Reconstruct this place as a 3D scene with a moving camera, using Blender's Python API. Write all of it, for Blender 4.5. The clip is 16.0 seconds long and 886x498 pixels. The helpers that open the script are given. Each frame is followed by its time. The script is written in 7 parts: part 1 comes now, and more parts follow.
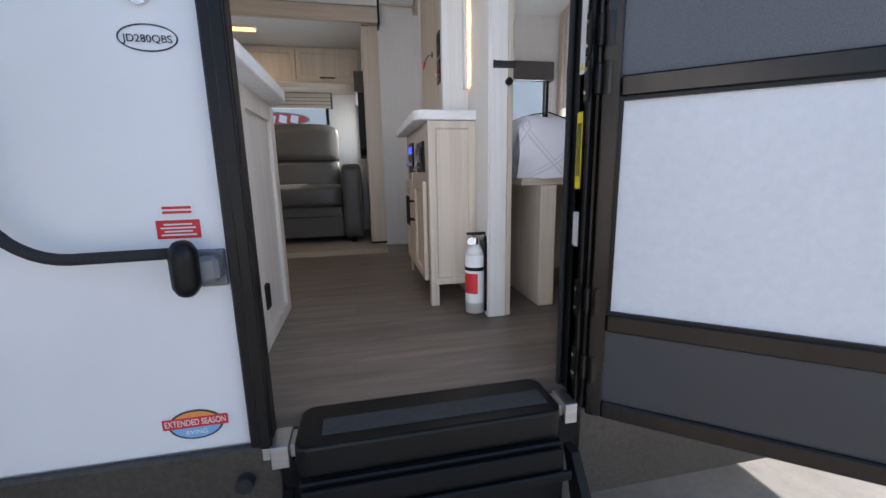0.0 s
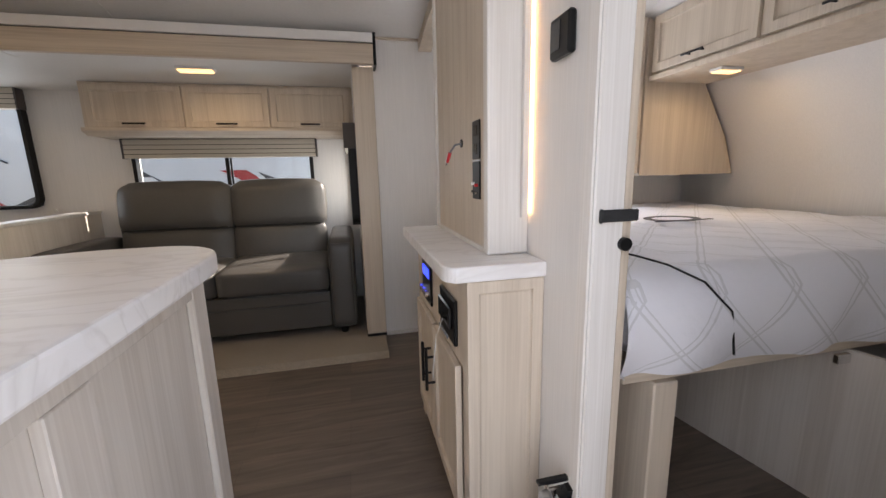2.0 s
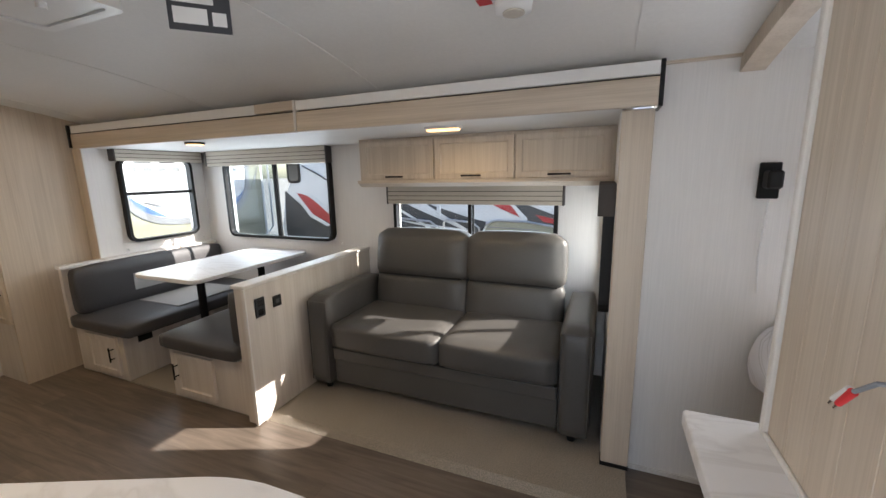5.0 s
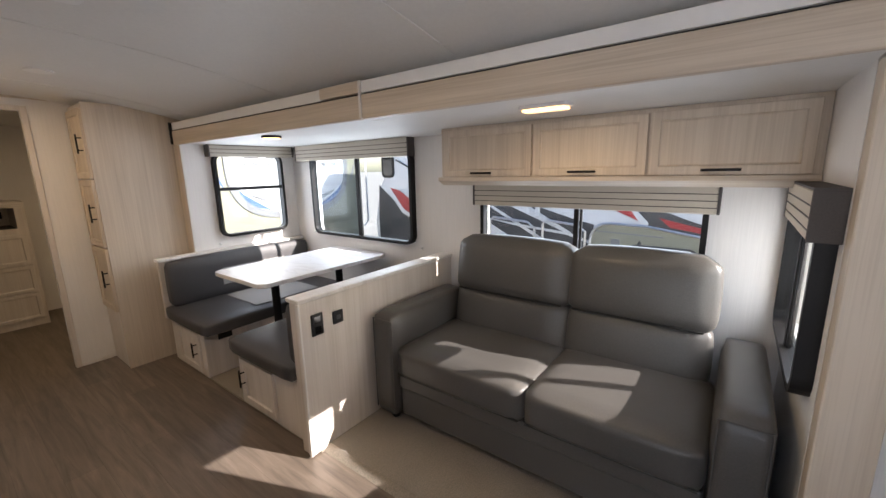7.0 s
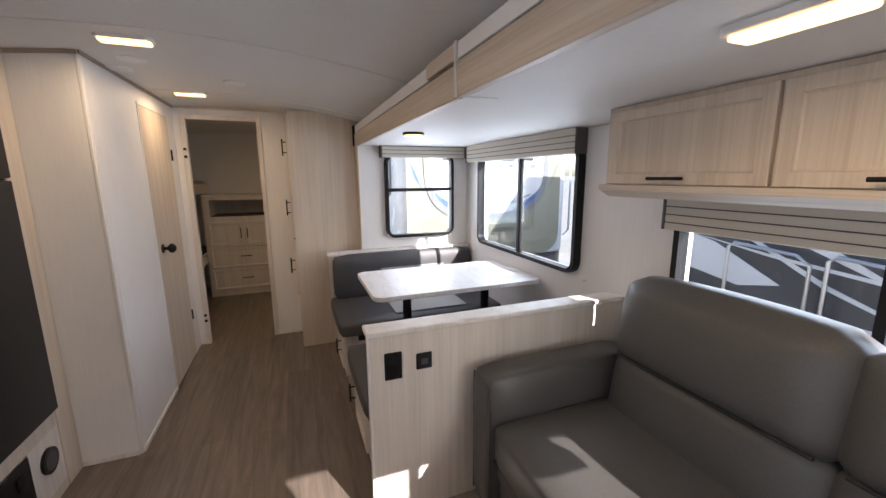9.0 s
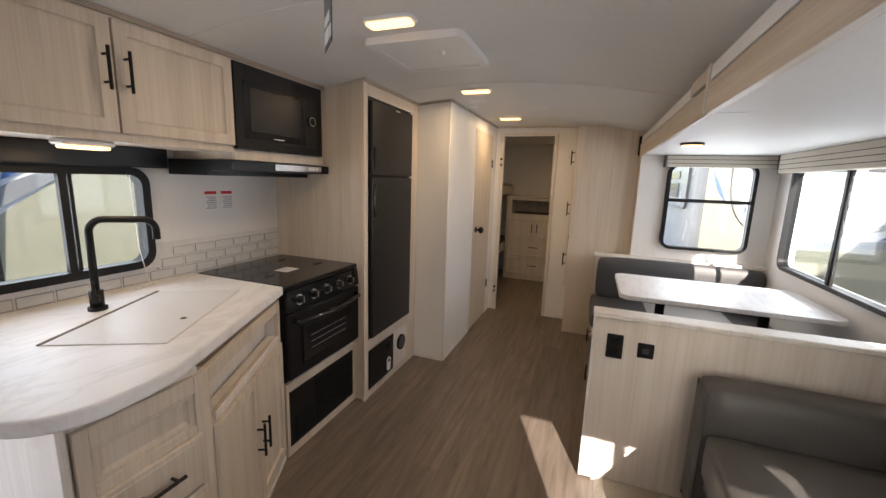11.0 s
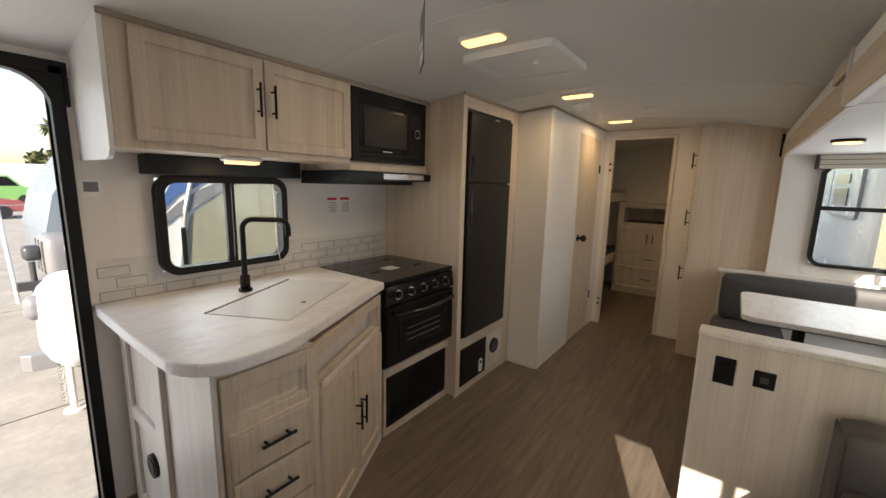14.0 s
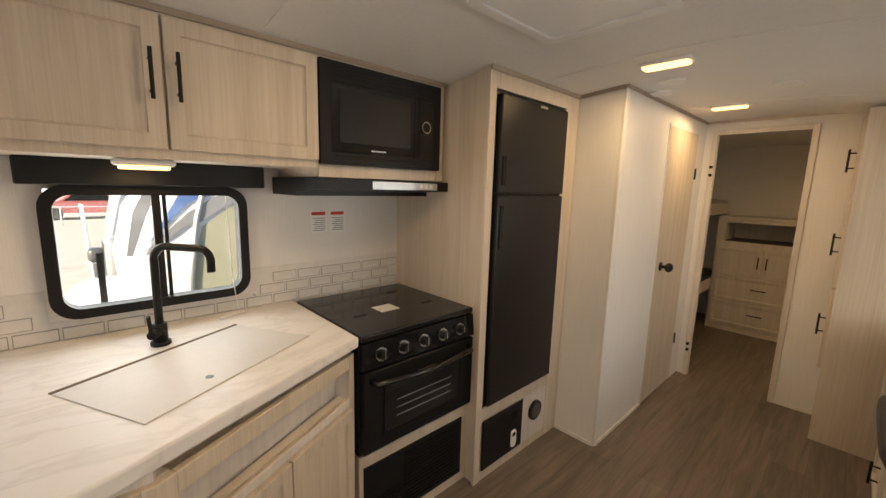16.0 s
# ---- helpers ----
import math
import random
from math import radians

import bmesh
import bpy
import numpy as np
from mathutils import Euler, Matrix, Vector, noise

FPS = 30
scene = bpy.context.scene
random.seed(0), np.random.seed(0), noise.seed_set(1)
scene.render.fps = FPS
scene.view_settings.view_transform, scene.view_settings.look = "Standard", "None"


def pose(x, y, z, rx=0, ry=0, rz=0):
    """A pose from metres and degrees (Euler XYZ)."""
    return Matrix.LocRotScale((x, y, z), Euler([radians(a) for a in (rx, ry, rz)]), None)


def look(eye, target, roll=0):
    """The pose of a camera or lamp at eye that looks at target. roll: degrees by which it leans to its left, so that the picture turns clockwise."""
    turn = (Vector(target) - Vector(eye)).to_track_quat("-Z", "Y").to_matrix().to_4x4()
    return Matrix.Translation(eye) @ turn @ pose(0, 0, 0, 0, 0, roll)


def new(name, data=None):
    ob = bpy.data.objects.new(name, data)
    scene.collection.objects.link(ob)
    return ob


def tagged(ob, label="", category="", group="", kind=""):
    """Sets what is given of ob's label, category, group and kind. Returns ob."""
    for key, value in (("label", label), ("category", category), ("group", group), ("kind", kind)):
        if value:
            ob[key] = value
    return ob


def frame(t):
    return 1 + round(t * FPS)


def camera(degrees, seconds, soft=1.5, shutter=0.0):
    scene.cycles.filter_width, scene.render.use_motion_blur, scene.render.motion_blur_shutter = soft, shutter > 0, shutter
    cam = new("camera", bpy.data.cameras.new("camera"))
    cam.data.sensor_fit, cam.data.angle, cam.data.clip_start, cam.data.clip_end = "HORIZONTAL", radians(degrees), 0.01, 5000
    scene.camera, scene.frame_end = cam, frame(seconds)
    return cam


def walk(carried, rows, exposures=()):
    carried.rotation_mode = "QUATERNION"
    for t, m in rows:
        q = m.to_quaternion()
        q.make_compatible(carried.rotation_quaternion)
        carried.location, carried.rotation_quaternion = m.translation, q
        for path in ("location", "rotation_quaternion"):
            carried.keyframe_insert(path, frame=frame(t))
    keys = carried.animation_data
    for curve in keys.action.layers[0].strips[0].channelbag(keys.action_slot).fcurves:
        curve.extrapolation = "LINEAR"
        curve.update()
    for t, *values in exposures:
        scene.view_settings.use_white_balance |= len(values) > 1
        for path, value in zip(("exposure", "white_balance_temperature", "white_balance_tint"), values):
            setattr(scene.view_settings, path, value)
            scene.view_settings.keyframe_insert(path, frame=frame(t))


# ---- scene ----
cam = camera(97.2, 16.0)
EXPOSURES = [
    (0.0, 1.0, 6100, 14),
    (0.7, 1.2, 6700, 20),
    (1.5, 1.25, 6800, 19),
    (3.0, 1.2, 6700, 15),
    (4.0, 1.27, 6500, 14),
    (4.5, 1.5, 6300, 13),
    (7.0, 1.65, 6300, 17),
    (9.0, 1.62, 6100, 19),
    (10.0, 1.85, 6200, 18),
    (12.5, 1.22, 7100, 14),
    (14.5, 1.2, 7050, 13),
    (16.0, 1.77, 7850, 15),
]
PATH = [
    (0, (0.045, -0.898, 0.592), (0.439, 1.026, 0.212), -1.1),
    (0.5, (0.105, -0.617, 0.668), (0.546, 1.297, 0.287), -1.2),
    (1, (0.135, -0.43, 0.843), (0.598, 1.479, 0.464), -1.2),
    (1.5, (0.101, -0.264, 0.931), (0.563, 1.645, 0.551), -1.3),
    (2, (0.072, -0.116, 1.076), (0.505, 1.799, 0.696), -1.3),
    (2.5, (0.097, 0.057, 1.199), (0.445, 1.988, 0.816), -1.4),
    (3, (0.09, 0.145, 1.283), (0.246, 2.103, 0.906), -1.5),
    (3.5, (0.084, 0.249, 1.31), (-0.007, 2.212, 0.937), -1.5),
    (4, (0.081, 0.384, 1.395), (-0.279, 2.317, 1.031), -1.4),
    (4.5, (0.075, 0.445, 1.436), (-0.51, 2.322, 1.069), -1.2),
    (7, (-0.126, 1.005, 1.46), (-1.303, 2.572, 1.063), -1.2),
    (7.5, (-0.193, 1.19, 1.457), (-1.511, 2.641, 1.06), -1.1),
    (8, (-0.2, 1.43, 1.447), (-1.703, 2.69, 1.056), -1.1),
    (8.5, (-0.265, 1.648, 1.425), (-1.952, 2.653, 1.043), -0.8),
    (9, (-0.335, 1.775, 1.451), (-2.172, 2.476, 1.084), -0.4),
    (9.5, (-0.273, 1.879, 1.443), (-2.217, 2.193, 1.093), 0.0),
    (10, (-0.121, 1.934, 1.432), (-2.09, 1.852, 1.094), 0.6),
    (10.2, (-0.055, 1.933, 1.435), (-2.014, 1.71, 1.095), 1.0),
    (12.5, (0.209, 2.002, 1.442), (-1.394, 0.856, 1.103), 1.7),
    (13, (0.211, 2.027, 1.442), (-1.368, 0.845, 1.11), 1.6),
    (13.5, (0.205, 2.038, 1.444), (-1.372, 0.853, 1.115), 1.6),
    (14, (0.151, 2.059, 1.438), (-1.435, 0.884, 1.111), 1.4),
    (14.5, (-0.004, 2.029, 1.442), (-1.601, 0.872, 1.113), 1.4),
    (15, (-0.216, 1.979, 1.459), (-1.807, 0.813, 1.128), 1.4),
    (15.5, (-0.409, 1.885, 1.45), (-1.941, 0.642, 1.12), 1.4),
    (16, (-0.564, 1.822, 1.476), (-1.917, 0.383, 1.162), 1.6),
]
walk(cam, [(t, look(eye, target, roll)) for t, eye, target, roll in PATH], EXPOSURES)

# ---- light ----
SUN_AZ, SUN_EL = 21.3, 27.1      # degrees: bearing from +x towards +y, height
world = bpy.data.worlds.new("sky")
scene.world = world
world.use_nodes = True
wn = world.node_tree
sky = wn.nodes.new("ShaderNodeTexSky")
sky.sky_type = "NISHITA"
sky.sun_disc = False
sky.sun_elevation = radians(SUN_EL)
sky.sun_rotation = radians(90 - SUN_AZ)
sky.air_density, sky.dust_density = 1.0, 1.5
wn.links.new(sky.outputs[0], wn.nodes["Background"].inputs[0])
wn.nodes["Background"].inputs[1].default_value = 0.15
sun_data = bpy.data.lights.new("sun", "SUN")
sun_data.energy, sun_data.angle, sun_data.color = 5.0, radians(0.5), (1.0, 0.93, 0.82)
sun = new("sun", sun_data)
sun_dir = Vector((math.cos(radians(SUN_EL)) * math.cos(radians(SUN_AZ)), math.cos(radians(SUN_EL)) * math.sin(radians(SUN_AZ)), math.sin(radians(SUN_EL))))
sun.matrix_world = look(sun_dir * 30, (0, 0, 0))


SKY_Y = 3.32


def sky_panel(name, x, y, z, rx, rz, w, h, watts):
    """Daylight entering at a window."""
    d = bpy.data.lights.new(name, "AREA")
    d.shape, d.size, d.size_y, d.energy, d.color = "RECTANGLE", w, h, watts, (0.86, 0.93, 1.0)
    o = new(name, d)
    o.matrix_world = pose(x, y, z, rx, 0, rz)
    return o


sky_panel("window_light", -2.71, SKY_Y, 1.25, 90, 180, 1.15, 0.60, 3.5)
sky_panel("window_light", -0.85, SKY_Y, 1.05, 90, 180, 1.15, 0.35, 1.6)
sky_panel("window_light", -3.70, 2.82, 1.28, 90, -90, 0.56, 0.58, 1.9)
sky_panel("window_light", 0.165, 2.85, 1.02, 90, 90, 0.58, 0.42, 0.85)
sky_panel("window_light", -0.78, -0.035, 1.22, 90, 0, 0.52, 0.36, 1.0)
sky_panel("window_light", 1.37, 2.405, 1.22, 90, 180, 0.50, 0.24, 4.0)
sky_panel("door_light", 0.18, 0.03, 0.92, 90, 0, 0.66, 1.70, 2.3)

# ---- materials ----


def mat(name, color, rough=0.5, metal=0.0, grain=0.0, scale=(8, 8, 8), spot=0.0, bump=0.0, tone=0.75, spec=None, detail=4.0):
    """A surface with fine grain, broad patches and fine relief."""
    m = bpy.data.materials.new(name)
    m.use_nodes = True
    nt = m.node_tree
    b = nt.nodes["Principled BSDF"]
    b.inputs["Roughness"].default_value, b.inputs["Metallic"].default_value = rough, metal
    b.inputs["Base Color"].default_value = (*color, 1)
    if spec is not None:
        b.inputs["Specular IOR Level"].default_value = spec
    if grain or spot or bump:
        co = nt.nodes.new("ShaderNodeTexCoord")
        mp = nt.nodes.new("ShaderNodeMapping")
        mp.inputs["Scale"].default_value = scale
        nt.links.new(co.outputs["Object"], mp.inputs[0])
        n1 = nt.nodes.new("ShaderNodeTexNoise")
        n1.inputs["Scale"].default_value, n1.inputs["Detail"].default_value = 1.0, detail
        n1.inputs["Roughness"].default_value = 0.65
        nt.links.new(mp.outputs[0], n1.inputs["Vector"])
        n2 = nt.nodes.new("ShaderNodeTexNoise")
        n2.inputs["Scale"].default_value, n2.inputs["Detail"].default_value = 2.3, 2.0
        nt.links.new(co.outputs["Object"], n2.inputs["Vector"])
        r1 = nt.nodes.new("ShaderNodeMapRange")
        r1.inputs[1].default_value, r1.inputs[2].default_value = 0.32, 0.68
        r1.inputs[3].default_value, r1.inputs[4].default_value = 1 - grain, 1 + grain * 0.5
        nt.links.new(n1.outputs[0], r1.inputs[0])
        r2 = nt.nodes.new("ShaderNodeMapRange")
        r2.inputs[1].default_value, r2.inputs[2].default_value = 0.3, 0.7
        r2.inputs[3].default_value, r2.inputs[4].default_value = 1 - spot, 1 + spot * 0.5
        nt.links.new(n2.outputs[0], r2.inputs[0])
        mu = nt.nodes.new("ShaderNodeMath")
        mu.operation = "MULTIPLY"
        nt.links.new(r1.outputs[0], mu.inputs[0])
        nt.links.new(r2.outputs[0], mu.inputs[1])
        mx = nt.nodes.new("ShaderNodeVectorMath")
        mx.operation = "SCALE"
        mx.inputs[0].default_value = color
        nt.links.new(mu.outputs[0], mx.inputs["Scale"])
        nt.links.new(mx.outputs[0], b.inputs["Base Color"])
        rr = nt.nodes.new("ShaderNodeMapRange")
        rr.inputs[3].default_value, rr.inputs[4].default_value = max(0.03, rough - 0.08), min(1, rough + 0.08)
        nt.links.new(n2.outputs[0], rr.inputs[0])
        nt.links.new(rr.outputs[0], b.inputs["Roughness"])
        if bump:
            bp = nt.nodes.new("ShaderNodeBump")
            bp.inputs["Strength"].default_value, bp.inputs["Distance"].default_value = bump, 0.004
            nt.links.new(n1.outputs[0], bp.inputs["Height"])
            nt.links.new(bp.outputs[0], b.inputs["Normal"])
    return m


def wood(name, dark, light, axis="z", rough=0.45):
    """Printed oak laminate: streaks along one axis, cathedral bands and pores."""
    m = bpy.data.materials.new(name)
    m.use_nodes = True
    nt = m.node_tree
    b = nt.nodes["Principled BSDF"]
    b.inputs["Roughness"].default_value = rough
    co = nt.nodes.new("ShaderNodeTexCoord")

    def stretched(a, c, detail):
        mp = nt.nodes.new("ShaderNodeMapping")
        mp.inputs["Scale"].default_value = {"z": (a, a, c), "x": (c, a, a), "y": (a, c, a)}[axis]
        nt.links.new(co.outputs["Object"], mp.inputs[0])
        n = nt.nodes.new("ShaderNodeTexNoise")
        n.inputs["Scale"].default_value, n.inputs["Detail"].default_value, n.inputs["Distortion"].default_value = 1.0, detail, 0.6
        nt.links.new(mp.outputs[0], n.inputs["Vector"])
        return n

    fine, broad = stretched(150, 2.5, 5), stretched(16, 0.7, 3)
    mixed = nt.nodes.new("ShaderNodeMath")
    mixed.operation = "MULTIPLY_ADD"
    mixed.inputs[1].default_value = 0.45
    nt.links.new(fine.outputs[0], mixed.inputs[0])
    half = nt.nodes.new("ShaderNodeMath")
    half.operation = "MULTIPLY"
    half.inputs[1].default_value = 0.55
    nt.links.new(broad.outputs[0], half.inputs[0])
    nt.links.new(half.outputs[0], mixed.inputs[2])
    ramp = nt.nodes.new("ShaderNodeValToRGB")
    ramp.color_ramp.elements[0].position, ramp.color_ramp.elements[0].color = 0.34, (*dark, 1)
    ramp.color_ramp.elements[1].position, ramp.color_ramp.elements[1].color = 0.60, (*light, 1)
    nt.links.new(mixed.outputs[0], ramp.inputs[0])
    nt.links.new(ramp.outputs[0], b.inputs["Base Color"])
    bp = nt.nodes.new("ShaderNodeBump")
    bp.inputs["Strength"].default_value, bp.inputs["Distance"].default_value = 0.12, 0.002
    nt.links.new(fine.outputs[0], bp.inputs["Height"])
    nt.links.new(bp.outputs[0], b.inputs["Normal"])
    return m


def glowing(name, color, strength):
    m = bpy.data.materials.new(name)
    m.use_nodes = True
    b = m.node_tree.nodes["Principled BSDF"]
    b.inputs["Base Color"].default_value = (*color, 1)
    b.inputs["Emission Color"].default_value = (*color, 1)
    b.inputs["Emission Strength"].default_value = strength
    return m


def clear_glass(name, tint):
    m = bpy.data.materials.new(name)
    m.use_nodes = True
    nt = m.node_tree
    nt.nodes.remove(nt.nodes["Principled BSDF"])
    tr, gl, mx, lw, pw, ad = (nt.nodes.new(k) for k in ("ShaderNodeBsdfTransparent", "ShaderNodeBsdfGlossy", "ShaderNodeMixShader", "ShaderNodeLayerWeight", "ShaderNodeMath", "ShaderNodeMath"))
    tr.inputs[0].default_value = (*tint, 1)
    gl.inputs["Roughness"].default_value = 0.02
    pw.operation, ad.operation = "POWER", "MULTIPLY_ADD"
    pw.inputs[1].default_value, ad.inputs[1].default_value, ad.inputs[2].default_value = 4.0, 0.5, 0.02
    nt.links.new(lw.outputs["Facing"], pw.inputs[0])
    nt.links.new(pw.outputs[0], ad.inputs[0])
    nt.links.new(ad.outputs[0], mx.inputs[0])
    nt.links.new(tr.outputs[0], mx.inputs[1])
    nt.links.new(gl.outputs[0], mx.inputs[2])
    nt.links.new(mx.outputs[0], nt.nodes["Material Output"].inputs[0])
    return m


def plank_floor():
    """Vinyl sheet printed with grey-brown planks along x."""
    m = bpy.data.materials.new("vinyl_plank")
    m.use_nodes = True
    nt = m.node_tree
    b = nt.nodes["Principled BSDF"]
    co = nt.nodes.new("ShaderNodeTexCoord")
    br = nt.nodes.new("ShaderNodeTexBrick")
    br.offset = 0.37
    br.inputs["Scale"].default_value, br.inputs["Brick Width"].default_value, br.inputs["Row Height"].default_value = 1.0, 1.1, 0.15
    br.inputs["Mortar Size"].default_value, br.inputs["Mortar Smooth"].default_value = 0.0012, 0.3
    br.inputs["Color1"].default_value, br.inputs["Color2"].default_value, br.inputs["Mortar"].default_value = (0.85, 0.85, 0.85, 1), (1.12, 1.1, 1.08, 1), (0.7, 0.7, 0.7, 1)
    nt.links.new(co.outputs["Object"], br.inputs["Vector"])
    mp = nt.nodes.new("ShaderNodeMapping")
    mp.inputs["Scale"].default_value = (2.2, 26, 26)
    nt.links.new(co.outputs["Object"], mp.inputs[0])
    n = nt.nodes.new("ShaderNodeTexNoise")
    n.inputs["Scale"].default_value, n.inputs["Detail"].default_value, n.inputs["Distortion"].default_value = 1.0, 7.0, 0.8
    n.inputs["Roughness"].default_value = 0.62
    nt.links.new(mp.outputs[0], n.inputs["Vector"])
    ramp = nt.nodes.new("ShaderNodeValToRGB")
    e = ramp.color_ramp.elements
    e[0].position, e[0].color = 0.30, (0.105, 0.084, 0.067, 1)
    e[1].position, e[1].color = 0.68, (0.205, 0.164, 0.132, 1)
    nt.links.new(n.outputs[0], ramp.inputs[0])
    mx = nt.nodes.new("ShaderNodeMix")
    mx.data_type, mx.blend_type = "RGBA", "MULTIPLY"
    mx.inputs["Factor"].default_value = 1.0
    nt.links.new(ramp.outputs[0], mx.inputs["A"])
    nt.links.new(br.outputs["Color"], mx.inputs["B"])
    nt.links.new(mx.outputs["Result"], b.inputs["Base Color"])
    b.inputs["Roughness"].default_value = 0.42
    bp = nt.nodes.new("ShaderNodeBump")
    bp.inputs["Strength"].default_value, bp.inputs["Distance"].default_value = 0.15, 0.002
    nt.links.new(n.outputs[0], bp.inputs["Height"])
    nt.links.new(bp.outputs[0], b.inputs["Normal"])
    return m


def marble():
    """White laminate with soft grey veins."""
    m = bpy.data.materials.new("marble_laminate")
    m.use_nodes = True
    nt = m.node_tree
    b = nt.nodes["Principled BSDF"]
    b.inputs["Roughness"].default_value = 0.42
    co = nt.nodes.new("ShaderNodeTexCoord")
    mp = nt.nodes.new("ShaderNodeMapping")
    mp.inputs["Rotation"].default_value, mp.inputs["Scale"].default_value = (0, 0, 0.5), (1.6, 5.0, 3.0)
    nt.links.new(co.outputs["Object"], mp.inputs[0])
    n = nt.nodes.new("ShaderNodeTexNoise")
    n.inputs["Scale"].default_value, n.inputs["Detail"].default_value, n.inputs["Distortion"].default_value = 1.1, 5.0, 2.2
    nt.links.new(mp.outputs[0], n.inputs["Vector"])
    ramp = nt.nodes.new("ShaderNodeValToRGB")
    e = ramp.color_ramp.elements
    e[0].position, e[0].color = 0.44, (0.80, 0.78, 0.76, 1)
    e[1].position, e[1].color = 0.56, (0.80, 0.78, 0.77, 1)
    v = e.new(0.50)
    v.color = (0.71, 0.685, 0.665, 1)
    v2 = e.new(0.475)
    v2.color = (0.765, 0.745, 0.725, 1)
    nt.links.new(n.outputs[0], ramp.inputs[0])
    nt.links.new(ramp.outputs[0], b.inputs["Base Color"])
    return m


OAK = wood("oak_laminate", (0.505, 0.418, 0.325), (0.635, 0.545, 0.44))
OAK_X = wood("oak_laminate_long", (0.46, 0.375, 0.285), (0.63, 0.54, 0.435), "x")
ASH = wood("whitewashed_ash", (0.575, 0.515, 0.455), (0.69, 0.635, 0.575))
ASH_Y = wood("whitewashed_ash_flat", (0.52, 0.47, 0.41), (0.74, 0.69, 0.62), "y")
JAMB = wood("pale_jamb", (0.64, 0.60, 0.55), (0.78, 0.75, 0.71))
WALL = mat("white_wallboard", (0.78, 0.755, 0.725), 0.55, grain=0.05, scale=(220, 220, 5), spot=0.03, bump=0.06)
CEIL = mat("ceiling_board", (0.76, 0.745, 0.715), 0.6, grain=0.03, scale=(60, 60, 60), spot=0.03)
WHITE = mat("white_plastic", (0.80, 0.79, 0.77), 0.4, grain=0.02, scale=(20, 20, 20), spot=0.02)
FLOOR = plank_floor()
CARPET = mat("beige_carpet", (0.36, 0.315, 0.26), 0.95, grain=0.45, scale=(170, 240, 170), spot=0.1, bump=1.0, detail=6)
SOFA = mat("grey_leatherette", (0.092, 0.087, 0.081), 0.36, grain=0.12, scale=(160, 160, 160), spot=0.12, bump=0.25, spec=0.38)
SEAM = mat("dark_seam", (0.018, 0.017, 0.016), 0.7, grain=0.1, scale=(50, 50, 50))
VINYL = mat("charcoal_vinyl", (0.064, 0.062, 0.064), 0.5, grain=0.12, scale=(130, 130, 130), spot=0.1, bump=0.2)
VINYL_L = mat("light_grey_vinyl", (0.36, 0.355, 0.345), 0.55, grain=0.1, scale=(130, 130, 130), spot=0.1, bump=0.2)
MARBLE = marble()
BLACK = mat("black_plastic", (0.006, 0.006, 0.0065), 0.36, spec=0.3, grain=0.2, scale=(40, 40, 40), spot=0.2)
MATTE = mat("black_powder_coat", (0.008, 0.0075, 0.0075), 0.5, spec=0.25, grain=0.2, scale=(90, 90, 90), bump=0.1)
GLOSS = mat("black_glass", (0.010, 0.010, 0.011), 0.08, spot=0.1, grain=0.05)
FRIDGE = mat("black_fridge_panel", (0.013, 0.012, 0.012), 0.34, spec=0.32, grain=0.1, scale=(60, 60, 60), spot=0.15)
CHROME = mat("polished_steel", (0.72, 0.71, 0.70), 0.18, 1.0, grain=0.05, scale=(30, 30, 30))
STEEL = mat("brushed_aluminium", (0.60, 0.60, 0.61), 0.35, 1.0, grain=0.12, scale=(10, 120, 120))
BRONZE = mat("bronze_aluminium", (0.048, 0.043, 0.039), 0.24, 0.85, grain=0.15, scale=(60, 60, 2), spot=0.15)
SHADE = mat("beige_shade_cloth", (0.56, 0.51, 0.43), 0.85, grain=0.12, scale=(300, 300, 300), bump=0.3, spot=0.04)
CHARCOAL = mat("charcoal_shade_end", (0.085, 0.075, 0.072), 0.8, grain=0.15, scale=(200, 200, 200), bump=0.3)
GLASS = clear_glass("window_glass", (0.93, 0.96, 0.95))
TINT = clear_glass("tinted_glass", (0.74, 0.79, 0.80))
LAMP = glowing("warm_lamp", (1.0, 0.62, 0.24), 1.05)
LAMP_S = glowing("warm_strip", (1.0, 0.60, 0.24), 5.0)
BLUE = glowing("blue_display", (0.03, 0.06, 1.0), 1.2)
GELCOAT = mat("white_gelcoat", (0.62, 0.63, 0.65), 0.25, grain=0.02, scale=(3, 3, 3), spot=0.05)
SKIN = mat("white_fibreglass_skin", (0.82, 0.83, 0.85), 0.22, grain=0.02, scale=(3, 3, 3), spot=0.05)
COVER = mat("matt_white_cover", (0.69, 0.68, 0.665), 0.5, grain=0.03, scale=(40, 40, 40), spot=0.03)
CREAM = mat("cream_gelcoat", (0.26, 0.255, 0.195), 0.35, grain=0.03, scale=(4, 4, 4), spot=0.05)
GREYP = mat("grey_paint", (0.18, 0.185, 0.20), 0.35, grain=0.04, scale=(5, 5, 5), spot=0.06)
GREYL = mat("silver_grey_paint", (0.17, 0.21, 0.25), 0.3, grain=0.03, scale=(4, 4, 4), spot=0.05)
DARKP = mat("charcoal_paint", (0.05, 0.052, 0.058), 0.35, grain=0.05, scale=(5, 5, 5), spot=0.08)
REDP = mat("red_paint", (0.38, 0.03, 0.035), 0.35, grain=0.05, scale=(5, 5, 5), spot=0.08)
BLUEP = mat("blue_paint", (0.06, 0.12, 0.30), 0.35, grain=0.05, scale=(5, 5, 5), spot=0.08)
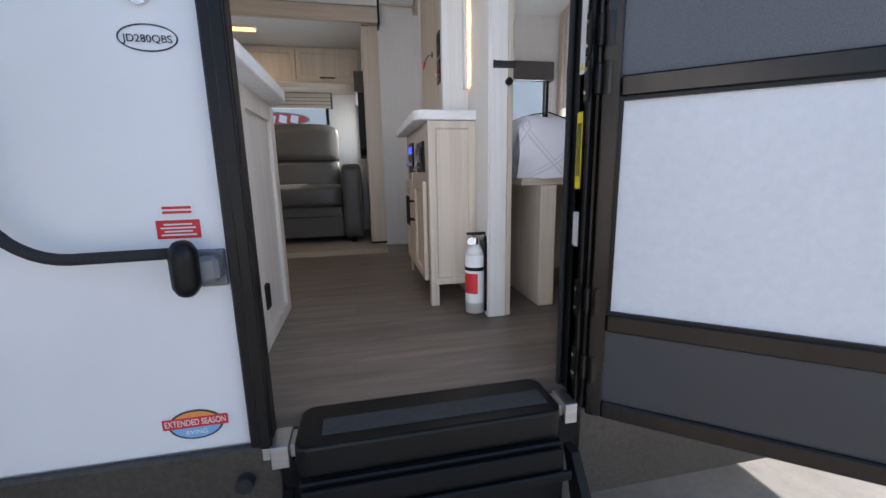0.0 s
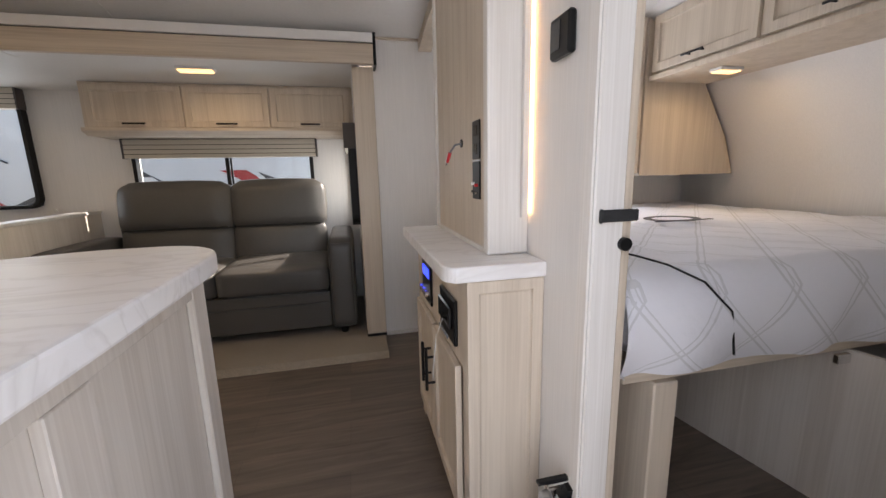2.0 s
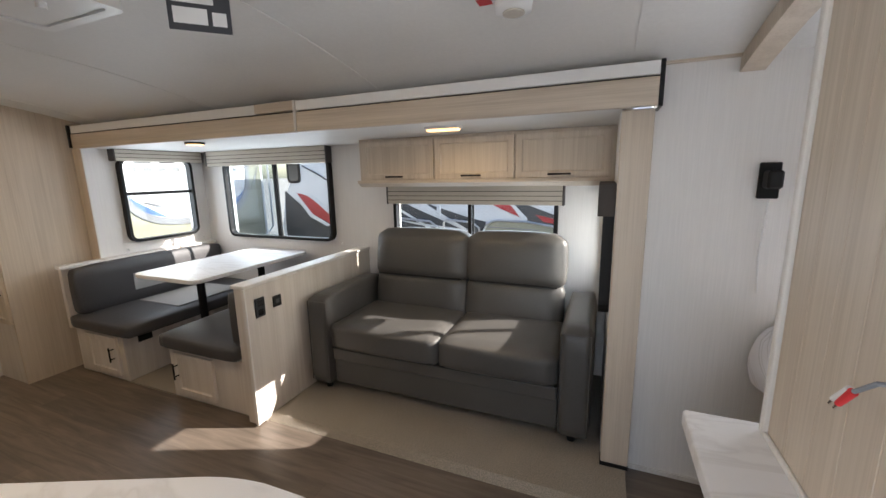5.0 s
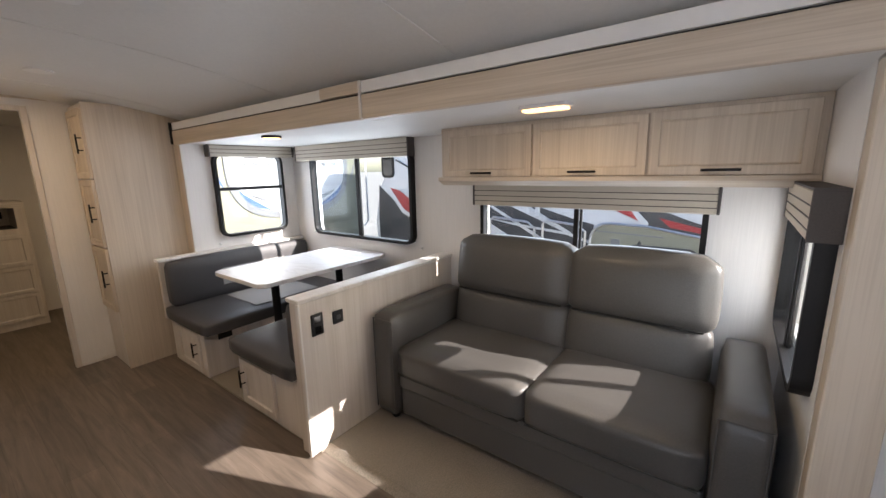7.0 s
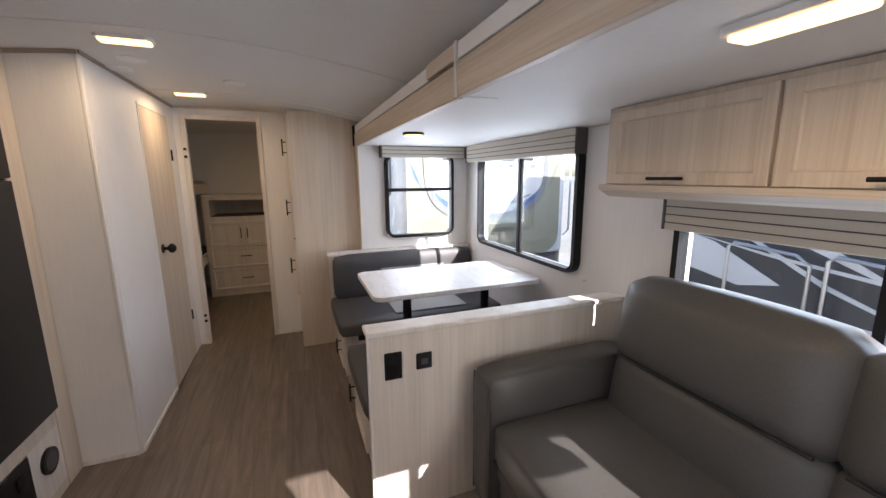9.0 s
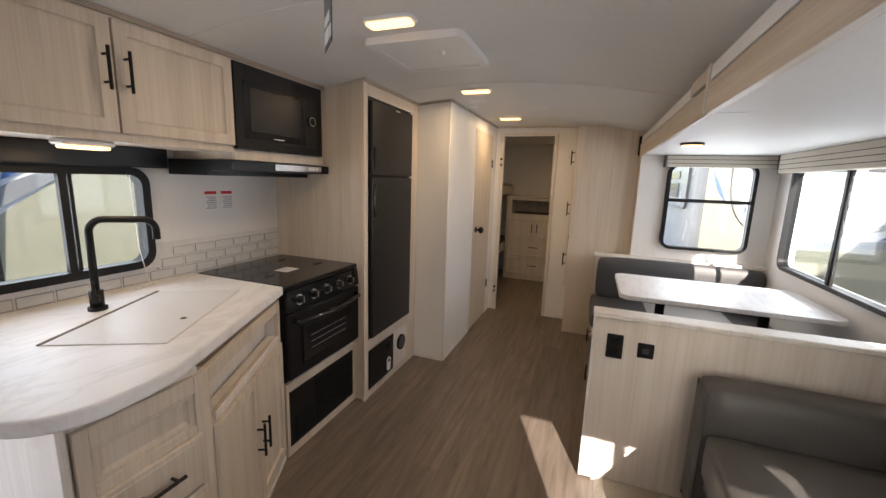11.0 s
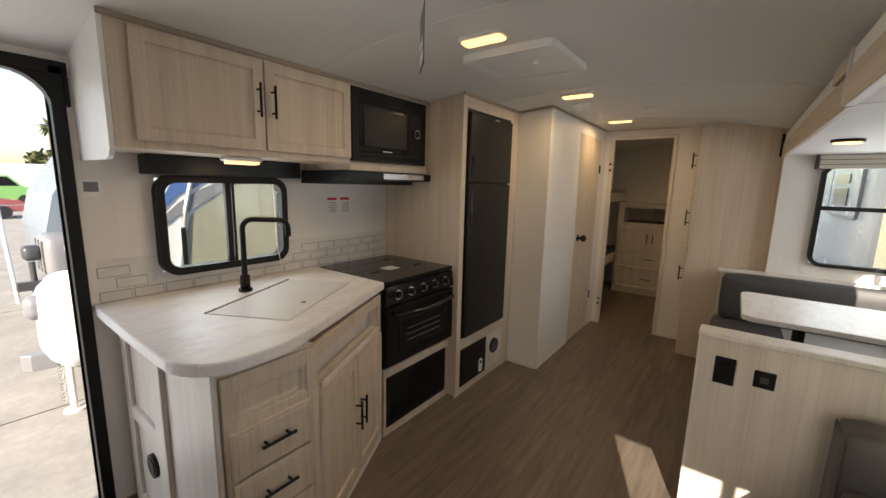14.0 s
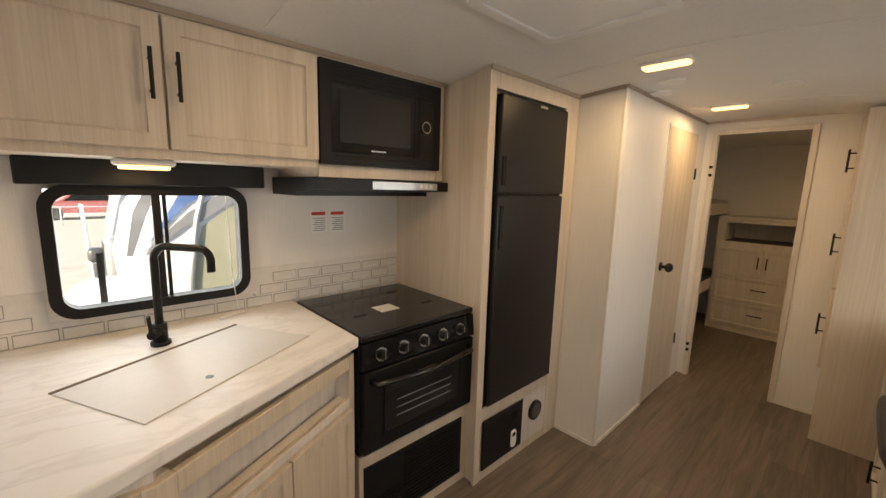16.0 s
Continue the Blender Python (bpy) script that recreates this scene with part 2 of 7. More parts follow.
SKIRT = mat("mottled_bronze_skirt", (0.085, 0.074, 0.062), 0.45, 0.3, grain=0.25, scale=(90, 90, 90), spot=0.2, bump=0.2)
CONCRETE = mat("concrete", (0.31, 0.295, 0.27), 0.9, grain=0.14, scale=(14, 14, 14), spot=0.16, bump=0.3, detail=8)
RUBBER = mat("black_rubber", (0.02, 0.02, 0.021), 0.75, grain=0.25, scale=(80, 80, 80), bump=0.3)
QUILT = mat("white_quilt", (0.80, 0.80, 0.83), 0.85, grain=0.05, scale=(90, 90, 90), spot=0.05, bump=0.3)
QUILT_G = mat("grey_quilt_stripe", (0.46, 0.48, 0.50), 0.85, grain=0.1, scale=(90, 90, 90))
INK = mat("dark_print", (0.05, 0.05, 0.055), 0.6, grain=0.05)
RED = mat("red_label", (0.62, 0.03, 0.035), 0.5, grain=0.05)
YELLOW = mat("yellow_label", (0.85, 0.72, 0.02), 0.5, grain=0.04)
ORANGE = mat("orange_label", (0.80, 0.30, 0.08), 0.5, grain=0.05)
SKYB = mat("light_blue_label", (0.22, 0.45, 0.72), 0.5, grain=0.05)
TILE = mat("white_peel_tile", (0.70, 0.685, 0.66), 0.35, grain=0.06, scale=(25, 25, 25), spot=0.1)
TILE_L = mat("grey_grout_line", (0.30, 0.285, 0.27), 0.6, grain=0.1, scale=(30, 30, 30))
FROST = mat("frosted_panel", (0.80, 0.81, 0.83), 0.4, grain=0.04, scale=(50, 50, 50), spot=0.05)
SCREEN = mat("dark_insect_screen", (0.15, 0.155, 0.165), 0.7, grain=0.3, scale=(500, 500, 500))
TREAD = mat("grey_tread", (0.05, 0.054, 0.06), 0.6, grain=0.2, scale=(60, 60, 60), bump=0.4)
LEAF = mat("palm_green", (0.11, 0.12, 0.05), 0.7, grain=0.3, scale=(3, 3, 3))
BARK = mat("bark", (0.17, 0.13, 0.09), 0.9, grain=0.3, scale=(5, 5, 5))
CARS = [mat("car_red", (0.34, 0.10, 0.10), 0.25, grain=0.03), mat("car_green", (0.20, 0.42, 0.14), 0.3, grain=0.03), mat("car_white", (0.75, 0.75, 0.76), 0.25, grain=0.03), mat("car_grey", (0.12, 0.13, 0.15), 0.25, grain=0.03)]

# ---- building blocks ----


def box(x0, x1, y0, y1, z0, z1, bev=0.0, seg=1):
    bm = bmesh.new()
    bmesh.ops.create_cube(bm, size=1)
    for v in bm.verts:
        v.co = Vector((x0 + (v.co.x + 0.5) * (x1 - x0), y0 + (v.co.y + 0.5) * (y1 - y0), z0 + (v.co.z + 0.5) * (z1 - z0)))
    if bev:
        bmesh.ops.bevel(bm, geom=bm.edges[:], offset=bev, segments=seg, profile=0.5, affect="EDGES")
    return bm


def join(*bms):
    out = bmesh.new()
    for b in bms:
        me = bpy.data.meshes.new("tmp")
        b.to_mesh(me)
        b.free()
        out.from_mesh(me)
        bpy.data.meshes.remove(me)
    return out


def moved(bm, m):
    bmesh.ops.transform(bm, matrix=m, verts=bm.verts[:])
    return bm


def rod(p0, p1, r, n=12, r2=None):
    p0, p1 = Vector(p0), Vector(p1)
    d = p1 - p0
    bm = bmesh.new()
    bmesh.ops.create_cone(bm, cap_ends=True, segments=n, radius1=r, radius2=r if r2 is None else r2, depth=d.length)
    moved(bm, Matrix.Translation((p0 + p1) / 2) @ d.to_track_quat("Z", "Y").to_matrix().to_4x4())
    return bm


def tube(pts, r, n=10):
    """A round bar swept along points."""
    bm = bmesh.new()
    pts = [Vector(p) for p in pts]
    rings = []
    up = Vector((0.13, 0.21, 0.97))
    for i, p in enumerate(pts):
        d = (pts[min(i + 1, len(pts) - 1)] - pts[max(i - 1, 0)]).normalized()
        a = d.cross(up).normalized()
        c = d.cross(a).normalized()
        rings.append([bm.verts.new(p + r * (math.cos(k * 2 * math.pi / n) * a + math.sin(k * 2 * math.pi / n) * c)) for k in range(n)])
    for q, s in zip(rings, rings[1:]):
        for k in range(n):
            bm.faces.new((q[k], q[(k + 1) % n], s[(k + 1) % n], s[k]))
    bm.faces.new(rings[0])
    bm.faces.new(list(reversed(rings[-1])))
    bmesh.ops.recalc_face_normals(bm, faces=bm.faces[:])
    return bm


def prism(outline, z0, z1, bev=0.0, m=None):
    """An outline (x, y) raised from z0 to z1."""
    bm = bmesh.new()
    low = [bm.verts.new((x, y, z0)) for x, y in outline]
    f = bm.faces.new(low)
    r = bmesh.ops.extrude_face_region(bm, geom=[f])
    for v in r["geom"]:
        if isinstance(v, bmesh.types.BMVert):
            v.co.z = z1
    bmesh.ops.recalc_face_normals(bm, faces=bm.faces[:])
    if bev:
        rim = [e for e in bm.edges if abs(e.verts[0].co.z - e.verts[1].co.z) < 1e-6]
        bmesh.ops.bevel(bm, geom=rim, offset=bev, segments=2, profile=0.5, affect="EDGES")
    if m is not None:
        moved(bm, m)
    return bm


def ring(outer, inner, z0, z1, m=None):
    """A frame between two outlines with as many points each."""
    bm = bmesh.new()
    n = len(outer)
    v = [[bm.verts.new((x, y, z)) for x, y in o] for o in (outer, inner) for z in (z0, z1)]
    for k in range(n):
        j = (k + 1) % n
        bm.faces.new((v[0][k], v[0][j], v[1][j], v[1][k]))
        bm.faces.new((v[2][k], v[3][k], v[3][j], v[2][j]))
        bm.faces.new((v[1][k], v[1][j], v[3][j], v[3][k]))
        bm.faces.new((v[0][k], v[2][k], v[2][j], v[0][j]))
    bmesh.ops.recalc_face_normals(bm, faces=bm.faces[:])
    if m is not None:
        moved(bm, m)
    return bm


def rounded(w, h, r, n=6):
    """Rounded rectangle about the origin."""
    pts = []
    for cx, cy, a in ((w / 2 - r, h / 2 - r, 0), (-w / 2 + r, h / 2 - r, 90), (-w / 2 + r, -h / 2 + r, 180), (w / 2 - r, -h / 2 + r, 270)):
        for k in range(n + 1):
            t = radians(a + 90 * k / n)
            pts.append((cx + r * math.cos(t), cy + r * math.sin(t)))
    return pts


def pillow(x0, x1, y0, y1, z0, z1, r=0.04, puff=0.02, cuts=7):
    """A soft cushion: rounded block whose faces swell."""
    bm = bmesh.new()
    bmesh.ops.create_cube(bm, size=2)
    bmesh.ops.subdivide_edges(bm, edges=bm.edges[:], cuts=cuts, use_grid_fill=True)
    hx, hy, hz = (x1 - x0) / 2, (y1 - y0) / 2, (z1 - z0) / 2
    c = Vector(((x0 + x1) / 2, (y0 + y1) / 2, (z0 + z1) / 2))
    for v in bm.verts:
        u = v.co.copy()
        q = Vector((u.x * hx, u.y * hy, u.z * hz))
        k = Vector((max(-hx + r, min(hx - r, q.x)), max(-hy + r, min(hy - r, q.y)), max(-hz + r, min(hz - r, q.z))))
        d = q - k
        if d.length > 1e-6:
            q = k + d.normalized() * r
        e = [(1 - u.x ** 2), (1 - u.y ** 2), (1 - u.z ** 2)]
        if abs(u.z) > 0.99:
            q.z += math.copysign(puff * e[0] ** 0.5 * e[1] ** 0.5, u.z)
        if abs(u.y) > 0.99:
            q.y += math.copysign(puff * e[0] ** 0.5 * e[2] ** 0.5, u.y)
        if abs(u.x) > 0.99:
            q.x += math.copysign(puff * 0.6 * e[1] ** 0.5 * e[2] ** 0.5, u.x)
        v.co = c + q
    for f in bm.faces:
        f.smooth = True
    return bm


def thing(name, at, label, category, group="", kind=""):
    ob = new(name)
    ob.empty_display_size = 0.05
    ob.location = at
    return tagged(ob, label, category, group, kind)


def part(name, bm, material, parent, label="", smooth=False):
    me = bpy.data.meshes.new(name)
    if smooth:
        for f in bm.faces:
            f.smooth = True
    bm.to_mesh(me)
    bm.free()
    me.materials.append(material)
    ob = new(name, me)
    if parent is not None:
        ob.parent = parent
        if parent.type == "EMPTY":
            ob.matrix_parent_inverse = Matrix.Translation(parent.location).inverted() if parent.rotation_euler.to_matrix().is_identity else parent.matrix_basis.inverted()
    if label:
        ob["label"] = label
    return ob


def solid(name, bm, material, label, category, group="", kind="", smooth=False):
    return tagged(part(name, bm, material, None, "", smooth), label, category, group, kind)


def setting(name, bm, material, label="", smooth=False):
    return tagged(part(name, bm, material, None, "", smooth), label, "", "", "structure")


FACE = {"-y": 0, "+x": 90, "+y": 180, "-x": -90}


def at_face(x, y, z, face):
    """Local frame whose front is -y, turned to the given side."""
    return pose(x, y, z, 0, 0, FACE[face] if isinstance(face, str) else face)


def shaker(w, h, t=0.019, rail=0.055):
    """A framed door in one piece, its lower left corner at the origin, its front at y = 0 and its back at y = t."""
    bm = box(0, w, 0, t, 0, h)
    bmesh.ops.bevel(bm, geom=bm.edges[:], offset=0.002, segments=1, profile=0.5, affect="EDGES")
    bm.normal_update()
    front = max(bm.faces, key=lambda f: (-f.normal.y, f.calc_area()))
    bmesh.ops.inset_region(bm, faces=[front], thickness=rail - 0.002, depth=0)
    bmesh.ops.inset_region(bm, faces=[front], thickness=0.004, depth=-0.008)
    bmesh.ops.inset_region(bm, faces=[front], thickness=0.008, depth=-0.003)
    return bm


def pull(u, v, length, upright, out=0.030, r=0.0055):
    """A black bar pull on two posts in front of y = 0."""
    d = Vector((0, 0, 1)) if upright else Vector((1, 0, 0))
    c = Vector((u, -out, v))
    k = length * 0.32
    return join(rod(c - d * length / 2, c + d * length / 2, r, 10), rod(c - d * k, c - d * k + Vector((0, out, 0)), r * 0.8, 8), rod(c + d * k, c + d * k + Vector((0, out, 0)), r * 0.8, 8))


def cabinet_door(parent, m, w, h, grip=None, upright=True, length=0.13, material=None, name="door", rail=0.055):
    d = part(name, moved(shaker(w, h, rail=rail), m), material or OAK, parent)
    if grip:
        part("handle", moved(pull(grip[0], grip[1], length, upright), m), MATTE, d, "black bar handle")
    return d

# ---- setting: ground and shell ----
GROUND = -0.75


def ceil_z(y):
    return 1.875 + 0.145 * (1 - ((y - 1.215) / 1.215) ** 2)


setting("ground", box(-900, 900, -900, 900, GROUND - 0.3, GROUND), CONCRETE, "pale sunlit concrete yard with joints")
for k in range(-3, 4):
    setting("ground_joint", box(-30, 30, -2.9 + k * 4.2, -2.885 + k * 4.2, GROUND, GROUND + 0.0015), MATTE)
setting("floor", box(-6.2, 2.75, 0.0, 2.43, -0.05, 0.0), FLOOR, "grey-brown wood-look vinyl plank floor")
setting("floor_frame", box(-6.2, 2.75, -0.045, 3.2, -0.16, -0.052), MATTE)


def wall_with(name, x0, x1, y0, y1, holes, top=1.86, low=-0.05, material=WALL):
    """A wall along x with rectangular openings (x0, x1, z0, z1), in order of x."""
    pieces, at = [], x0
    for a, b, z0, z1 in holes:
        pieces.append(box(at, a, y0, y1, low, top))
        if z0 > low:
            pieces.append(box(a, b, y0, y1, low, z0))
        if z1 < top:
            pieces.append(box(a, b, y0, y1, z1, top))
        at = b
    pieces.append(box(at, x1, y0, y1, low, top))
    bm = join(*pieces)
    bmesh.ops.remove_doubles(bm, verts=bm.verts[:], dist=0.0001)
    return setting(name, bm, material)


KW = (-1.075, -0.485, 1.01, 1.435)        # kitchen window
EDOOR = (-0.190, 0.57, -0.02, 1.83)        # entry opening
wall_with("wall_south", -6.2, 2.75, -0.025, 0.0, [KW, EDOOR], top=1.885)["label"] = "white wallboard on the entry side"
wall_with("wall_south_skin", -6.2, 2.75, -0.032, -0.026, [KW, EDOOR], top=2.2, low=0.0, material=SKIN)["label"] = "glossy white fibreglass outer skin"
setting("wall_south_skirt", box(-6.2, -0.17, -0.052, -0.03, -0.30, -0.004, 0.004), SKIRT, "dark mottled metal lower skirt")
setting("wall_south_skirt", box(0.58, 2.75, -0.052, -0.03, -0.30, -0.004, 0.004), SKIRT)
setting("wall_north", box(-6.2, -3.78, 2.43, 2.475, -0.05, 1.9), WALL)
BW = (1.05, 1.65, 0.88, 1.42)
wall_with("wall_north_front", 0.235, 2.75, 2.43, 2.475, [BW], top=1.9)["label"] = "white wallboard beside the slide-out"
setting("wall_north_header", box(-3.78, 0.235, 2.43, 2.475, 1.72, 1.9), WALL)
setting("wall_rear_end", box(-6.25, -6.2, -0.05, 2.475, -0.05, 2.1), WALL)

# curved front cap seen over the bed
prof = [(2.53, -0.05), (2.53, 0.95), (2.44, 1.25), (2.25, 1.57), (2.05, 1.78), (1.7, 2.02), (1.7, 2.12), (2.15, 1.95), (2.45, 1.66), (2.67, 1.27), (2.75, 0.9), (2.75, -0.05)]
setting("wall_front", prism(prof, -2.475, 0.05, 0, pose(0, 0, 0, 90)), WALL, "cream curved front wall over the bed", True)

# bowed ceiling
rows_y = [-0.05 + 2.525 * k / 24 for k in range(25)]
bow = [(y, ceil_z(y)) for y in rows_y] + [(y, ceil_z(y) + 0.06) for y in reversed(rows_y)]
setting("ceiling", prism(bow, -6.2, 2.0, 0, Matrix(((0, 0, 1, 0), (1, 0, 0, 0), (0, 1, 0, 0), (0, 0, 0, 1)))), CEIL, "bowed off-white ceiling panels")
for x in (0.15, -1.06, -2.28, -3.5):
    strip = [(y, ceil_z(y) - 0.003) for y in rows_y[1:-1]] + [(y, ceil_z(y) + 0.002) for y in reversed(rows_y[1:-1])]
    setting("ceiling_batten", prism(strip, x - 0.009, x + 0.009, 0, Matrix(((0, 0, 1, 0), (1, 0, 0, 0), (0, 1, 0, 0), (0, 0, 0, 1)))), CEIL)
setting("trim_north_ceiling", box(0.25, 0.62, 2.412, 2.43, 1.868, 1.892), OAK_X)
setting("trim_south_ceiling", box(-0.25, 0.55, 0.0, 0.014, 1.878, 1.905), OAK_X)
setting("baseboard_north", box(0.24, 1.2, 2.418, 2.43, 0.0, 0.022), JAMB)

# roof body outside
setting("roof", box(-6.2, 1.7, -0.05, 2.475, 2.12, 2.2), SKIN)

# ---- slide-out ----
SX0, SX1, SY, SZ = -3.64, 0.112, 3.27, 1.70
DW = (-3.295, -2.09, 0.91, 1.60)
SW = (-1.46, -0.235, 0.86, 1.36)


def wall_end(name, x0, x1, y0, y1, hole, z0, z1):
    a, b, c, d = hole
    return setting(name, join(box(x0, x1, y0, a, z0, z1), box(x0, x1, b, y1, z0, z1), box(x0, x1, a, b, z0, c), box(x0, x1, a, b, d, z1)), WALL)


wall_with("wall_slide_outer", SX0 - 0.05, SX1 + 0.05, SY, SY + 0.045, [DW, SW], top=1.78, low=-0.02)["label"] = "white wallboard of the slide-out"
RW = (2.525, 3.11, 0.945, 1.62)
SSW = (2.50, 3.23, 0.765, 1.36)
wall_end("wall_slide_rear", SX0 - 0.05, SX0, 2.30, SY, RW, -0.02, 1.78)
wall_end("wall_slide_front", SX1, SX1 + 0.045, 2.431, SY, SSW, -0.02, 1.78)
setting("ceiling_slide", box(SX0, SX1, 2.312, SY, SZ, 1.78), CEIL, "low white slide-out ceiling")
setting("floor_slide", join(prism([(2.075, 0.001), (2.115, 0.03), (SY, 0.03), (SY, -0.045), (2.47, -0.045), (2.47, 0.001)], -1.75, 0.225, 0, Matrix(((0, 0, 1, 0), (1, 0, 0, 0), (0, 1, 0, 0), (0, 0, 0, 1)))), box(SX0, -1.752, 2.06, SY, -0.045, 0.012)), CARPET, "beige-grey woven slide-out carpet with a sloped lip")

# wooden fascia round the slide-out opening
setting("trim_slide_fascia", box(-1.53, 0.235, 2.28, 2.31, 1.694, 1.80, 0.003), OAK_X, "pale oak fascia over the slide-out")
setting("trim_slide_fascia_rear", box(-3.72, -1.545, 2.288, 2.31, 1.694, 1.80, 0.003), OAK_X)
setting("trim_slide_patch", box(-1.83, -1.545, 2.282, 2.43, 1.81, 1.862, 0.002), OAK_X)
setting("trim_slide_joint", box(-1.545, -1.53, 2.276, 2.43, 1.698, 1.862, 0.002), JAMB)
setting("trim_slide_white", box(-1.53, 0.235, 2.284, 2.43, 1.808, 1.858, 0.002), WHITE)
setting("trim_slide_white_rear", box(-3.72, -1.83, 2.294, 2.43, 1.808, 1.862, 0.002), WHITE)
setting("trim_slide_gap", box(-3.72, 0.235, 2.30, 2.43, 1.80, 1.808), BLACK)
setting("trim_slide_seal", box(0.236, 0.252, 2.285, 2.43, 1.69, 1.862, 0.002), BLACK)
setting("trim_slide_seal_rear", box(-3.735, -3.721, 2.275, 2.43, 1.70, 1.865, 0.002), BLACK)
setting("trim_slide_post", box(0.113, 0.235, 2.36, 2.429, 0.046, 1.695, 0.003), OAK, "pale oak post at the slide-out edge")
setting("trim_slide_boot", box(0.110, 0.237, 2.355, 2.432, 0.03, 0.046), BLACK)
setting("trim_slide_post_rear", box(-3.75, -3.645, 2.295, 2.43, 0.012, 1.69, 0.003), OAK)

# ---- partitions ----
BATH_X, BATH_Y, REAR_X = -2.65, 0.93, -4.13
setting("wall_bath_side", box(BATH_X - 0.04, BATH_X, 0.0, BATH_Y - 0.001, 0.0, 2.03), WALL, "white bathroom wall panel")
BD = (-3.93, -3.33, 0.0, 1.90)
wall_with("wall_bath", REAR_X, BATH_X - 0.041, BATH_Y - 0.04, BATH_Y, [BD], top=2.035, low=0.0)
setting("trim_bath_corner", box(BATH_X - 0.012, BATH_X + 0.004, BATH_Y - 0.012, BATH_Y + 0.004, 0.001, 2.02, 0.003), JAMB)
setting("baseboard_bath", join(box(BATH_X, BATH_X + 0.008, 0.67, BATH_Y - 0.013, 0, 0.022), box(BD[1], BATH_X - 0.013, BATH_Y, BATH_Y + 0.008, 0, 0.022)), JAMB)
RD = (1.01, 1.53, 1.915)
setting("wall_rear", join(box(REAR_X - 0.04, REAR_X, BATH_Y - 0.04, RD[0], 0, 2.045), box(REAR_X - 0.04, REAR_X, RD[1], 2.43, 0, 2.0), box(REAR_X - 0.04, REAR_X, RD[0], RD[1], RD[2], 2.045)), WALL, "white rear partition with a doorway")
for nm, b in (("trim_rear_door", (REAR_X, REAR_X + 0.012, RD[0] - 0.035, RD[0], 0, RD[2] + 0.035)), ("trim_rear_door", (REAR_X, REAR_X + 0.012, RD[1], RD[1] + 0.035, 0, RD[2] + 0.035)), ("trim_rear_door", (REAR_X, REAR_X + 0.012, RD[0], RD[1], RD[2], RD[2] + 0.035))):
    setting(nm, box(*b, 0.002), ASH)
setting("baseboard_rear", box(REAR_X, REAR_X + 0.008, RD[1] + 0.04, 1.76, 0, 0.022), JAMB)
setting("trim_rear_ceiling", box(REAR_X, REAR_X + 0.012, BATH_Y, 1.76, 1.998, 2.016), OAK)
PX0, PX1, PY0 = 0.540, 0.620, 0.587
setting("wall_bedroom", box(PX0, PX1, PY0 + 0.012, 1.55, 0, 2.03), WALL, "white partition between living room and bedroom")
setting("trim_bedroom_jamb", box(PX0 - 0.0005, PX1 - 0.012, PY0 - 0.012, PY0 + 0.0115, 0, 1.98, 0.003), JAMB, "pale wooden jamb at the partition end")
setting("trim_bedroom_casing", box(PX0 - 0.008, PX0 - 0.001, PY0 - 0.011, PY0 + 0.03, 0, 1.98, 0.003), JAMB)
setting("trim_bedroom_casing", box(PX1 - 0.0115, PX1 + 0.012, PY0 - 0.006, PY0 + 0.035, 0, 1.98, 0.003), OAK)
hy = [1.55 + 0.88 * k / 8 for k in range(9)]
setting("trim_bedroom_header", prism([(y, ceil_z(y) - 0.062) for y in hy] + [(y, ceil_z(y) + 0.002) for y in reversed(hy)], PX0 - 0.02, PX1 - 0.02, 0, Matrix(((0, 0, 1, 0), (1, 0, 0, 0), (0, 1, 0, 0), (0, 0, 0, 1)))), OAK, "oak header over the bedroom passage")

BEAD = wood("brown_bead", (0.30, 0.235, 0.18), (0.38, 0.31, 0.24), "x")
setting("trim_ceiling_bath", box(REAR_X + 0.013, BATH_X + 0.009, BATH_Y + 0.0045, BATH_Y + 0.012, 1.995, 2.012), BEAD)
by = [0.68 + 0.25 * k / 6 for k in range(7)]
ALONG_X = Matrix(((0, 0, 1, 0), (1, 0, 0, 0), (0, 1, 0, 0), (0, 0, 0, 1)))
setting("trim_ceiling_bath_side", prism([(y, ceil_z(y) - 0.018) for y in by] + [(y, ceil_z(y) + 0.001) for y in reversed(by)], BATH_X + 0.0045, BATH_X + 0.012, 0, ALONG_X), BEAD)
setting("trim_ceiling_fridge", box(-2.64, -1.888, 0.679, 0.687, 1.972, 1.992), BEAD)
setting("trim_ceiling_kitchen", box(-1.888, -0.246, 0.4015, 0.410, 1.937, 1.955), BEAD)

# ---- windows ----


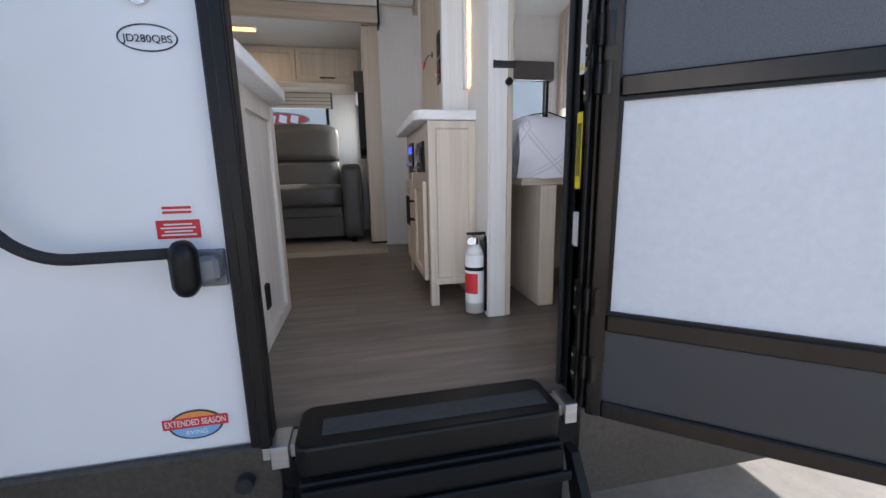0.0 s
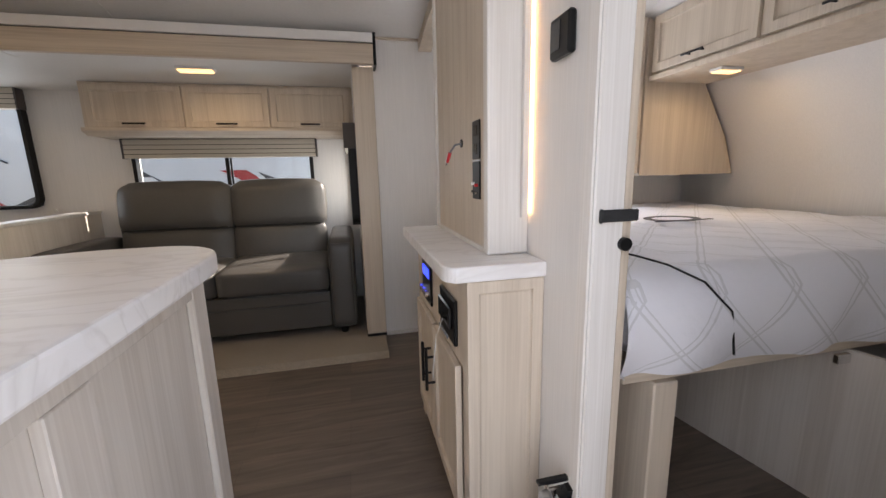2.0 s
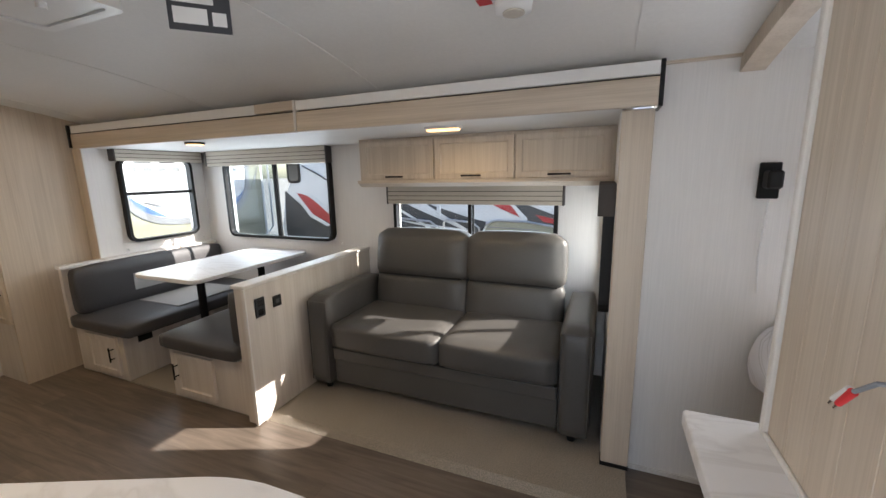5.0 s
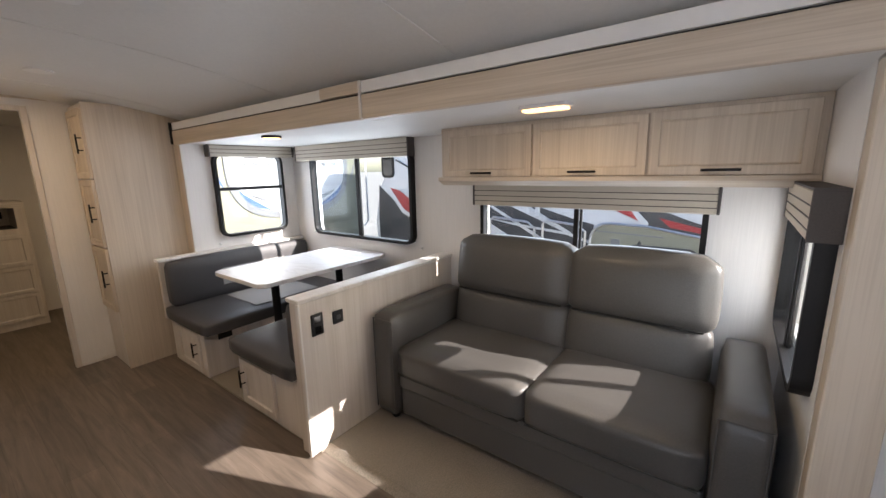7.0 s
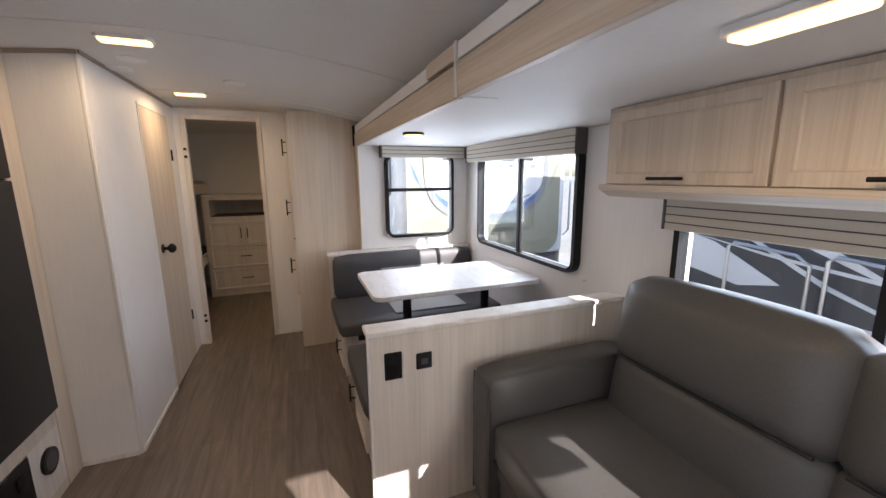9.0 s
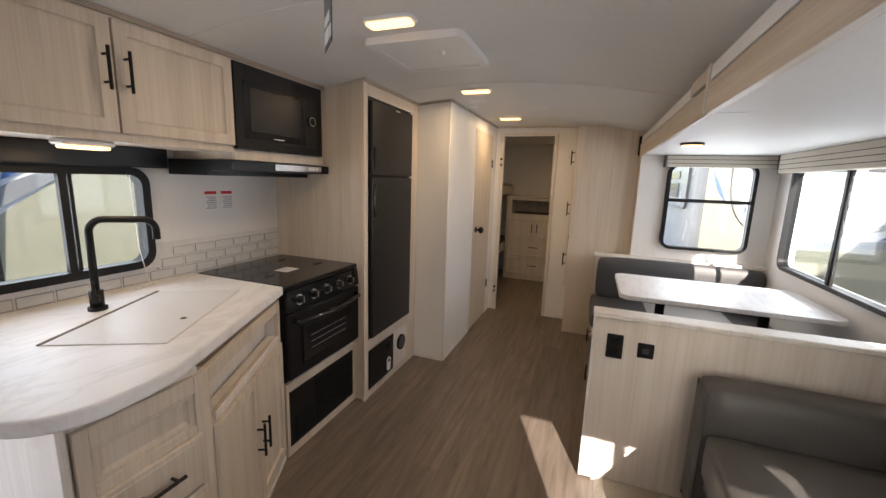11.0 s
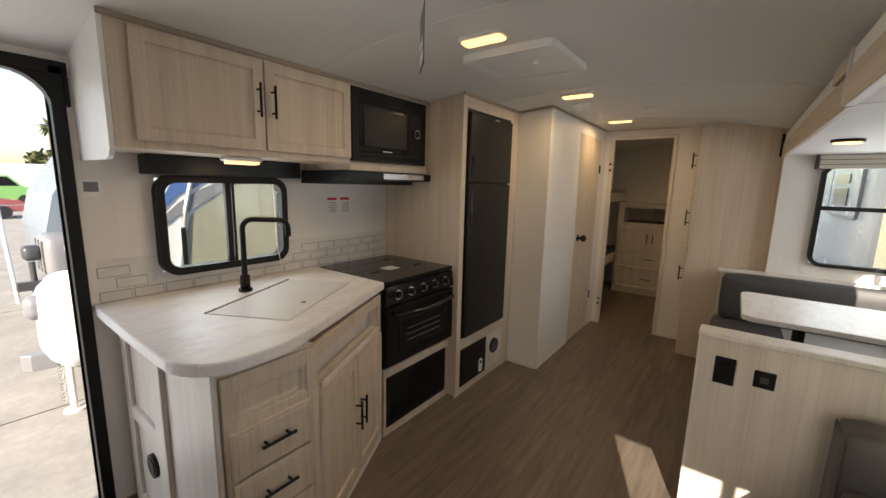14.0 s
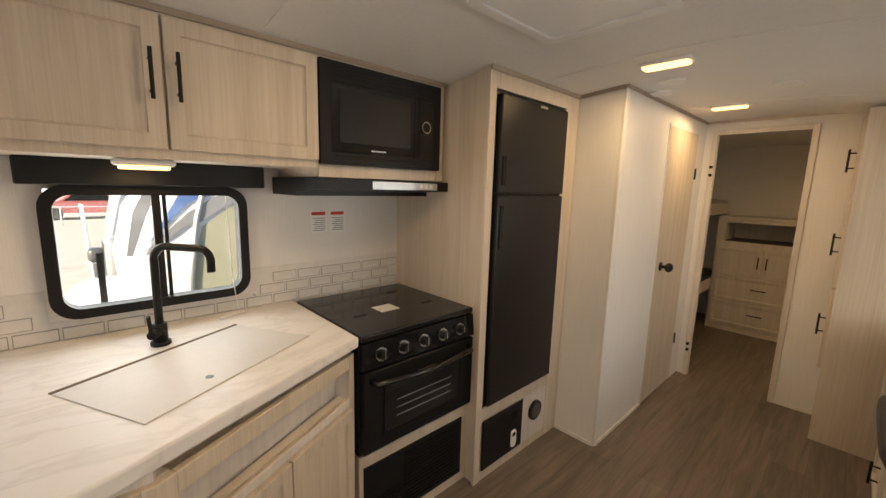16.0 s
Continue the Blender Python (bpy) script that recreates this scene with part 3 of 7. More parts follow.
def window(name, face, x, y, z, w, h, split=None, cross=None, tint=(), depth=0.05, out=0.008, border=0.025):
    """A rounded black-framed window: w x h between outer edges, centred at x, y, z on the inner wall face."""
    m = at_face(x, y, z, face) @ pose(0, 0, 0, 90)
    win = thing(name, (x, y, z), "black-framed rounded window in the wallboard", "window", "", "structure")
    o, i = rounded(w, h, 0.075), rounded(w - 2 * border, h - 2 * border, 0.05)
    part("window_frame", ring(o, i, -out, depth, m), MATTE, win)
    iw, ih = w - 2 * border, h - 2 * border
    cuts = [-iw / 2] + ([split * iw / 2] if split is not None else []) + [iw / 2]
    glass = rounded(iw + 0.01, ih + 0.01, 0.05)
    if split is not None:
        s = split * iw / 2
        part("mullion", box(s - 0.013, s + 0.013, -ih / 2, ih / 2, 0.012, 0.034), MATTE, win).data.transform(m)
        part("mullion", box(s + 0.02, s + 0.032, -ih / 2, ih / 2, 0.016, 0.030), MATTE, win).data.transform(m)
        for k, (a, b) in enumerate(zip(cuts, cuts[1:])):
            g = part("pane", box(a + 0.004, b - 0.004, -ih / 2 - 0.003, ih / 2 + 0.003, 0.020 + 0.005 * k, 0.0225 + 0.005 * k), TINT if k in tint else GLASS, win)
            g.data.transform(m)
            g.visible_shadow = False
    else:
        if cross is not None:
            part("mullion", box(-iw / 2, iw / 2, cross - 0.014, cross + 0.014, 0.012, 0.034), MATTE, win).data.transform(m)
        g = part("pane", prism(glass, 0.022, 0.025), GLASS, win)
        g.data.transform(m)
        g.visible_shadow = False
    return win


window("window_1", "+y", (KW[0] + KW[1]) / 2, 0.0, (KW[2] + KW[3]) / 2, KW[1] - KW[0] + 0.03, KW[3] - KW[2] + 0.03, split=0.0, border=0.034)
window("window_2", "-y", (DW[0] + DW[1]) / 2, SY, (DW[2] + DW[3]) / 2, DW[1] - DW[0] + 0.03, DW[3] - DW[2] + 0.03, split=0.0, tint=(0,))
window("window_3", "-y", (SW[0] + SW[1]) / 2, SY, (SW[2] + SW[3]) / 2, SW[1] - SW[0] + 0.03, SW[3] - SW[2] + 0.03, split=0.0)
window("window_4", "+x", SX0, (RW[0] + RW[1]) / 2, (RW[2] + RW[3]) / 2, RW[1] - RW[0] + 0.03, RW[3] - RW[2] + 0.03, cross=0.055)
window("window_5", "-x", SX1, (SSW[0] + SSW[1]) / 2, (SSW[2] + SSW[3]) / 2, SSW[1] - SSW[0] + 0.03, SSW[3] - SSW[2] + 0.03, split=-0.1)
window("window_6", "-y", (BW[0] + BW[1]) / 2, 2.43, (BW[2] + BW[3]) / 2, BW[1] - BW[0] + 0.03, BW[3] - BW[2] + 0.03)


def valance(face, x, y, z, w, h=0.13, d=0.085, cloth=None, label="striped beige cloth window valance with charcoal ends", ends=True):
    """A shade box whose top back edge centre is x, y, z."""
    v = thing("window_valance", (x, y, z), label, "valance")
    m = at_face(x, y, z, face)
    e = 0.012
    part("box", moved(box(-w / 2 + e, w / 2 - e, -d, 0, -h, 0, 0.004), m), cloth or SHADE, v)
    if ends:
        for s in (-1, 1):
            part("end_cap", moved(box(min(s * w / 2, s * (w / 2 - e)), max(s * w / 2, s * (w / 2 - e)), -d - 0.002, 0, -h - 0.001, 0.001, 0.002), m), CHARCOAL, v, "charcoal end")
        for k in range(3):
            zz = -h * (0.30 + 0.24 * k)
            part("stripe", moved(box(-w / 2 + e, w / 2 - e, -d - 0.0015, -d + 0.002, zz - 0.0022, zz + 0.0022), m), CHARCOAL, v)
        part("top_edge", moved(box(-w / 2, w / 2, -d - 0.002, 0, 0.0, 0.008, 0.001), m), CHARCOAL, v)
    return v


valance("-y", -2.78, SY, 1.70, 1.42, 0.135, 0.075)
valance("-y", -0.85, SY, 1.365, 1.34, 0.135, 0.07)
valance("+x", SX0, 2.85, 1.735, 0.76, 0.13, 0.075)
valance("-x", SX1, 2.78, 1.385, 0.68, 0.14, 0.072)
valance("+y", -0.79, 0.0, 1.535, 0.74, 0.085, 0.10, BLACK, "black box valance over the kitchen window", False)
valance("-y", 1.37, 2.43, 1.50, 0.70, 0.15, 0.06, CHARCOAL, "dark charcoal valance over the bedroom window", False)

# shade hold-down clips on the wallboard under the windows
for x, y, z, face in ((SX0, 2.50, 0.875, "+x"), (SX0, 3.18, 0.885, "+x"), (-3.36, SY, 0.905, "-y"), (-2.02, SY, 0.875, "-y"), (SX1, 2.86, 0.685, "-x"), (-1.115, 0.0, 0.975, "+y")):
    clip = solid("shade_clip", moved(join(box(-0.010, 0.010, -0.004, 0.0, -0.012, 0.012, 0.001), rod((0, -0.003, 0), (0, -0.020, -0.003), 0.0055, 10)), at_face(x, y, z, face)), WHITE, "small clear plastic clip holding the window shade", "clip", "shade clips")
    part("screw", moved(rod((0, -0.0205, -0.003), (0, -0.0195, -0.003), 0.003, 8), at_face(x, y, z, face)), CHROME, clip)

# ---- entry ----
setting("door_frame_1", join(box(-0.228, -0.188, -0.055, -0.031, -0.004, 1.90, 0.004), box(0.592, 0.615, -0.055, -0.031, -0.004, 1.90, 0.004), box(-0.188, 0.56, -0.055, -0.031, 1.83, 1.90, 0.004)), BLACK, "black aluminium entry door frame")
setting("door_frame_1_lip", join(box(-0.205, -0.181, -0.066, -0.056, -0.002, 1.86, 0.003), box(-0.226, -0.186, -0.030, 0.012, -0.002, 1.83, 0.003), box(-0.240, 0.575, 0.0, 0.012, 1.80, 1.848, 0.003), box(-0.240, -0.2245, 0.0, 0.012, 1.69, 1.7995, 0.003)), BLACK, "black rubber-edged jamb lining")
arcs = []
for sx, cx in ((1, -0.068), (-1, 0.435)):
    pts = [(cx - sx * 0.12, 1.80)] + [(cx - sx * 0.12 * math.cos(radians(a)), 1.68 + 0.12 * math.sin(radians(a))) for a in range(0, 91, 15)]
    arcs.append(prism(pts if sx > 0 else pts, -0.012, 0.04, 0, pose(0, 0, 0, 90)))
setting("door_frame_1_corner", join(*arcs), BLACK)
setting("door_sill_1", join(box(-0.205, 0.56, -0.06, 0.0, -0.035, -0.004, 0.002), box(-0.185, -0.145, -0.075, 0.0, -0.05, 0.004, 0.002), box(0.525, 0.56, -0.075, 0.0, -0.05, 0.004, 0.002)), STEEL, "bare aluminium sill")

# hinged screen door standing open
ang = math.degrees(math.atan2(-0.35, 0.44))
sd = thing("screen_door", (0.60, -0.06, -0.03), "bronze-framed screen door standing wide open", "door")
sm = pose(0.602, -0.062, -0.035, 0, 0, ang)
DWID, DHT = 0.66, 1.86
part("frame", moved(join(box(-0.010, 0.028, -0.015, 0.015, 0, DHT, 0.004), box(DWID - 0.045, DWID, -0.015, 0.015, 0, DHT, 0.004), box(0.028, DWID - 0.045, -0.0145, 0.0145, 0, 0.045, 0.004), box(0.028, DWID - 0.045, -0.0145, 0.0145, DHT - 0.045, DHT, 0.004), box(0.028, DWID - 0.045, -0.0145, 0.0145, 0.235, 0.28, 0.004), box(0.028, DWID - 0.045, -0.0145, 0.0145, 0.785, 0.830, 0.004)), sm), BRONZE, sd)
part("panel", moved(box(0.028, DWID - 0.045, -0.004, 0.004, 0.28, 0.785), sm), FROST, sd, "milky translucent privacy panel")
part("kick_panel", moved(box(0.028, DWID - 0.045, -0.005, 0.005, 0.045, 0.235), sm), DARKP, sd, "dark lower panel")
part("screen", moved(box(0.028, DWID - 0.045, -0.002, 0.002, 0.83, DHT - 0.045), sm), SCREEN, sd, "dark insect mesh")
part("bead", moved(ring([(0.028, 0.28), (DWID - 0.045, 0.28), (DWID - 0.045, 0.785), (0.028, 0.785)], [(0.036, 0.288), (DWID - 0.053, 0.288), (DWID - 0.053, 0.777), (0.036, 0.777)], -0.006, 0.012, pose(0, 0, 0, 90)), sm), BLACK, sd)

# black hinge post of the entry door
hp = thing("door_hinge_post", (0.5940, 0.0, 0.0), "black hinge post with warning labels and steel hinges", "door post")
part("post", box(0.5600, 0.6140, -0.046, 0.040, -0.03, 1.83, 0.004), BLACK, hp)
part("edge_seal", box(0.5480, 0.5590, 0.026, 0.041, -0.02, 1.82, 0.003), RUBBER, hp)
part("bead", box(0.5590, 0.5630, -0.0485, -0.0462, -0.02, 1.83), BRONZE, hp)
part("hinge_profile", join(box(0.5700, 0.5915, -0.062, -0.0490, -0.02, 1.83, 0.004), rod((0.592, -0.070, -0.02), (0.592, -0.070, 1.83), 0.012, 16)), BRONZE, hp, "bronze rolled hinge profile")
for z in (0.10, 0.28, 0.80, 0.90, 1.05, 1.60):
    h = part("hinge", box(0.5560, 0.5598, -0.045, -0.026, z - 0.045, z + 0.045, 0.001), BLACK, hp)
    for dz in (-0.025, 0.025):
        part("rivet", rod((0.5535, -0.035, z + dz), (0.5562, -0.035, z + dz), 0.005, 8), CHROME, h)
    part("strap", box(0.5660, 0.5945, -0.0665, -0.0495, z - 0.034, z + 0.034, 0.005, 2), BRONZE, h, "bronze wrapped hinge leaf")
    part("knuckle", rod((0.592, -0.070, z - 0.035), (0.592, -0.070, z + 0.035), 0.0150, 18), BRONZE, h)
    for dz in (-0.05, -0.02, 0.01):
        part("bolt", rod((0.600, -0.084, z + dz), (0.604, -0.078, z + dz), 0.0038, 8, 0.0025), CHROME, h)
for z0, z1, mt, nm in ((0.555, 0.735, YELLOW, "yellow warning label"), (0.412, 0.497, WHITE, "white label"), (0.820, 0.985, WHITE, "long white label")):
    part("label", box(0.5572, 0.5598, -0.024, -0.003, z0, z1), mt, hp, nm)
part("label", prism([(-0.022, 0.828), (-0.006, 0.828), (-0.014, 0.846)], -0.5571, -0.5565, 0, Matrix(((0, 0, -1, 0), (1, 0, 0, 0), (0, 1, 0, 0), (0, 0, 0, 1)))), YELLOW, hp, "yellow warning triangle")
for k in range(7):
    part("text_line", box(0.5566, 0.5572, -0.0225 + 0.0026 * k, -0.0216 + 0.0026 * k, 0.585, 0.710), INK, hp)

hp.location += Vector((0.010, 0.004, -0.006))

# moulded entry steps
st = thing("entry_steps", (0.17, -0.25, GROUND), "black fold-down entry steps with ribbed treads", "steps")
part("top_tread", join(prism(rounded(0.63, 0.165, 0.035), -0.055, 0.022, 0.008, pose(0.185, -0.035, 0)), box(-0.12, 0.49, -0.135, -0.115, -0.12, -0.05, 0.004)), BLACK, st, "black moulded threshold tread")
part("tread_pad", prism(rounded(0.545, 0.06, 0.004), 0.022, 0.0245, 0, pose(0.20, -0.05, 0)), TREAD, st)
part("riser", box(-0.115, 0.485, -0.150, -0.136, -0.36, -0.06, 0.004), MATTE, st)
part("riser_lip", box(-0.13, 0.50, -0.165, -0.151, -0.135, -0.110, 0.004), BLACK, st)
part("tread", box(-0.13, 0.51, -0.46, -0.19, -0.44, -0.41, 0.006), MATTE, st)
for k in range(9):
    part("tread_rib", box(-0.12, 0.50, -0.445 + 0.028 * k, -0.433 + 0.028 * k, -0.4095, -0.405), STEEL, st, "aluminium rib")
for x in (-0.145, 0.52):
    part("side_arm", prism([(-0.10, -0.08), (-0.14, -0.08), (-0.30, -0.30), (-0.47, -0.72), (-0.42, -0.745), (-0.20, -0.36)], x - 0.012, x + 0.012, 0.002, Matrix(((0, 0, 1, 0), (1, 0, 0, 0), (0, 1, 0, 0), (0, 0, 0, 1)))), MATTE, st)
part("tread", box(-0.13, 0.51, -0.62, -0.40, GROUND + 0.06, GROUND + 0.09, 0.006), MATTE, st)
part("foot", box(-0.13, 0.51, -0.50, -0.46, GROUND, GROUND + 0.06, 0.004), MATTE, st)
part("rating_label", box(0.5325, 0.534, -0.285, -0.235, -0.33, -0.19), WHITE, st, "white rating label")

# grab handle beside the door
gh = thing("grab_handle", (-0.30, -0.055, 0.42), "black folding assist handle on the outer wall", "handle")
pts = []
for k in range(11):
    a = radians(180 + 9 * k)
    pts.append((-0.48 + 0.13 * math.cos(a), -0.078, 0.575 + 0.125 * math.sin(a)))
pts = [(-0.61, -0.078, 1.2), (-0.61, -0.078, 0.62)] + pts + [(-0.30, -0.078, 0.452)]
part("bar", tube(pts, 0.011, 12), RUBBER, gh, "", True)
part("socket", pillow(-0.318, -0.272, -0.105, -0.058, 0.368, 0.474, 0.02, 0.003, 5), BLACK, gh)
part("mount", join(box(-0.282, -0.240, -0.075, -0.034, 0.388, 0.440, 0.008), box(-0.29, -0.235, -0.040, -0.0325, 0.372, 0.450, 0.003)), GREYP, gh)


def words(name, text, m, size, material, parent, depth=0.0004):
    cu = bpy.data.curves.new(name, "FONT")
    cu.body, cu.size, cu.extrude, cu.align_x, cu.align_y = text, size, depth, "CENTER", "CENTER"
    ob = new(name, cu)
    dg = bpy.context.evaluated_depsgraph_get()
    me = bpy.data.meshes.new_from_object(ob.evaluated_get(dg))
    bpy.data.objects.remove(ob)
    bpy.data.curves.remove(cu)
    me.transform(m)
    me.materials.clear()
    me.materials.append(material)
    o = new(name, me)
    if parent is not None:
        o.parent = parent
        if parent.type == "EMPTY":
            o.matrix_parent_inverse = Matrix.Translation(parent.location).inverted()
    return o


def ellipse(w, h, n=40):
    return [(w / 2 * math.cos(2 * math.pi * k / n), h / 2 * math.sin(2 * math.pi * k / n)) for k in range(n)]


OUT = -0.0335
mb = thing("model_badge", (-0.32, OUT, 0.845), "grey oval model number decal on the outer wall", "decal")
part("oval", ring(ellipse(0.100, 0.048), ellipse(0.095, 0.043), 0, 0.001, pose(-0.32, OUT + 0.001, 0.845, 90)), INK, mb)
words("model_number", "JD280QBS", pose(-0.32, OUT, 0.843, 90), 0.0185, INK, mb)
rl = solid("warning_label", box(-0.355, -0.276, OUT, OUT + 0.001, 0.474, 0.511), RED, "red warning label stuck to the outer wall", "label")
for k in range(4):
    part("text_line", box(-0.347 + 0.006 * (k % 2), -0.284 - 0.006 * (k % 2), OUT - 0.0006, OUT, 0.480 + 0.007 * k, 0.483 + 0.007 * k), WHITE, rl)
wl = solid("notice_label", box(-0.345, -0.283, OUT, OUT + 0.001, 0.520, 0.542), WHITE, "white notice label with red lettering", "label")
for k in range(2):
    part("text_line", box(-0.340, -0.288, OUT - 0.0006, OUT, 0.524 + 0.009 * k, 0.529 + 0.009 * k), RED, wl)
es = thing("season_badge", (-0.338, OUT, 0.062), "oval orange and blue season decal with white lettering", "decal")
part("border", prism(ellipse(0.110, 0.070), 0, 0.001, 0, pose(-0.338, OUT + 0.0010, 0.062, 90)), INK, es)
part("upper", prism([(0.050 * math.cos(radians(a)), 0.031 * math.sin(radians(a))) for a in range(0, 181, 9)], 0, 0.0004, 0, pose(-0.338, OUT - 0.0002, 0.062, 90)), ORANGE, es)
part("lower", prism([(0.050 * math.cos(radians(a)), 0.031 * math.sin(radians(a))) for a in range(180, 361, 9)], 0, 0.0004, 0, pose(-0.338, OUT - 0.0002, 0.062, 90)), SKYB, es)
part("banner", box(-0.403, -0.273, OUT - 0.0010, OUT - 0.0004, 0.056, 0.080), RED, es)
words("lettering", "EXTENDED SEASON", pose(-0.338, OUT - 0.0014, 0.068, 90) @ Matrix.Diagonal((0.82, 1.25, 1, 1)), 0.0165, WHITE, es)
words("lettering", "RVING", pose(-0.338, OUT - 0.0010, 0.044, 90), 0.0150, WHITE, es)
lk = solid("compartment_lock", join(rod((-0.325, -0.042, 0.918), (-0.325, -0.0325, 0.918), 0.020, 20), rod((-0.325, -0.048, 0.918), (-0.325, -0.042, 0.918), 0.011, 16)), CHROME, "round chrome lock on the outer wall", "lock")
solid("rubber_bumper", rod((-0.245, -0.075, -0.08), (-0.245, -0.052, -0.08), 0.019, 20), RUBBER, "round black rubber bumper on the skirt", "bumper")

# ---- kitchen ----
CT = 0.918
EX = -0.30                               # end panel towards the entry
kb = thing("sink_cabinet", (-0.8, 0.45, 0), "pale oak kitchen base cabinet with angled front and drawers", "cabinet")
FA, FB = Vector((-0.63, 0.905)), Vector((-1.275, 0.590))      # angled front from the drawers to the stove
foot = [(EX, 0.03), (EX, 0.905), (-0.63, 0.905), (-1.275, 0.59), (-1.275, 0.03)]
part("body", prism([(EX - 0.012, 0.03), (EX - 0.012, 0.890), (-0.632, 0.890), (-0.645, 0.832), (-1.270, 0.527), (-1.270, 0.03)], 0.0, CT - 0.042), ASH, kb)
# framed end panel
part("end_stile", box(EX - 0.012, EX + 0.006, 0.835, 0.908, 0, CT - 0.043, 0.004), ASH, kb)
part("end_stile", box(EX - 0.012, EX + 0.006, 0.385, 0.475, 0, CT - 0.11, 0.002), ASH, kb)
part("end_stile", box(EX - 0.012, EX + 0.004, 0.03, 0.10, 0, CT - 0.11, 0.002), ASH, kb)
part("end_rail", box(EX - 0.012, EX + 0.004, 0.03, 0.845, CT - 0.11, CT - 0.042, 0.002), ASH, kb)
part("end_rail", box(EX - 0.012, EX + 0.004, 0.10, 0.385, 0.42, 0.475, 0.002), ASH, kb)
part("end_rail", box(EX - 0.012, EX + 0.004, 0.10, 0.845, 0.0, 0.05, 0.002), ASH, kb)
vent = part("cable_hatch", rod((EX - 0.012, 0.27, 0.27), (EX + 0.002, 0.27, 0.27), 0.05, 28), BLACK, kb, "black round cable hatch")
part("hatch_lid", rod((EX + 0.002, 0.27, 0.27), (EX + 0.005, 0.27, 0.27), 0.038, 28), MATTE, vent)
part("slide_latch", box(EX - 0.012, EX + 0.002, 0.525, 0.575, 0.125, 0.215, 0.005, 2), MATTE, kb, "small black sliding latch")
# drawers facing the room
m = at_face(EX - 0.020, 0.905, 0, "+y")
part("drawer_frame", moved(join(box(0, 0.03, -0.004, 0.016, 0, 0.853, 0.002), box(0.287, 0.312, -0.004, 0.016, 0, 0.853, 0.002), box(0.03, 0.287, -0.004, 0.016, 0.80, 0.853, 0.002), box(0.03, 0.287, -0.0035, 0.016, 0.672, 0.70, 0.002)), m), OAK, kb)
part("false_drawer", moved(shaker(0.257, 0.108, 0.012, 0.022), at_face(EX - 0.05, 0.902, 0.695, "+y")), OAK, kb)
for z, h in ((0.508, 0.165), (0.328, 0.17), (0.10, 0.218)):
    mm = at_face(EX - 0.032, 0.921, z, "+y")
    d = part("drawer", moved(join(box(0, 0.285, 0, 0.018, 0, h, 0.004), box(0.018, 0.267, -0.002, 0.002, 0.016, h - 0.016, 0.002)), mm), OAK, kb)
    part("handle", moved(pull(0.142, h * 0.55, 0.12, False), mm), MATTE, d, "black bar handle")
# angled doors and tilt-out tray
dirv = (FB - FA)
am = pose(FA.x, FA.y, 0, 0, 0, math.degrees(math.atan2(dirv.y, dirv.x)))
LN = dirv.length
part("face_frame", moved(join(box(0, 0.045, -0.004, 0.016, 0, 0.853, 0.002), box(LN - 0.03, LN, -0.004, 0.016, 0, 0.853, 0.002), box(0.045, LN - 0.03, -0.0035, 0.016, 0.80, 0.853, 0.002), box(0.045, LN - 0.03, -0.0035, 0.016, 0.645, 0.68, 0.002), box(0.045, LN - 0.03, -0.0035, 0.016, 0.0, 0.09, 0.002)), am), OAK, kb)
part("tray_recess", moved(join(box(0.046, LN - 0.031, 0.0165, 0.050, 0.672, 0.682), box(0.055, LN - 0.04, -0.012, -0.004, 0.662, 0.692, 0.003)), am), ASH, kb, "open recessed tilt-out tray")
half = (LN - 0.08) / 2
for k in range(2):
    mm = am @ pose(0.047 + k * (half + 0.005), -0.020, 0.075)
    cabinet_door(kb, mm, half, 0.575, (half - 0.025 if k == 0 else 0.025, 0.31), True, 0.14)
part("tray_side", moved(box(LN - 0.029, LN - 0.003, 0.0165, 0.058, 0.0, 0.853), am), ASH, kb)
part("tray_side", moved(box(0.010, 0.044, 0.0165, 0.050, 0.0, 0.853), am), ASH, kb)
# toe trim along the floor
part("toe_trim", moved(box(0, LN, -0.008, 0.0, 0, 0.02), am), JAMB, kb)

wt = thing("kitchen_worktop", (-0.8, 0.4, CT), "white marble-patterned worktop with rounded end", "worktop")
out = [(-1.285, 0.0), (-0.235, 0.0), (-0.228, 0.10), (-0.222, 0.45), (-0.222, 0.70)]
for k in range(1, 11):
    a = radians(9 * k)
    out.append((-0.385 + 0.163 * math.cos(a), 0.765 + 0.180 * math.sin(a)))
for k in range(1, 6):
    a = radians(90 + 5.2 * k)
    out.append((-0.43 + 0.42 * math.cos(a), 0.525 + 0.42 * math.sin(a)))
out += [(-1.285, 0.610)]
part("slab", prism(out, CT - 0.042, CT, 0.006), MARBLE, wt)
sc = [(-0.475, 0.463), (-0.980, 0.215), (-1.150, 0.490), (-0.634, 0.766)]
cx, cy = sum(p[0] for p in sc) / 4, sum(p[1] for p in sc) / 4
part("sink_rim", prism([(cx + (x - cx) * 1.002, cy + (y - cy) * 1.002) for x, y in sc], CT, CT + 0.0010), SHADE, wt)
part("sink_cover", prism(sc, CT + 0.0010, CT + 0.0035, 0.001), COVER, wt, "plain white drop-in sink cover with finger hole")
part("sink_edge", prism([(-0.468, 0.450), (-0.980, 0.199), (-0.983, 0.210), (-0.475, 0.459)], CT, CT + 0.004), BARK, wt, "brown raw edge of the sink cut-out")
part("finger_hole", rod((-0.80, 0.612, CT + 0.0035), (-0.80, 0.612, CT + 0.0043), 0.011, 16), BLACK, wt)

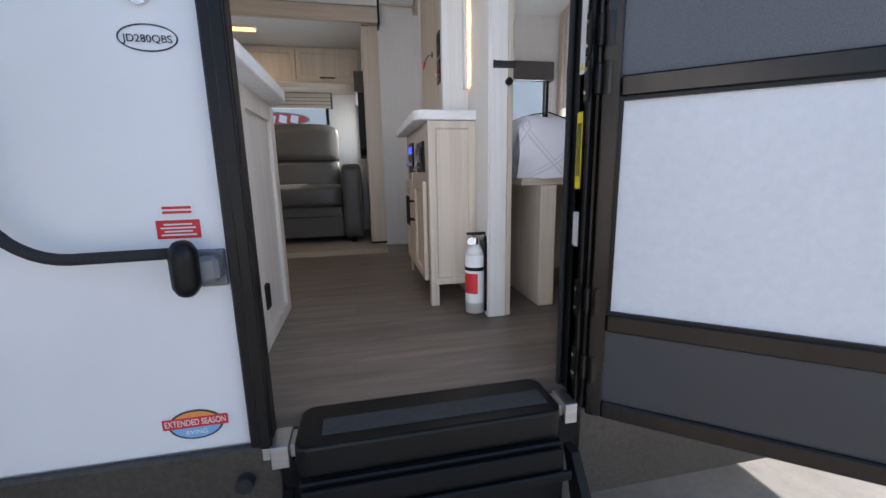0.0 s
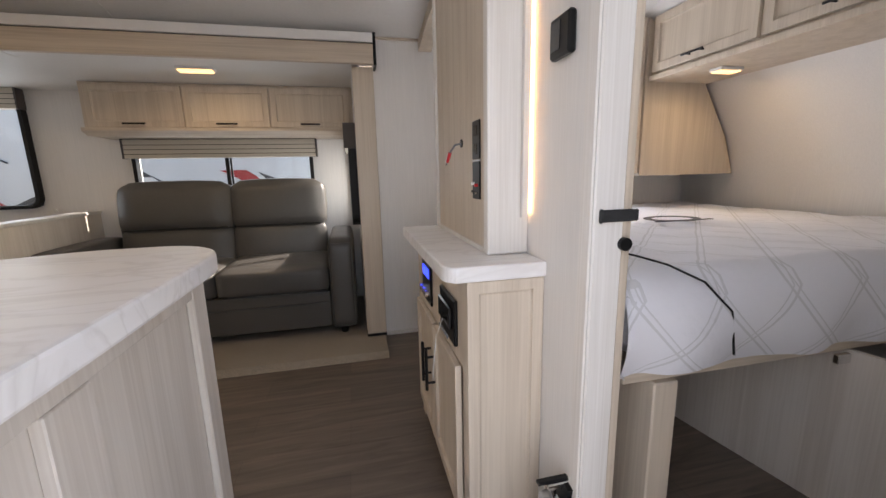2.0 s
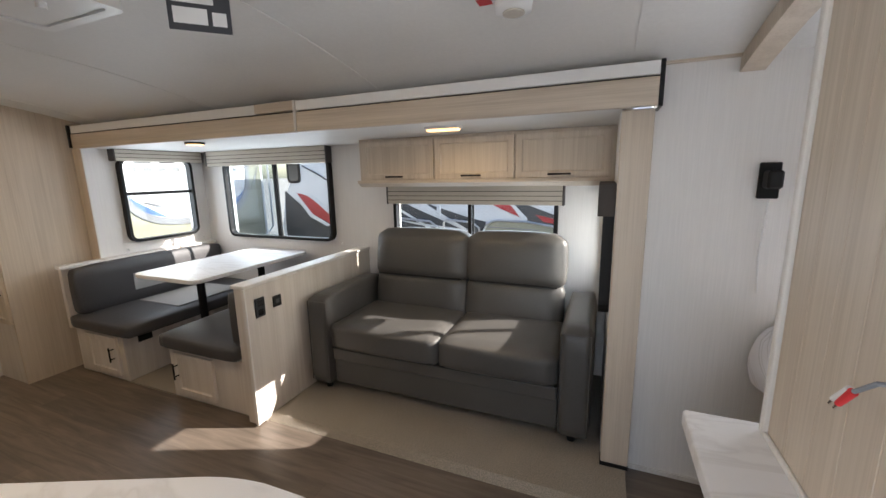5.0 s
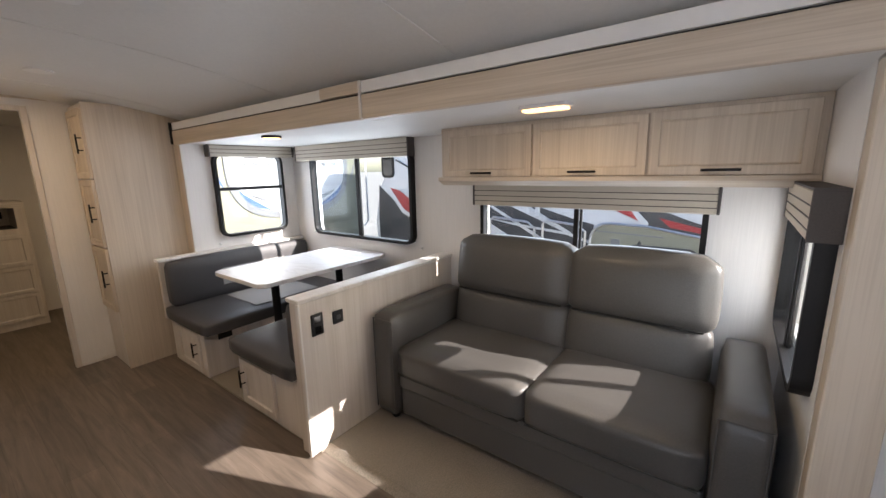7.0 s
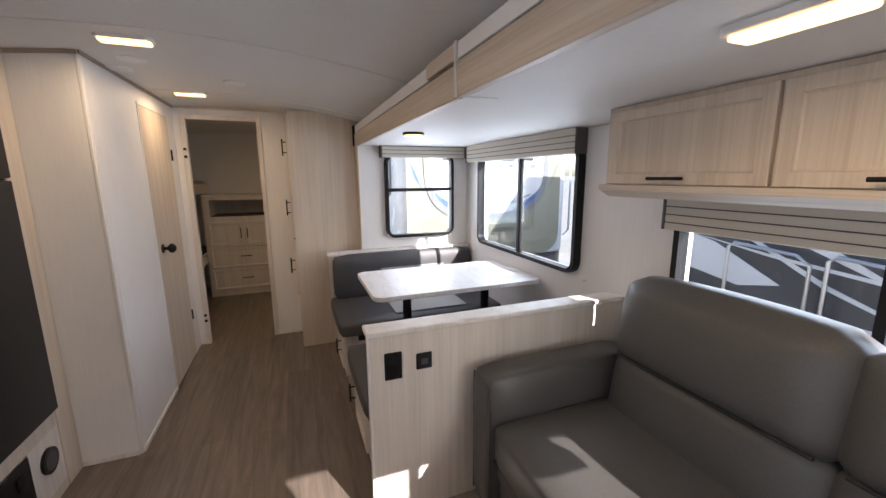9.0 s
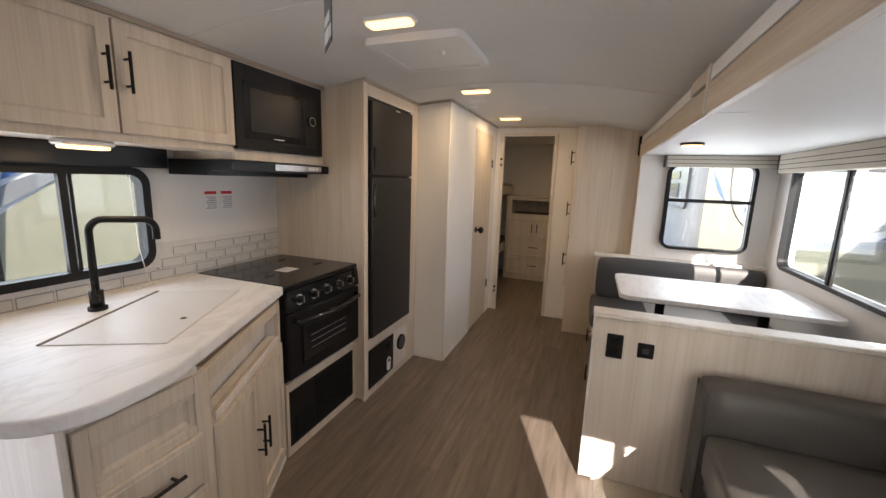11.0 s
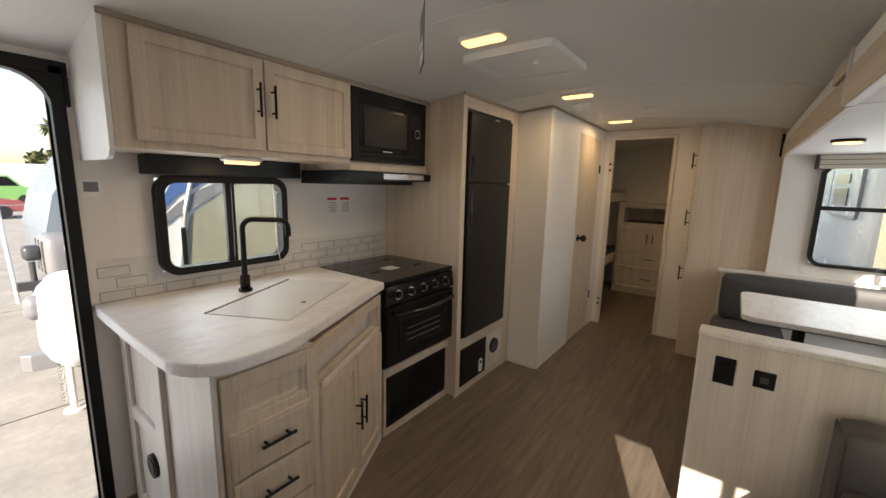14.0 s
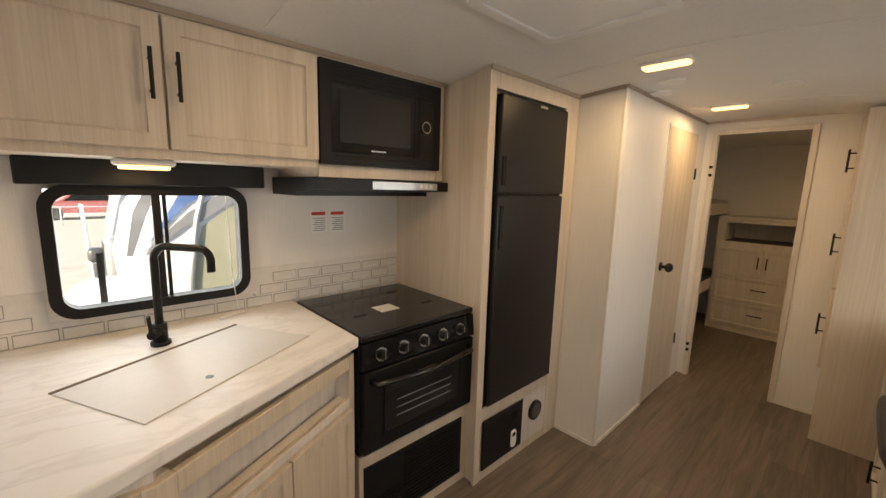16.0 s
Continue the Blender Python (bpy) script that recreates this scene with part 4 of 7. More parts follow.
fc = thing("kitchen_faucet", (-0.745, 0.20, CT), "matte black pull-down kitchen faucet", "faucet")
fx, fy = -0.735, 0.245
part("base", join(rod((fx, fy, CT), (fx, fy, CT + 0.012), 0.030, 20), rod((fx, fy, CT + 0.012), (fx, fy, CT + 0.075), 0.022, 20)), MATTE, fc, "", True)
dx, dy = -0.62, 0.78
pts = [(fx, fy, CT + 0.06), (fx, fy, CT + 0.29)]
for k in range(1, 7):
    a = radians(15 * k)
    s = 0.05 * (1 - math.cos(a))
    pts.append((fx + dx * s, fy + dy * s, CT + 0.29 + 0.05 * math.sin(a)))
pts += [(fx + dx * 0.17, fy + dy * 0.17, CT + 0.340)]
for k in range(1, 7):
    a = radians(15 * k)
    s = 0.17 + 0.04 * math.sin(a)
    pts.append((fx + dx * s, fy + dy * s, CT + 0.300 + 0.04 * math.cos(a)))
pts.append((fx + dx * 0.21, fy + dy * 0.21, CT + 0.265))
part("spout", tube(pts, 0.0125, 12), MATTE, fc, "", True)
part("lever", join(rod((fx, fy, CT + 0.045), (fx + 0.03, fy + 0.045, CT + 0.05), 0.014, 12), tube([(fx + 0.028, fy + 0.042, CT + 0.05), (fx + 0.034, fy + 0.055, CT + 0.12)], 0.006, 8)), MATTE, fc)

# stove
STX0, STX1, STY = -1.905, -1.290, 0.615
sv = thing("gas_range", (-1.6, 0.3, 0.41), "black built-in gas range with oven and closed glass lid", "stove")
part("body", box(STX0, STX1 - 0.002, 0.06, STY - 0.02, 0.41, 0.885, 0.003), BLACK, sv)
part("lid", box(STX0 + 0.003, STX1 - 0.005, 0.03, STY + 0.005, 0.888, 0.915, 0.006, 2), GLOSS, sv, "glossy black stove lid")
part("lid_label", box(-1.62, -1.52, 0.33, 0.42, 0.9152, 0.9158), WHITE, sv, "white paper label")
for x, y in ((-1.75, 0.17), (-1.42, 0.40), (-1.78, 0.42)):
    part("lid_pad", box(x - 0.03, x + 0.03, y - 0.006, y + 0.006, 0.915, 0.9175, 0.001), RUBBER, sv)
part("control_panel", prism([(STY - 0.02, 0.775), (STY + 0.018, 0.785), (STY + 0.006, 0.885), (STY - 0.02, 0.885)], STX0 + 0.003, STX1 - 0.005, 0.002, Matrix(((0, 0, 1, 0), (1, 0, 0, 0), (0, 1, 0, 0), (0, 0, 0, 1)))), GLOSS, sv)
for k in range(5):
    x = STX1 - 0.085 - 0.108 * k
    part("knob_bezel", rod((x, STY + 0.010, 0.8315), (x, STY + 0.0165, 0.8325), 0.0275, 24), CHROME, sv, "chrome ring behind the knob")
    kn = part("knob", rod((x, STY + 0.012, 0.832), (x, STY + 0.040, 0.836), 0.021, 20, 0.017), BLACK, sv)
    part("pointer", box(x - 0.003, x + 0.003, STY + 0.040, STY + 0.043, 0.820, 0.852), CHROME, kn)
od = part("oven_door", join(box(STX0 + 0.003, STX1 - 0.005, STY - 0.018, STY + 0.014, 0.43, 0.770, 0.004)), BLACK, sv)
part("oven_window", box(STX0 + 0.10, STX1 - 0.11, STY + 0.0142, STY + 0.017, 0.500, 0.672, 0.001), GLOSS, od, "oven window")
part("window_trim", moved(ring([(0, 0), (0.435, 0), (0.435, 0.20), (0, 0.20)], [(0.014, 0.014), (0.421, 0.014), (0.421, 0.186), (0.014, 0.186)], -0.003, 0.003, pose(0, 0, 0, 90)), at_face(STX1 - 0.098, STY + 0.017, 0.486, "+y")), MATTE, od)
part("maker_plate", box(-1.66, -1.54, STY + 0.0142, STY + 0.016, 0.700, 0.708), STEEL, od)
for k in range(3):
    part("oven_rack", box(STX0 + 0.15, STX1 - 0.16, STY + 0.017, STY + 0.0185, 0.545 + 0.035 * k, 0.549 + 0.035 * k), GREYP, od)
hb = [(STX1 - 0.04, STY + 0.014, 0.735), (STX1 - 0.05, STY + 0.045, 0.728), (STX1 - 0.30, STY + 0.058, 0.715), (STX0 + 0.05, STY + 0.045, 0.728), (STX0 + 0.04, STY + 0.014, 0.735)]
part("oven_handle", tube(hb, 0.013, 12), GLOSS, od, "", True)

# furnace grille below the stove
sb = thing("stove_cabinet", (-1.6, 0.3, 0), "pale oak plinth cabinet under the range", "cabinet")
part("body", join(box(STX0, STX1, 0.02, 0.585, 0.0, 0.405), box(STX0, STX1, 0.585, 0.602, 0.355, 0.405, 0.002), box(STX0, STX1, 0.585, 0.602, 0.0, 0.05, 0.002), box(STX1 - 0.02, STX1, 0.585, 0.602, 0.05, 0.355, 0.001), box(STX0, STX0 + 0.035, 0.585, 0.602, 0.05, 0.355, 0.001)), OAK, sb)
fg = solid("furnace_grille", box(STX0 + 0.035, STX1 - 0.02, 0.588, 0.606, 0.05, 0.355, 0.004), BLACK, "black louvred furnace grille", "grille")
for k in range(14):
    part("slat", box(STX0 + 0.06, STX0 + 0.40, 0.606, 0.611, 0.075 + 0.019 * k, 0.084 + 0.019 * k), MATTE, fg)
for k in range(7):
    part("slat", box(STX0 + 0.42, STX1 - 0.05, 0.606, 0.611, 0.075 + 0.019 * k, 0.084 + 0.019 * k), MATTE, fg)

# refrigerator column
fcab = thing("fridge_cabinet", (-2.25, 0.3, 0), "tall pale oak cabinet round the refrigerator", "cabinet")
FY = 0.66
part("side_panel", box(-1.935, -1.906, 0.0, FY - 0.001, 0, 1.985), OAK, fcab)
part("stile", box(-1.935, -1.890, FY, FY + 0.018, 0, 2.000, 0.002), OAK, fcab)
part("stile", box(-2.645, -2.515, FY, FY + 0.016, 0, 2.0, 0.002), OAK, fcab)
part("top_rail", box(-2.515, -1.935, FY, FY + 0.016, 1.905, 2.0, 0.002), OAK, fcab)
part("lower_panel", join(box(-2.515, -1.935, FY, FY + 0.014, 0.330, 0.40, 0.001), box(-2.515, -1.935, FY - 0.002, FY + 0.012, 0.0, 0.05), box(-2.645, -1.935, 0.0, FY - 0.003, 0.0, 0.39)), OAK, fcab)
part("light_panel", box(-2.515, -2.29, FY, FY + 0.013, 0.05, 0.33), ASH, fcab)
rf = thing("refrigerator", (-2.22, 0.35, 0.40), "black two-door built-in refrigerator", "refrigerator")
part("frame", join(box(-2.512, -1.938, 0.05, FY + 0.010, 0.402, 1.90, 0.002)), BLACK, rf)
part("freezer_door", box(-2.50, -1.95, FY + 0.011, FY + 0.040, 1.455, 1.885, 0.006, 2), FRIDGE, rf)
part("fridge_door", box(-2.50, -1.95, FY + 0.011, FY + 0.040, 0.415, 1.445, 0.006, 2), FRIDGE, rf)
for z0, z1 in ((1.49, 1.62), (1.20, 1.40)):
    part("grip", box(-1.99, -1.965, FY + 0.040, FY + 0.047, z0, z1, 0.003), GLOSS, rf)
part("badge", box(-2.30, -2.24, FY + 0.0405, FY + 0.0418, 1.865, 1.875), STEEL, rf, "small metal badge")
wp = solid("water_panel", box(-2.28, -1.945, FY + 0.013, FY + 0.022, 0.055, 0.325, 0.004), BLACK, "black control panel under the refrigerator", "panel")
part("inlet", prism(rounded(0.045, 0.10, 0.02), 0, 0.006, 0, pose(-2.20, FY + 0.022, 0.13, 90, 0, 180)), WHITE, wp, "white inlet cap")
part("inlet_hole", rod((-2.20, FY + 0.028, 0.155), (-2.20, FY + 0.0292, 0.155), 0.013, 14), BLACK, wp)
part("switch", box(-2.225, -2.185, FY + 0.022, FY + 0.028, 0.235, 0.285, 0.002), MATTE, wp)
sp = solid("floor_speaker", rod((-2.405, FY + 0.013, 0.215), (-2.405, FY + 0.026, 0.215), 0.058, 28), BLACK, "round black speaker grille", "speaker")
part("cone", rod((-2.405, FY + 0.026, 0.215), (-2.405, FY + 0.0275, 0.215), 0.042, 24), CHARCOAL, sp)

# overhead kitchen cabinets
ok = thing("overhead_cabinet", (-0.75, 0.2, 1.5), "pale oak overhead kitchen cabinet with two doors", "cabinet")
KY = 0.40
side_out = [(0.0, 1.495), (KY - 0.05, 1.495), (KY - 0.02, 1.505), (KY, 1.53), (KY, 1.955), (0.18, 1.915), (0.0, 1.88)]
part("end_panel", prism(side_out, -0.262, -0.247, 0, Matrix(((0, 0, 1, 0), (1, 0, 0, 0), (0, 1, 0, 0), (0, 0, 0, 1)))), WHITE, ok, "white rounded end panel")
part("carcass", join(box(-1.89, -1.245, 0.001, KY - 0.012, 1.50, 1.885), box(-1.245, -0.263, 0.001, KY - 0.012, 1.535, 1.885)), OAK, ok)
part("face_frame", join(box(-0.345, -0.263, KY - 0.012, KY, 1.533, 1.955, 0.002), box(-1.245, -0.345, KY - 0.012, KY - 0.0005, 1.533, 1.575, 0.002), box(-1.245, -0.345, KY - 0.012, KY - 0.0005, 1.905, 1.955, 0.002), box(-1.88, -1.84, KY - 0.012, KY, 1.50, 1.955, 0.002), box(-1.84, -1.245, KY - 0.012, KY - 0.0005, 1.50, 1.548, 0.002), box(-0.835, -0.77, KY - 0.012, KY - 0.001, 1.575, 1.905), box(-1.84, -1.245, KY - 0.012, KY - 0.0005, 1.925, 1.955, 0.001)), OAK, ok)
for x0, w, g in ((-0.320, 0.455, 0.425), (-0.782, 0.458, 0.028)):
    cabinet_door(ok, at_face(x0, KY + 0.018, 1.562, "+y"), w, 0.365, (g, 0.20), True, 0.135, rail=0.06)
ul = solid("under_cabinet_light", box(-0.805, -0.650, 0.255, 0.335, 1.514, 1.5335, 0.006), WHITE, "white under-cabinet lamp glowing warm", "lamp")
part("lens", box(-0.790, -0.665, 0.262, 0.330, 1.503, 1.5145, 0.003), LAMP, ul)


def lamp_glow(x, y, z, w, d, watts):
    """Light of a lit fixture, thrown down from its lens."""
    pd = bpy.data.lights.new("lamp_glow", "AREA")
    pd.shape, pd.size, pd.size_y, pd.energy, pd.color = "RECTANGLE", w, d, watts, (1.0, 0.74, 0.42)
    po = new("lamp_glow", pd)
    po.matrix_world = pose(x, y, z)
    return po


lamp_glow(-0.7275, 0.296, 1.500, 0.12, 0.06, 0.25)
mw = thing("microwave", (-1.54, 0.2, 1.55), "black built-in microwave in the overhead cabinet", "microwave")
part("trim_frame", moved(ring([(0, 0), (0.595, 0), (0.595, 0.375), (0, 0.375)], [(0.045, 0.048), (0.55, 0.048), (0.55, 0.305), (0.045, 0.305)], -0.004, 0.020, pose(0, 0, 0, 90)), at_face(-1.245, KY + 0.003, 1.55, "+y")), MATTE, mw)
for k in range(5):
    part("vent_slot", box(-1.79, -1.30, KY + 0.0232, KY + 0.0245, 1.872 + 0.009 * k, 1.876 + 0.009 * k), GLOSS, mw)
for k in range(3):
    part("vent_slot", box(-1.79, -1.30, KY + 0.0232, KY + 0.0245, 1.562 + 0.009 * k, 1.566 + 0.009 * k), GLOSS, mw)
part("body", box(-1.80, -1.285, 0.06, KY + 0.006, 1.592, 1.862), BLACK, mw)
part("door", box(-1.685, -1.288, KY + 0.006, KY + 0.028, 1.597, 1.857, 0.004), GLOSS, mw)
part("door_window", box(-1.66, -1.32, KY + 0.028, KY + 0.030, 1.635, 1.83, 0.0005), FRIDGE, mw)
part("badge", box(-1.53, -1.46, KY + 0.028, KY + 0.0295, 1.609, 1.614), STEEL, mw, "small metal badge")
part("control_panel", box(-1.797, -1.688, KY + 0.006, KY + 0.027, 1.597, 1.857, 0.004), GLOSS, mw)
dl = part("dial", rod((-1.742, KY + 0.027, 1.735), (-1.742, KY + 0.040, 1.735), 0.026, 28), CHROME, mw, "chrome-ringed dial")
part("dial_face", rod((-1.742, KY + 0.040, 1.735), (-1.742, KY + 0.0415, 1.735), 0.020, 24), BLACK, dl)
rh = thing("range_hood", (-1.58, 0.2, 1.43), "slim black range hood with lit front", "range hood")
part("body", prism([(0.0, 1.425), (0.26, 1.425), (0.26, 1.445), (KY + 0.02, 1.452), (KY + 0.02, 1.495), (0.0, 1.4985)], -1.903, -1.215, 0, Matrix(((0, 0, 1, 0), (1, 0, 0, 0), (0, 1, 0, 0), (0, 0, 0, 1)))), BLACK, rh)
part("control_strip", box(-1.83, -1.47, KY + 0.020, KY + 0.023, 1.458, 1.490), STEEL, rh, "reflective control strip")
for k in range(3):
    part("switch", box(-1.80 + 0.03 * k, -1.78 + 0.03 * k, KY + 0.023, KY + 0.0245, 1.465, 1.483), WHITE, rh)

# peel-and-stick splash tiles: outline joints proud of the wall
bs = thing("backsplash", (-1.05, 0.004, 1.0), "white brick-patterned peel-and-stick backsplash tiles", "backsplash")
part("sheet", join(box(-1.905, -1.098, 0.0, 0.0025, CT, 1.095), box(-1.098, -0.462, 0.0, 0.0025, CT, 0.985), box(-0.462, -0.262, 0.0, 0.0025, CT, 1.095)), TILE, bs, "white printed sheet")
TWD, THT = 0.118, 0.052
tile_me = bpy.data.meshes.new("tile")
low = box(-TWD / 2 + 0.004, TWD / 2 - 0.004, 0, 0.0018, -THT / 2 + 0.004, THT / 2 - 0.004)
nl = len(low.faces)
j = join(low, box(-TWD / 2 + 0.0065, TWD / 2 - 0.0065, 0.0018, 0.0035, -THT / 2 + 0.0065, THT / 2 - 0.0065, 0.0008))
j.faces.ensure_lookup_table()
for f in j.faces:
    f.material_index = 0 if f.index < nl else 1
j.to_mesh(tile_me)
j.free()
tile_me.materials.append(TILE_L)
tile_me.materials.append(TILE)
for r in range(4):
    for c in range(15):
        x, z = -0.31 - TWD * (c + 0.5 * (r % 2)), CT + 0.022 + THT * r
        if z + THT / 2 > 1.098 or x < -1.86:
            continue
        if z + THT / 2 > 0.975 and -1.16 < x < -0.40:
            continue
        t = new("tile", tile_me)
        t.parent = bs
        t.matrix_parent_inverse = Matrix.Translation(bs.location).inverted()
        t.location = (x, 0.0025, z)
for x in (-1.43, -1.53):
    wl2 = solid("warning_notice", box(x - 0.042, x + 0.042, 0.0, 0.0012, 1.235, 1.345), WHITE, "small white warning notice with red heading", "label")
    part("heading", box(x - 0.036, x + 0.036, 0.0012, 0.0016, 1.322, 1.338), RED, wl2)
    for k in range(7):
        part("text_line", box(x - 0.034, x + 0.030 - 0.006 * (k % 3), 0.0012, 0.0016, 1.245 + 0.010 * k, 1.2485 + 0.010 * k), GREYP, wl2)
sg = solid("code_sticker", box(-0.305, -0.235, 0.0, 0.0012, 1.355, 1.425), WHITE, "white sticker with a grey printed square", "label")
part("print", box(-0.293, -0.247, 0.0012, 0.0016, 1.375, 1.414), GREYP, sg)
zt = thing("blind_cord", (-1.0, 0.03, CT), "thin white blind cord with tassel on the worktop", "cord")
part("cord", tube([(-1.01, 0.045, 1.44), (-1.015, 0.05, 1.1), (-1.03, 0.075, CT + 0.012), (-0.95, 0.11, CT + 0.006)], 0.0018, 6), WHITE, zt)
part("tassel", rod((-1.05, 0.07, CT + 0.008), (-0.95, 0.11, CT + 0.008), 0.005, 8), JAMB, zt)

# bathroom door
bd = thing("bathroom_door", ((BD[0] + BD[1]) / 2, BATH_Y, 0), "closed oak bathroom door with black knob", "door")
part("leaf", box(BD[0] + 0.004, BD[1] - 0.004, BATH_Y - 0.028, BATH_Y + 0.006, 0.012, BD[3] - 0.006, 0.003), OAK, bd)
kn = part("knob", join(rod((-3.42, BATH_Y + 0.006, 0.985), (-3.42, BATH_Y + 0.012, 0.985), 0.030, 20), rod((-3.42, BATH_Y + 0.012, 0.985), (-3.42, BATH_Y + 0.045, 0.985), 0.011, 12), pillow(-3.447, -3.393, BATH_Y + 0.040, BATH_Y + 0.080, 0.958, 1.012, 0.018, 0.004, 5)), MATTE, bd, "dark round knob", True)
for z in (0.35, 1.62):
    part("hinge", rod((BD[0] + 0.002, BATH_Y + 0.010, z - 0.04), (BD[0] + 0.002, BATH_Y + 0.010, z + 0.04), 0.007, 10), MATTE, bd)
setting("trim_bath_door", join(box(BD[1] - 0.003, BD[1] + 0.012, BATH_Y, BATH_Y + 0.005, 0.022, BD[3] + 0.01, 0.001), box(BD[0], BD[1] - 0.004, BATH_Y, BATH_Y + 0.005, BD[3] - 0.004, BD[3] + 0.01, 0.001)), JAMB)
for z in (0.22, 0.27, 1.62, 1.68):
    solid("door_bolt", rod((REAR_X + 0.012, RD[0] - 0.018, z), (REAR_X + 0.024, RD[0] - 0.018, z), 0.012, 12), MATTE, "small dark door hinge pin", "hinge")

# pantry
pn = thing("pantry", (-3.94, 2.1, 0), "tall pale oak pantry with three stacked doors", "cabinet")
PYF, PXF = 1.775, -3.75
part("side_panel", box(PXF - 0.015, PXF, PYF, 2.43, 0.0, 1.965), OAK, pn)
part("body", box(REAR_X + 0.001, PXF - 0.016, PYF + 0.004, 2.43, 0.0, 1.96), ASH, pn)
for z0, h, hz in ((0.46, 0.485, 0.26), (0.955, 0.485, 0.25), (1.45, 0.475, 0.235)):
    cabinet_door(pn, at_face(REAR_X + 0.02, PYF - 0.018, z0, "-y"), 0.345, h, (0.315, hz), True, 0.13)

# ---- bunk room ----
DR0, DR1, DRX = 0.765, 1.620, -5.68      # dresser between the bunks and the side wall
bc = thing("bunk_room_dresser", (-5.94, 1.19, 0), "white-washed dresser with open cubby, doors and drawers", "dresser")
part("body", join(box(-6.2, DRX, DR0, DR1, 0.0, 0.985), box(-6.2, DRX, DR0, DR0 + 0.075, 0.985, 1.185), box(-6.2, DRX, DR1 - 0.075, DR1, 0.985, 1.185), box(-6.2, -6.16, DR0 + 0.075, DR1 - 0.075, 0.985, 1.185)), ASH, bc)
part("top", join(box(-6.2, DRX + 0.012, DR0 - 0.004, DR1, 1.222, 1.247, 0.004), box(-6.2, DRX, DR0, DR1, 1.185, 1.222)), ASH_Y, bc, "pale overhanging top")
# Recess shade put into the colour: charcoal sheet over the pale cubby floor.
part("cubby", box(-6.159, DRX - 0.02, DR0 + 0.077, DR1 - 0.077, 0.9855, 0.990), CHARCOAL, bc, "charcoal sheet standing in for shade in the cubby")
part("outlet", box(-6.159, -6.150, DR1 - 0.20, DR1 - 0.12, 1.06, 1.13, 0.003), BLACK, bc, "black outlet in the cubby")
half_d = (DR1 - DR0) / 2 - 0.035
for k in range(2):
    cabinet_door(bc, at_face(DRX + 0.019, DR0 + 0.030 + (half_d + 0.010) * k, 0.625, "+x"), half_d, 0.305, (half_d - 0.03 if k == 0 else 0.03, 0.16), True, 0.12, ASH, rail=0.05)
for z in (0.350, 0.075):
    cabinet_door(bc, at_face(DRX + 0.019, DR0 + 0.030, z, "+x"), DR1 - DR0 - 0.06, 0.262, ((DR1 - DR0 - 0.06) / 2, 0.15), False, 0.13, ASH, "drawer", 0.04)
for z, nm in ((1.28, "bunk_bed_upper"), (0.45, "bunk_bed_lower")):
    bb = thing(nm, (-5.2, 0.38, z), "bunk bed with oak rail and dark grey mattress", "bunk bed")
    part("deck", box(-6.18, -4.30, 0.0, 0.74, z, z + 0.03, 0.003), OAK_X, bb)
    part("rail", box(-6.18, -4.30, 0.74, 0.76, z - 0.02, z + 0.10, 0.004), ASH, bb)
    part("mattress", pillow(-6.17, -4.32, 0.02, 0.735, z + 0.032, z + 0.14, 0.03, 0.01), VINYL_L if z > 1 else VINYL, bb)
    part("support", box(-6.18, -4.30, 0.0, 0.03, 0 if z < 1 else z - 0.06, z, 0.002), ASH, bb)

# ---- living room: sofa ----
so = thing("sofa", (-0.83, 2.8, 0.03), "dark grey leatherette two-seat sofa with padded arms", "sofa")
AX0, AX1, AW, SFY = -1.715, 0.055, 0.165, 2.43
part("base", join(box(AX0 + AW, AX1 - AW, SFY + 0.045, 3.15, 0.085, 0.335, 0.012, 2)), SOFA, so)
part("base_band", box(AX0 + AW + 0.004, AX1 - AW - 0.004, SFY + 0.030, SFY + 0.06, 0.255, 0.338, 0.010, 2), SOFA, so, "padded front band")
for x0, x1 in ((AX0, AX0 + AW), (AX1 - AW, AX1)):
    a = part("arm", pillow(x0, x1, SFY, 3.16, 0.075, 0.680, 0.035, 0.008, 9), SOFA, so)
    part("arm_piping", tube([(x0 + 0.012, SFY + 0.004, 0.10), (x0 + 0.012, SFY + 0.004, 0.652), (x1 - 0.012, SFY + 0.004, 0.652), (x1 - 0.012, SFY + 0.004, 0.10)], 0.004, 6), SOFA, a)
mid = -0.79
for x0, x1 in ((AX0 + AW + 0.004, mid - 0.003), (mid + 0.003, AX1 - AW - 0.004)):
    c = part("seat_cushion", pillow(x0, x1, SFY + 0.005, 3.02, 0.335, 0.510, 0.035, 0.014, 11), SOFA, so)
    part("cushion_piping", tube([(x0 + 0.015, SFY + 0.008, 0.352), (x1 - 0.015, SFY + 0.008, 0.352)], 0.005, 6), SEAM, c)
tilt = pose(0, 2.955, 0.45, -9) @ pose(0, -2.955, -0.45)
for x0, x1 in ((AX0 + AW + 0.045, mid - 0.002), (mid + 0.002, AX1 - AW - 0.040)):
    k = part("back_cushion", moved(pillow(x0, x1, 2.94, 3.10, 0.44, 0.745, 0.045, 0.022, 9), tilt), SOFA, so)
    part("back_cushion_upper", moved(pillow(x0 - 0.004, x1 + 0.004, 2.92, 3.12, 0.715, 1.055, 0.055, 0.028, 9), tilt), SOFA, so)
    part("seam", moved(tube([(x0 + 0.03, 2.925, 0.73), (x1 - 0.03, 2.925, 0.73)], 0.006, 6), tilt), SEAM, k)
part("back_frame", box(AX0 + AW, AX1 - AW - 0.05, 3.06, 3.20, 0.09, 0.86, 0.03, 2), SOFA, so)
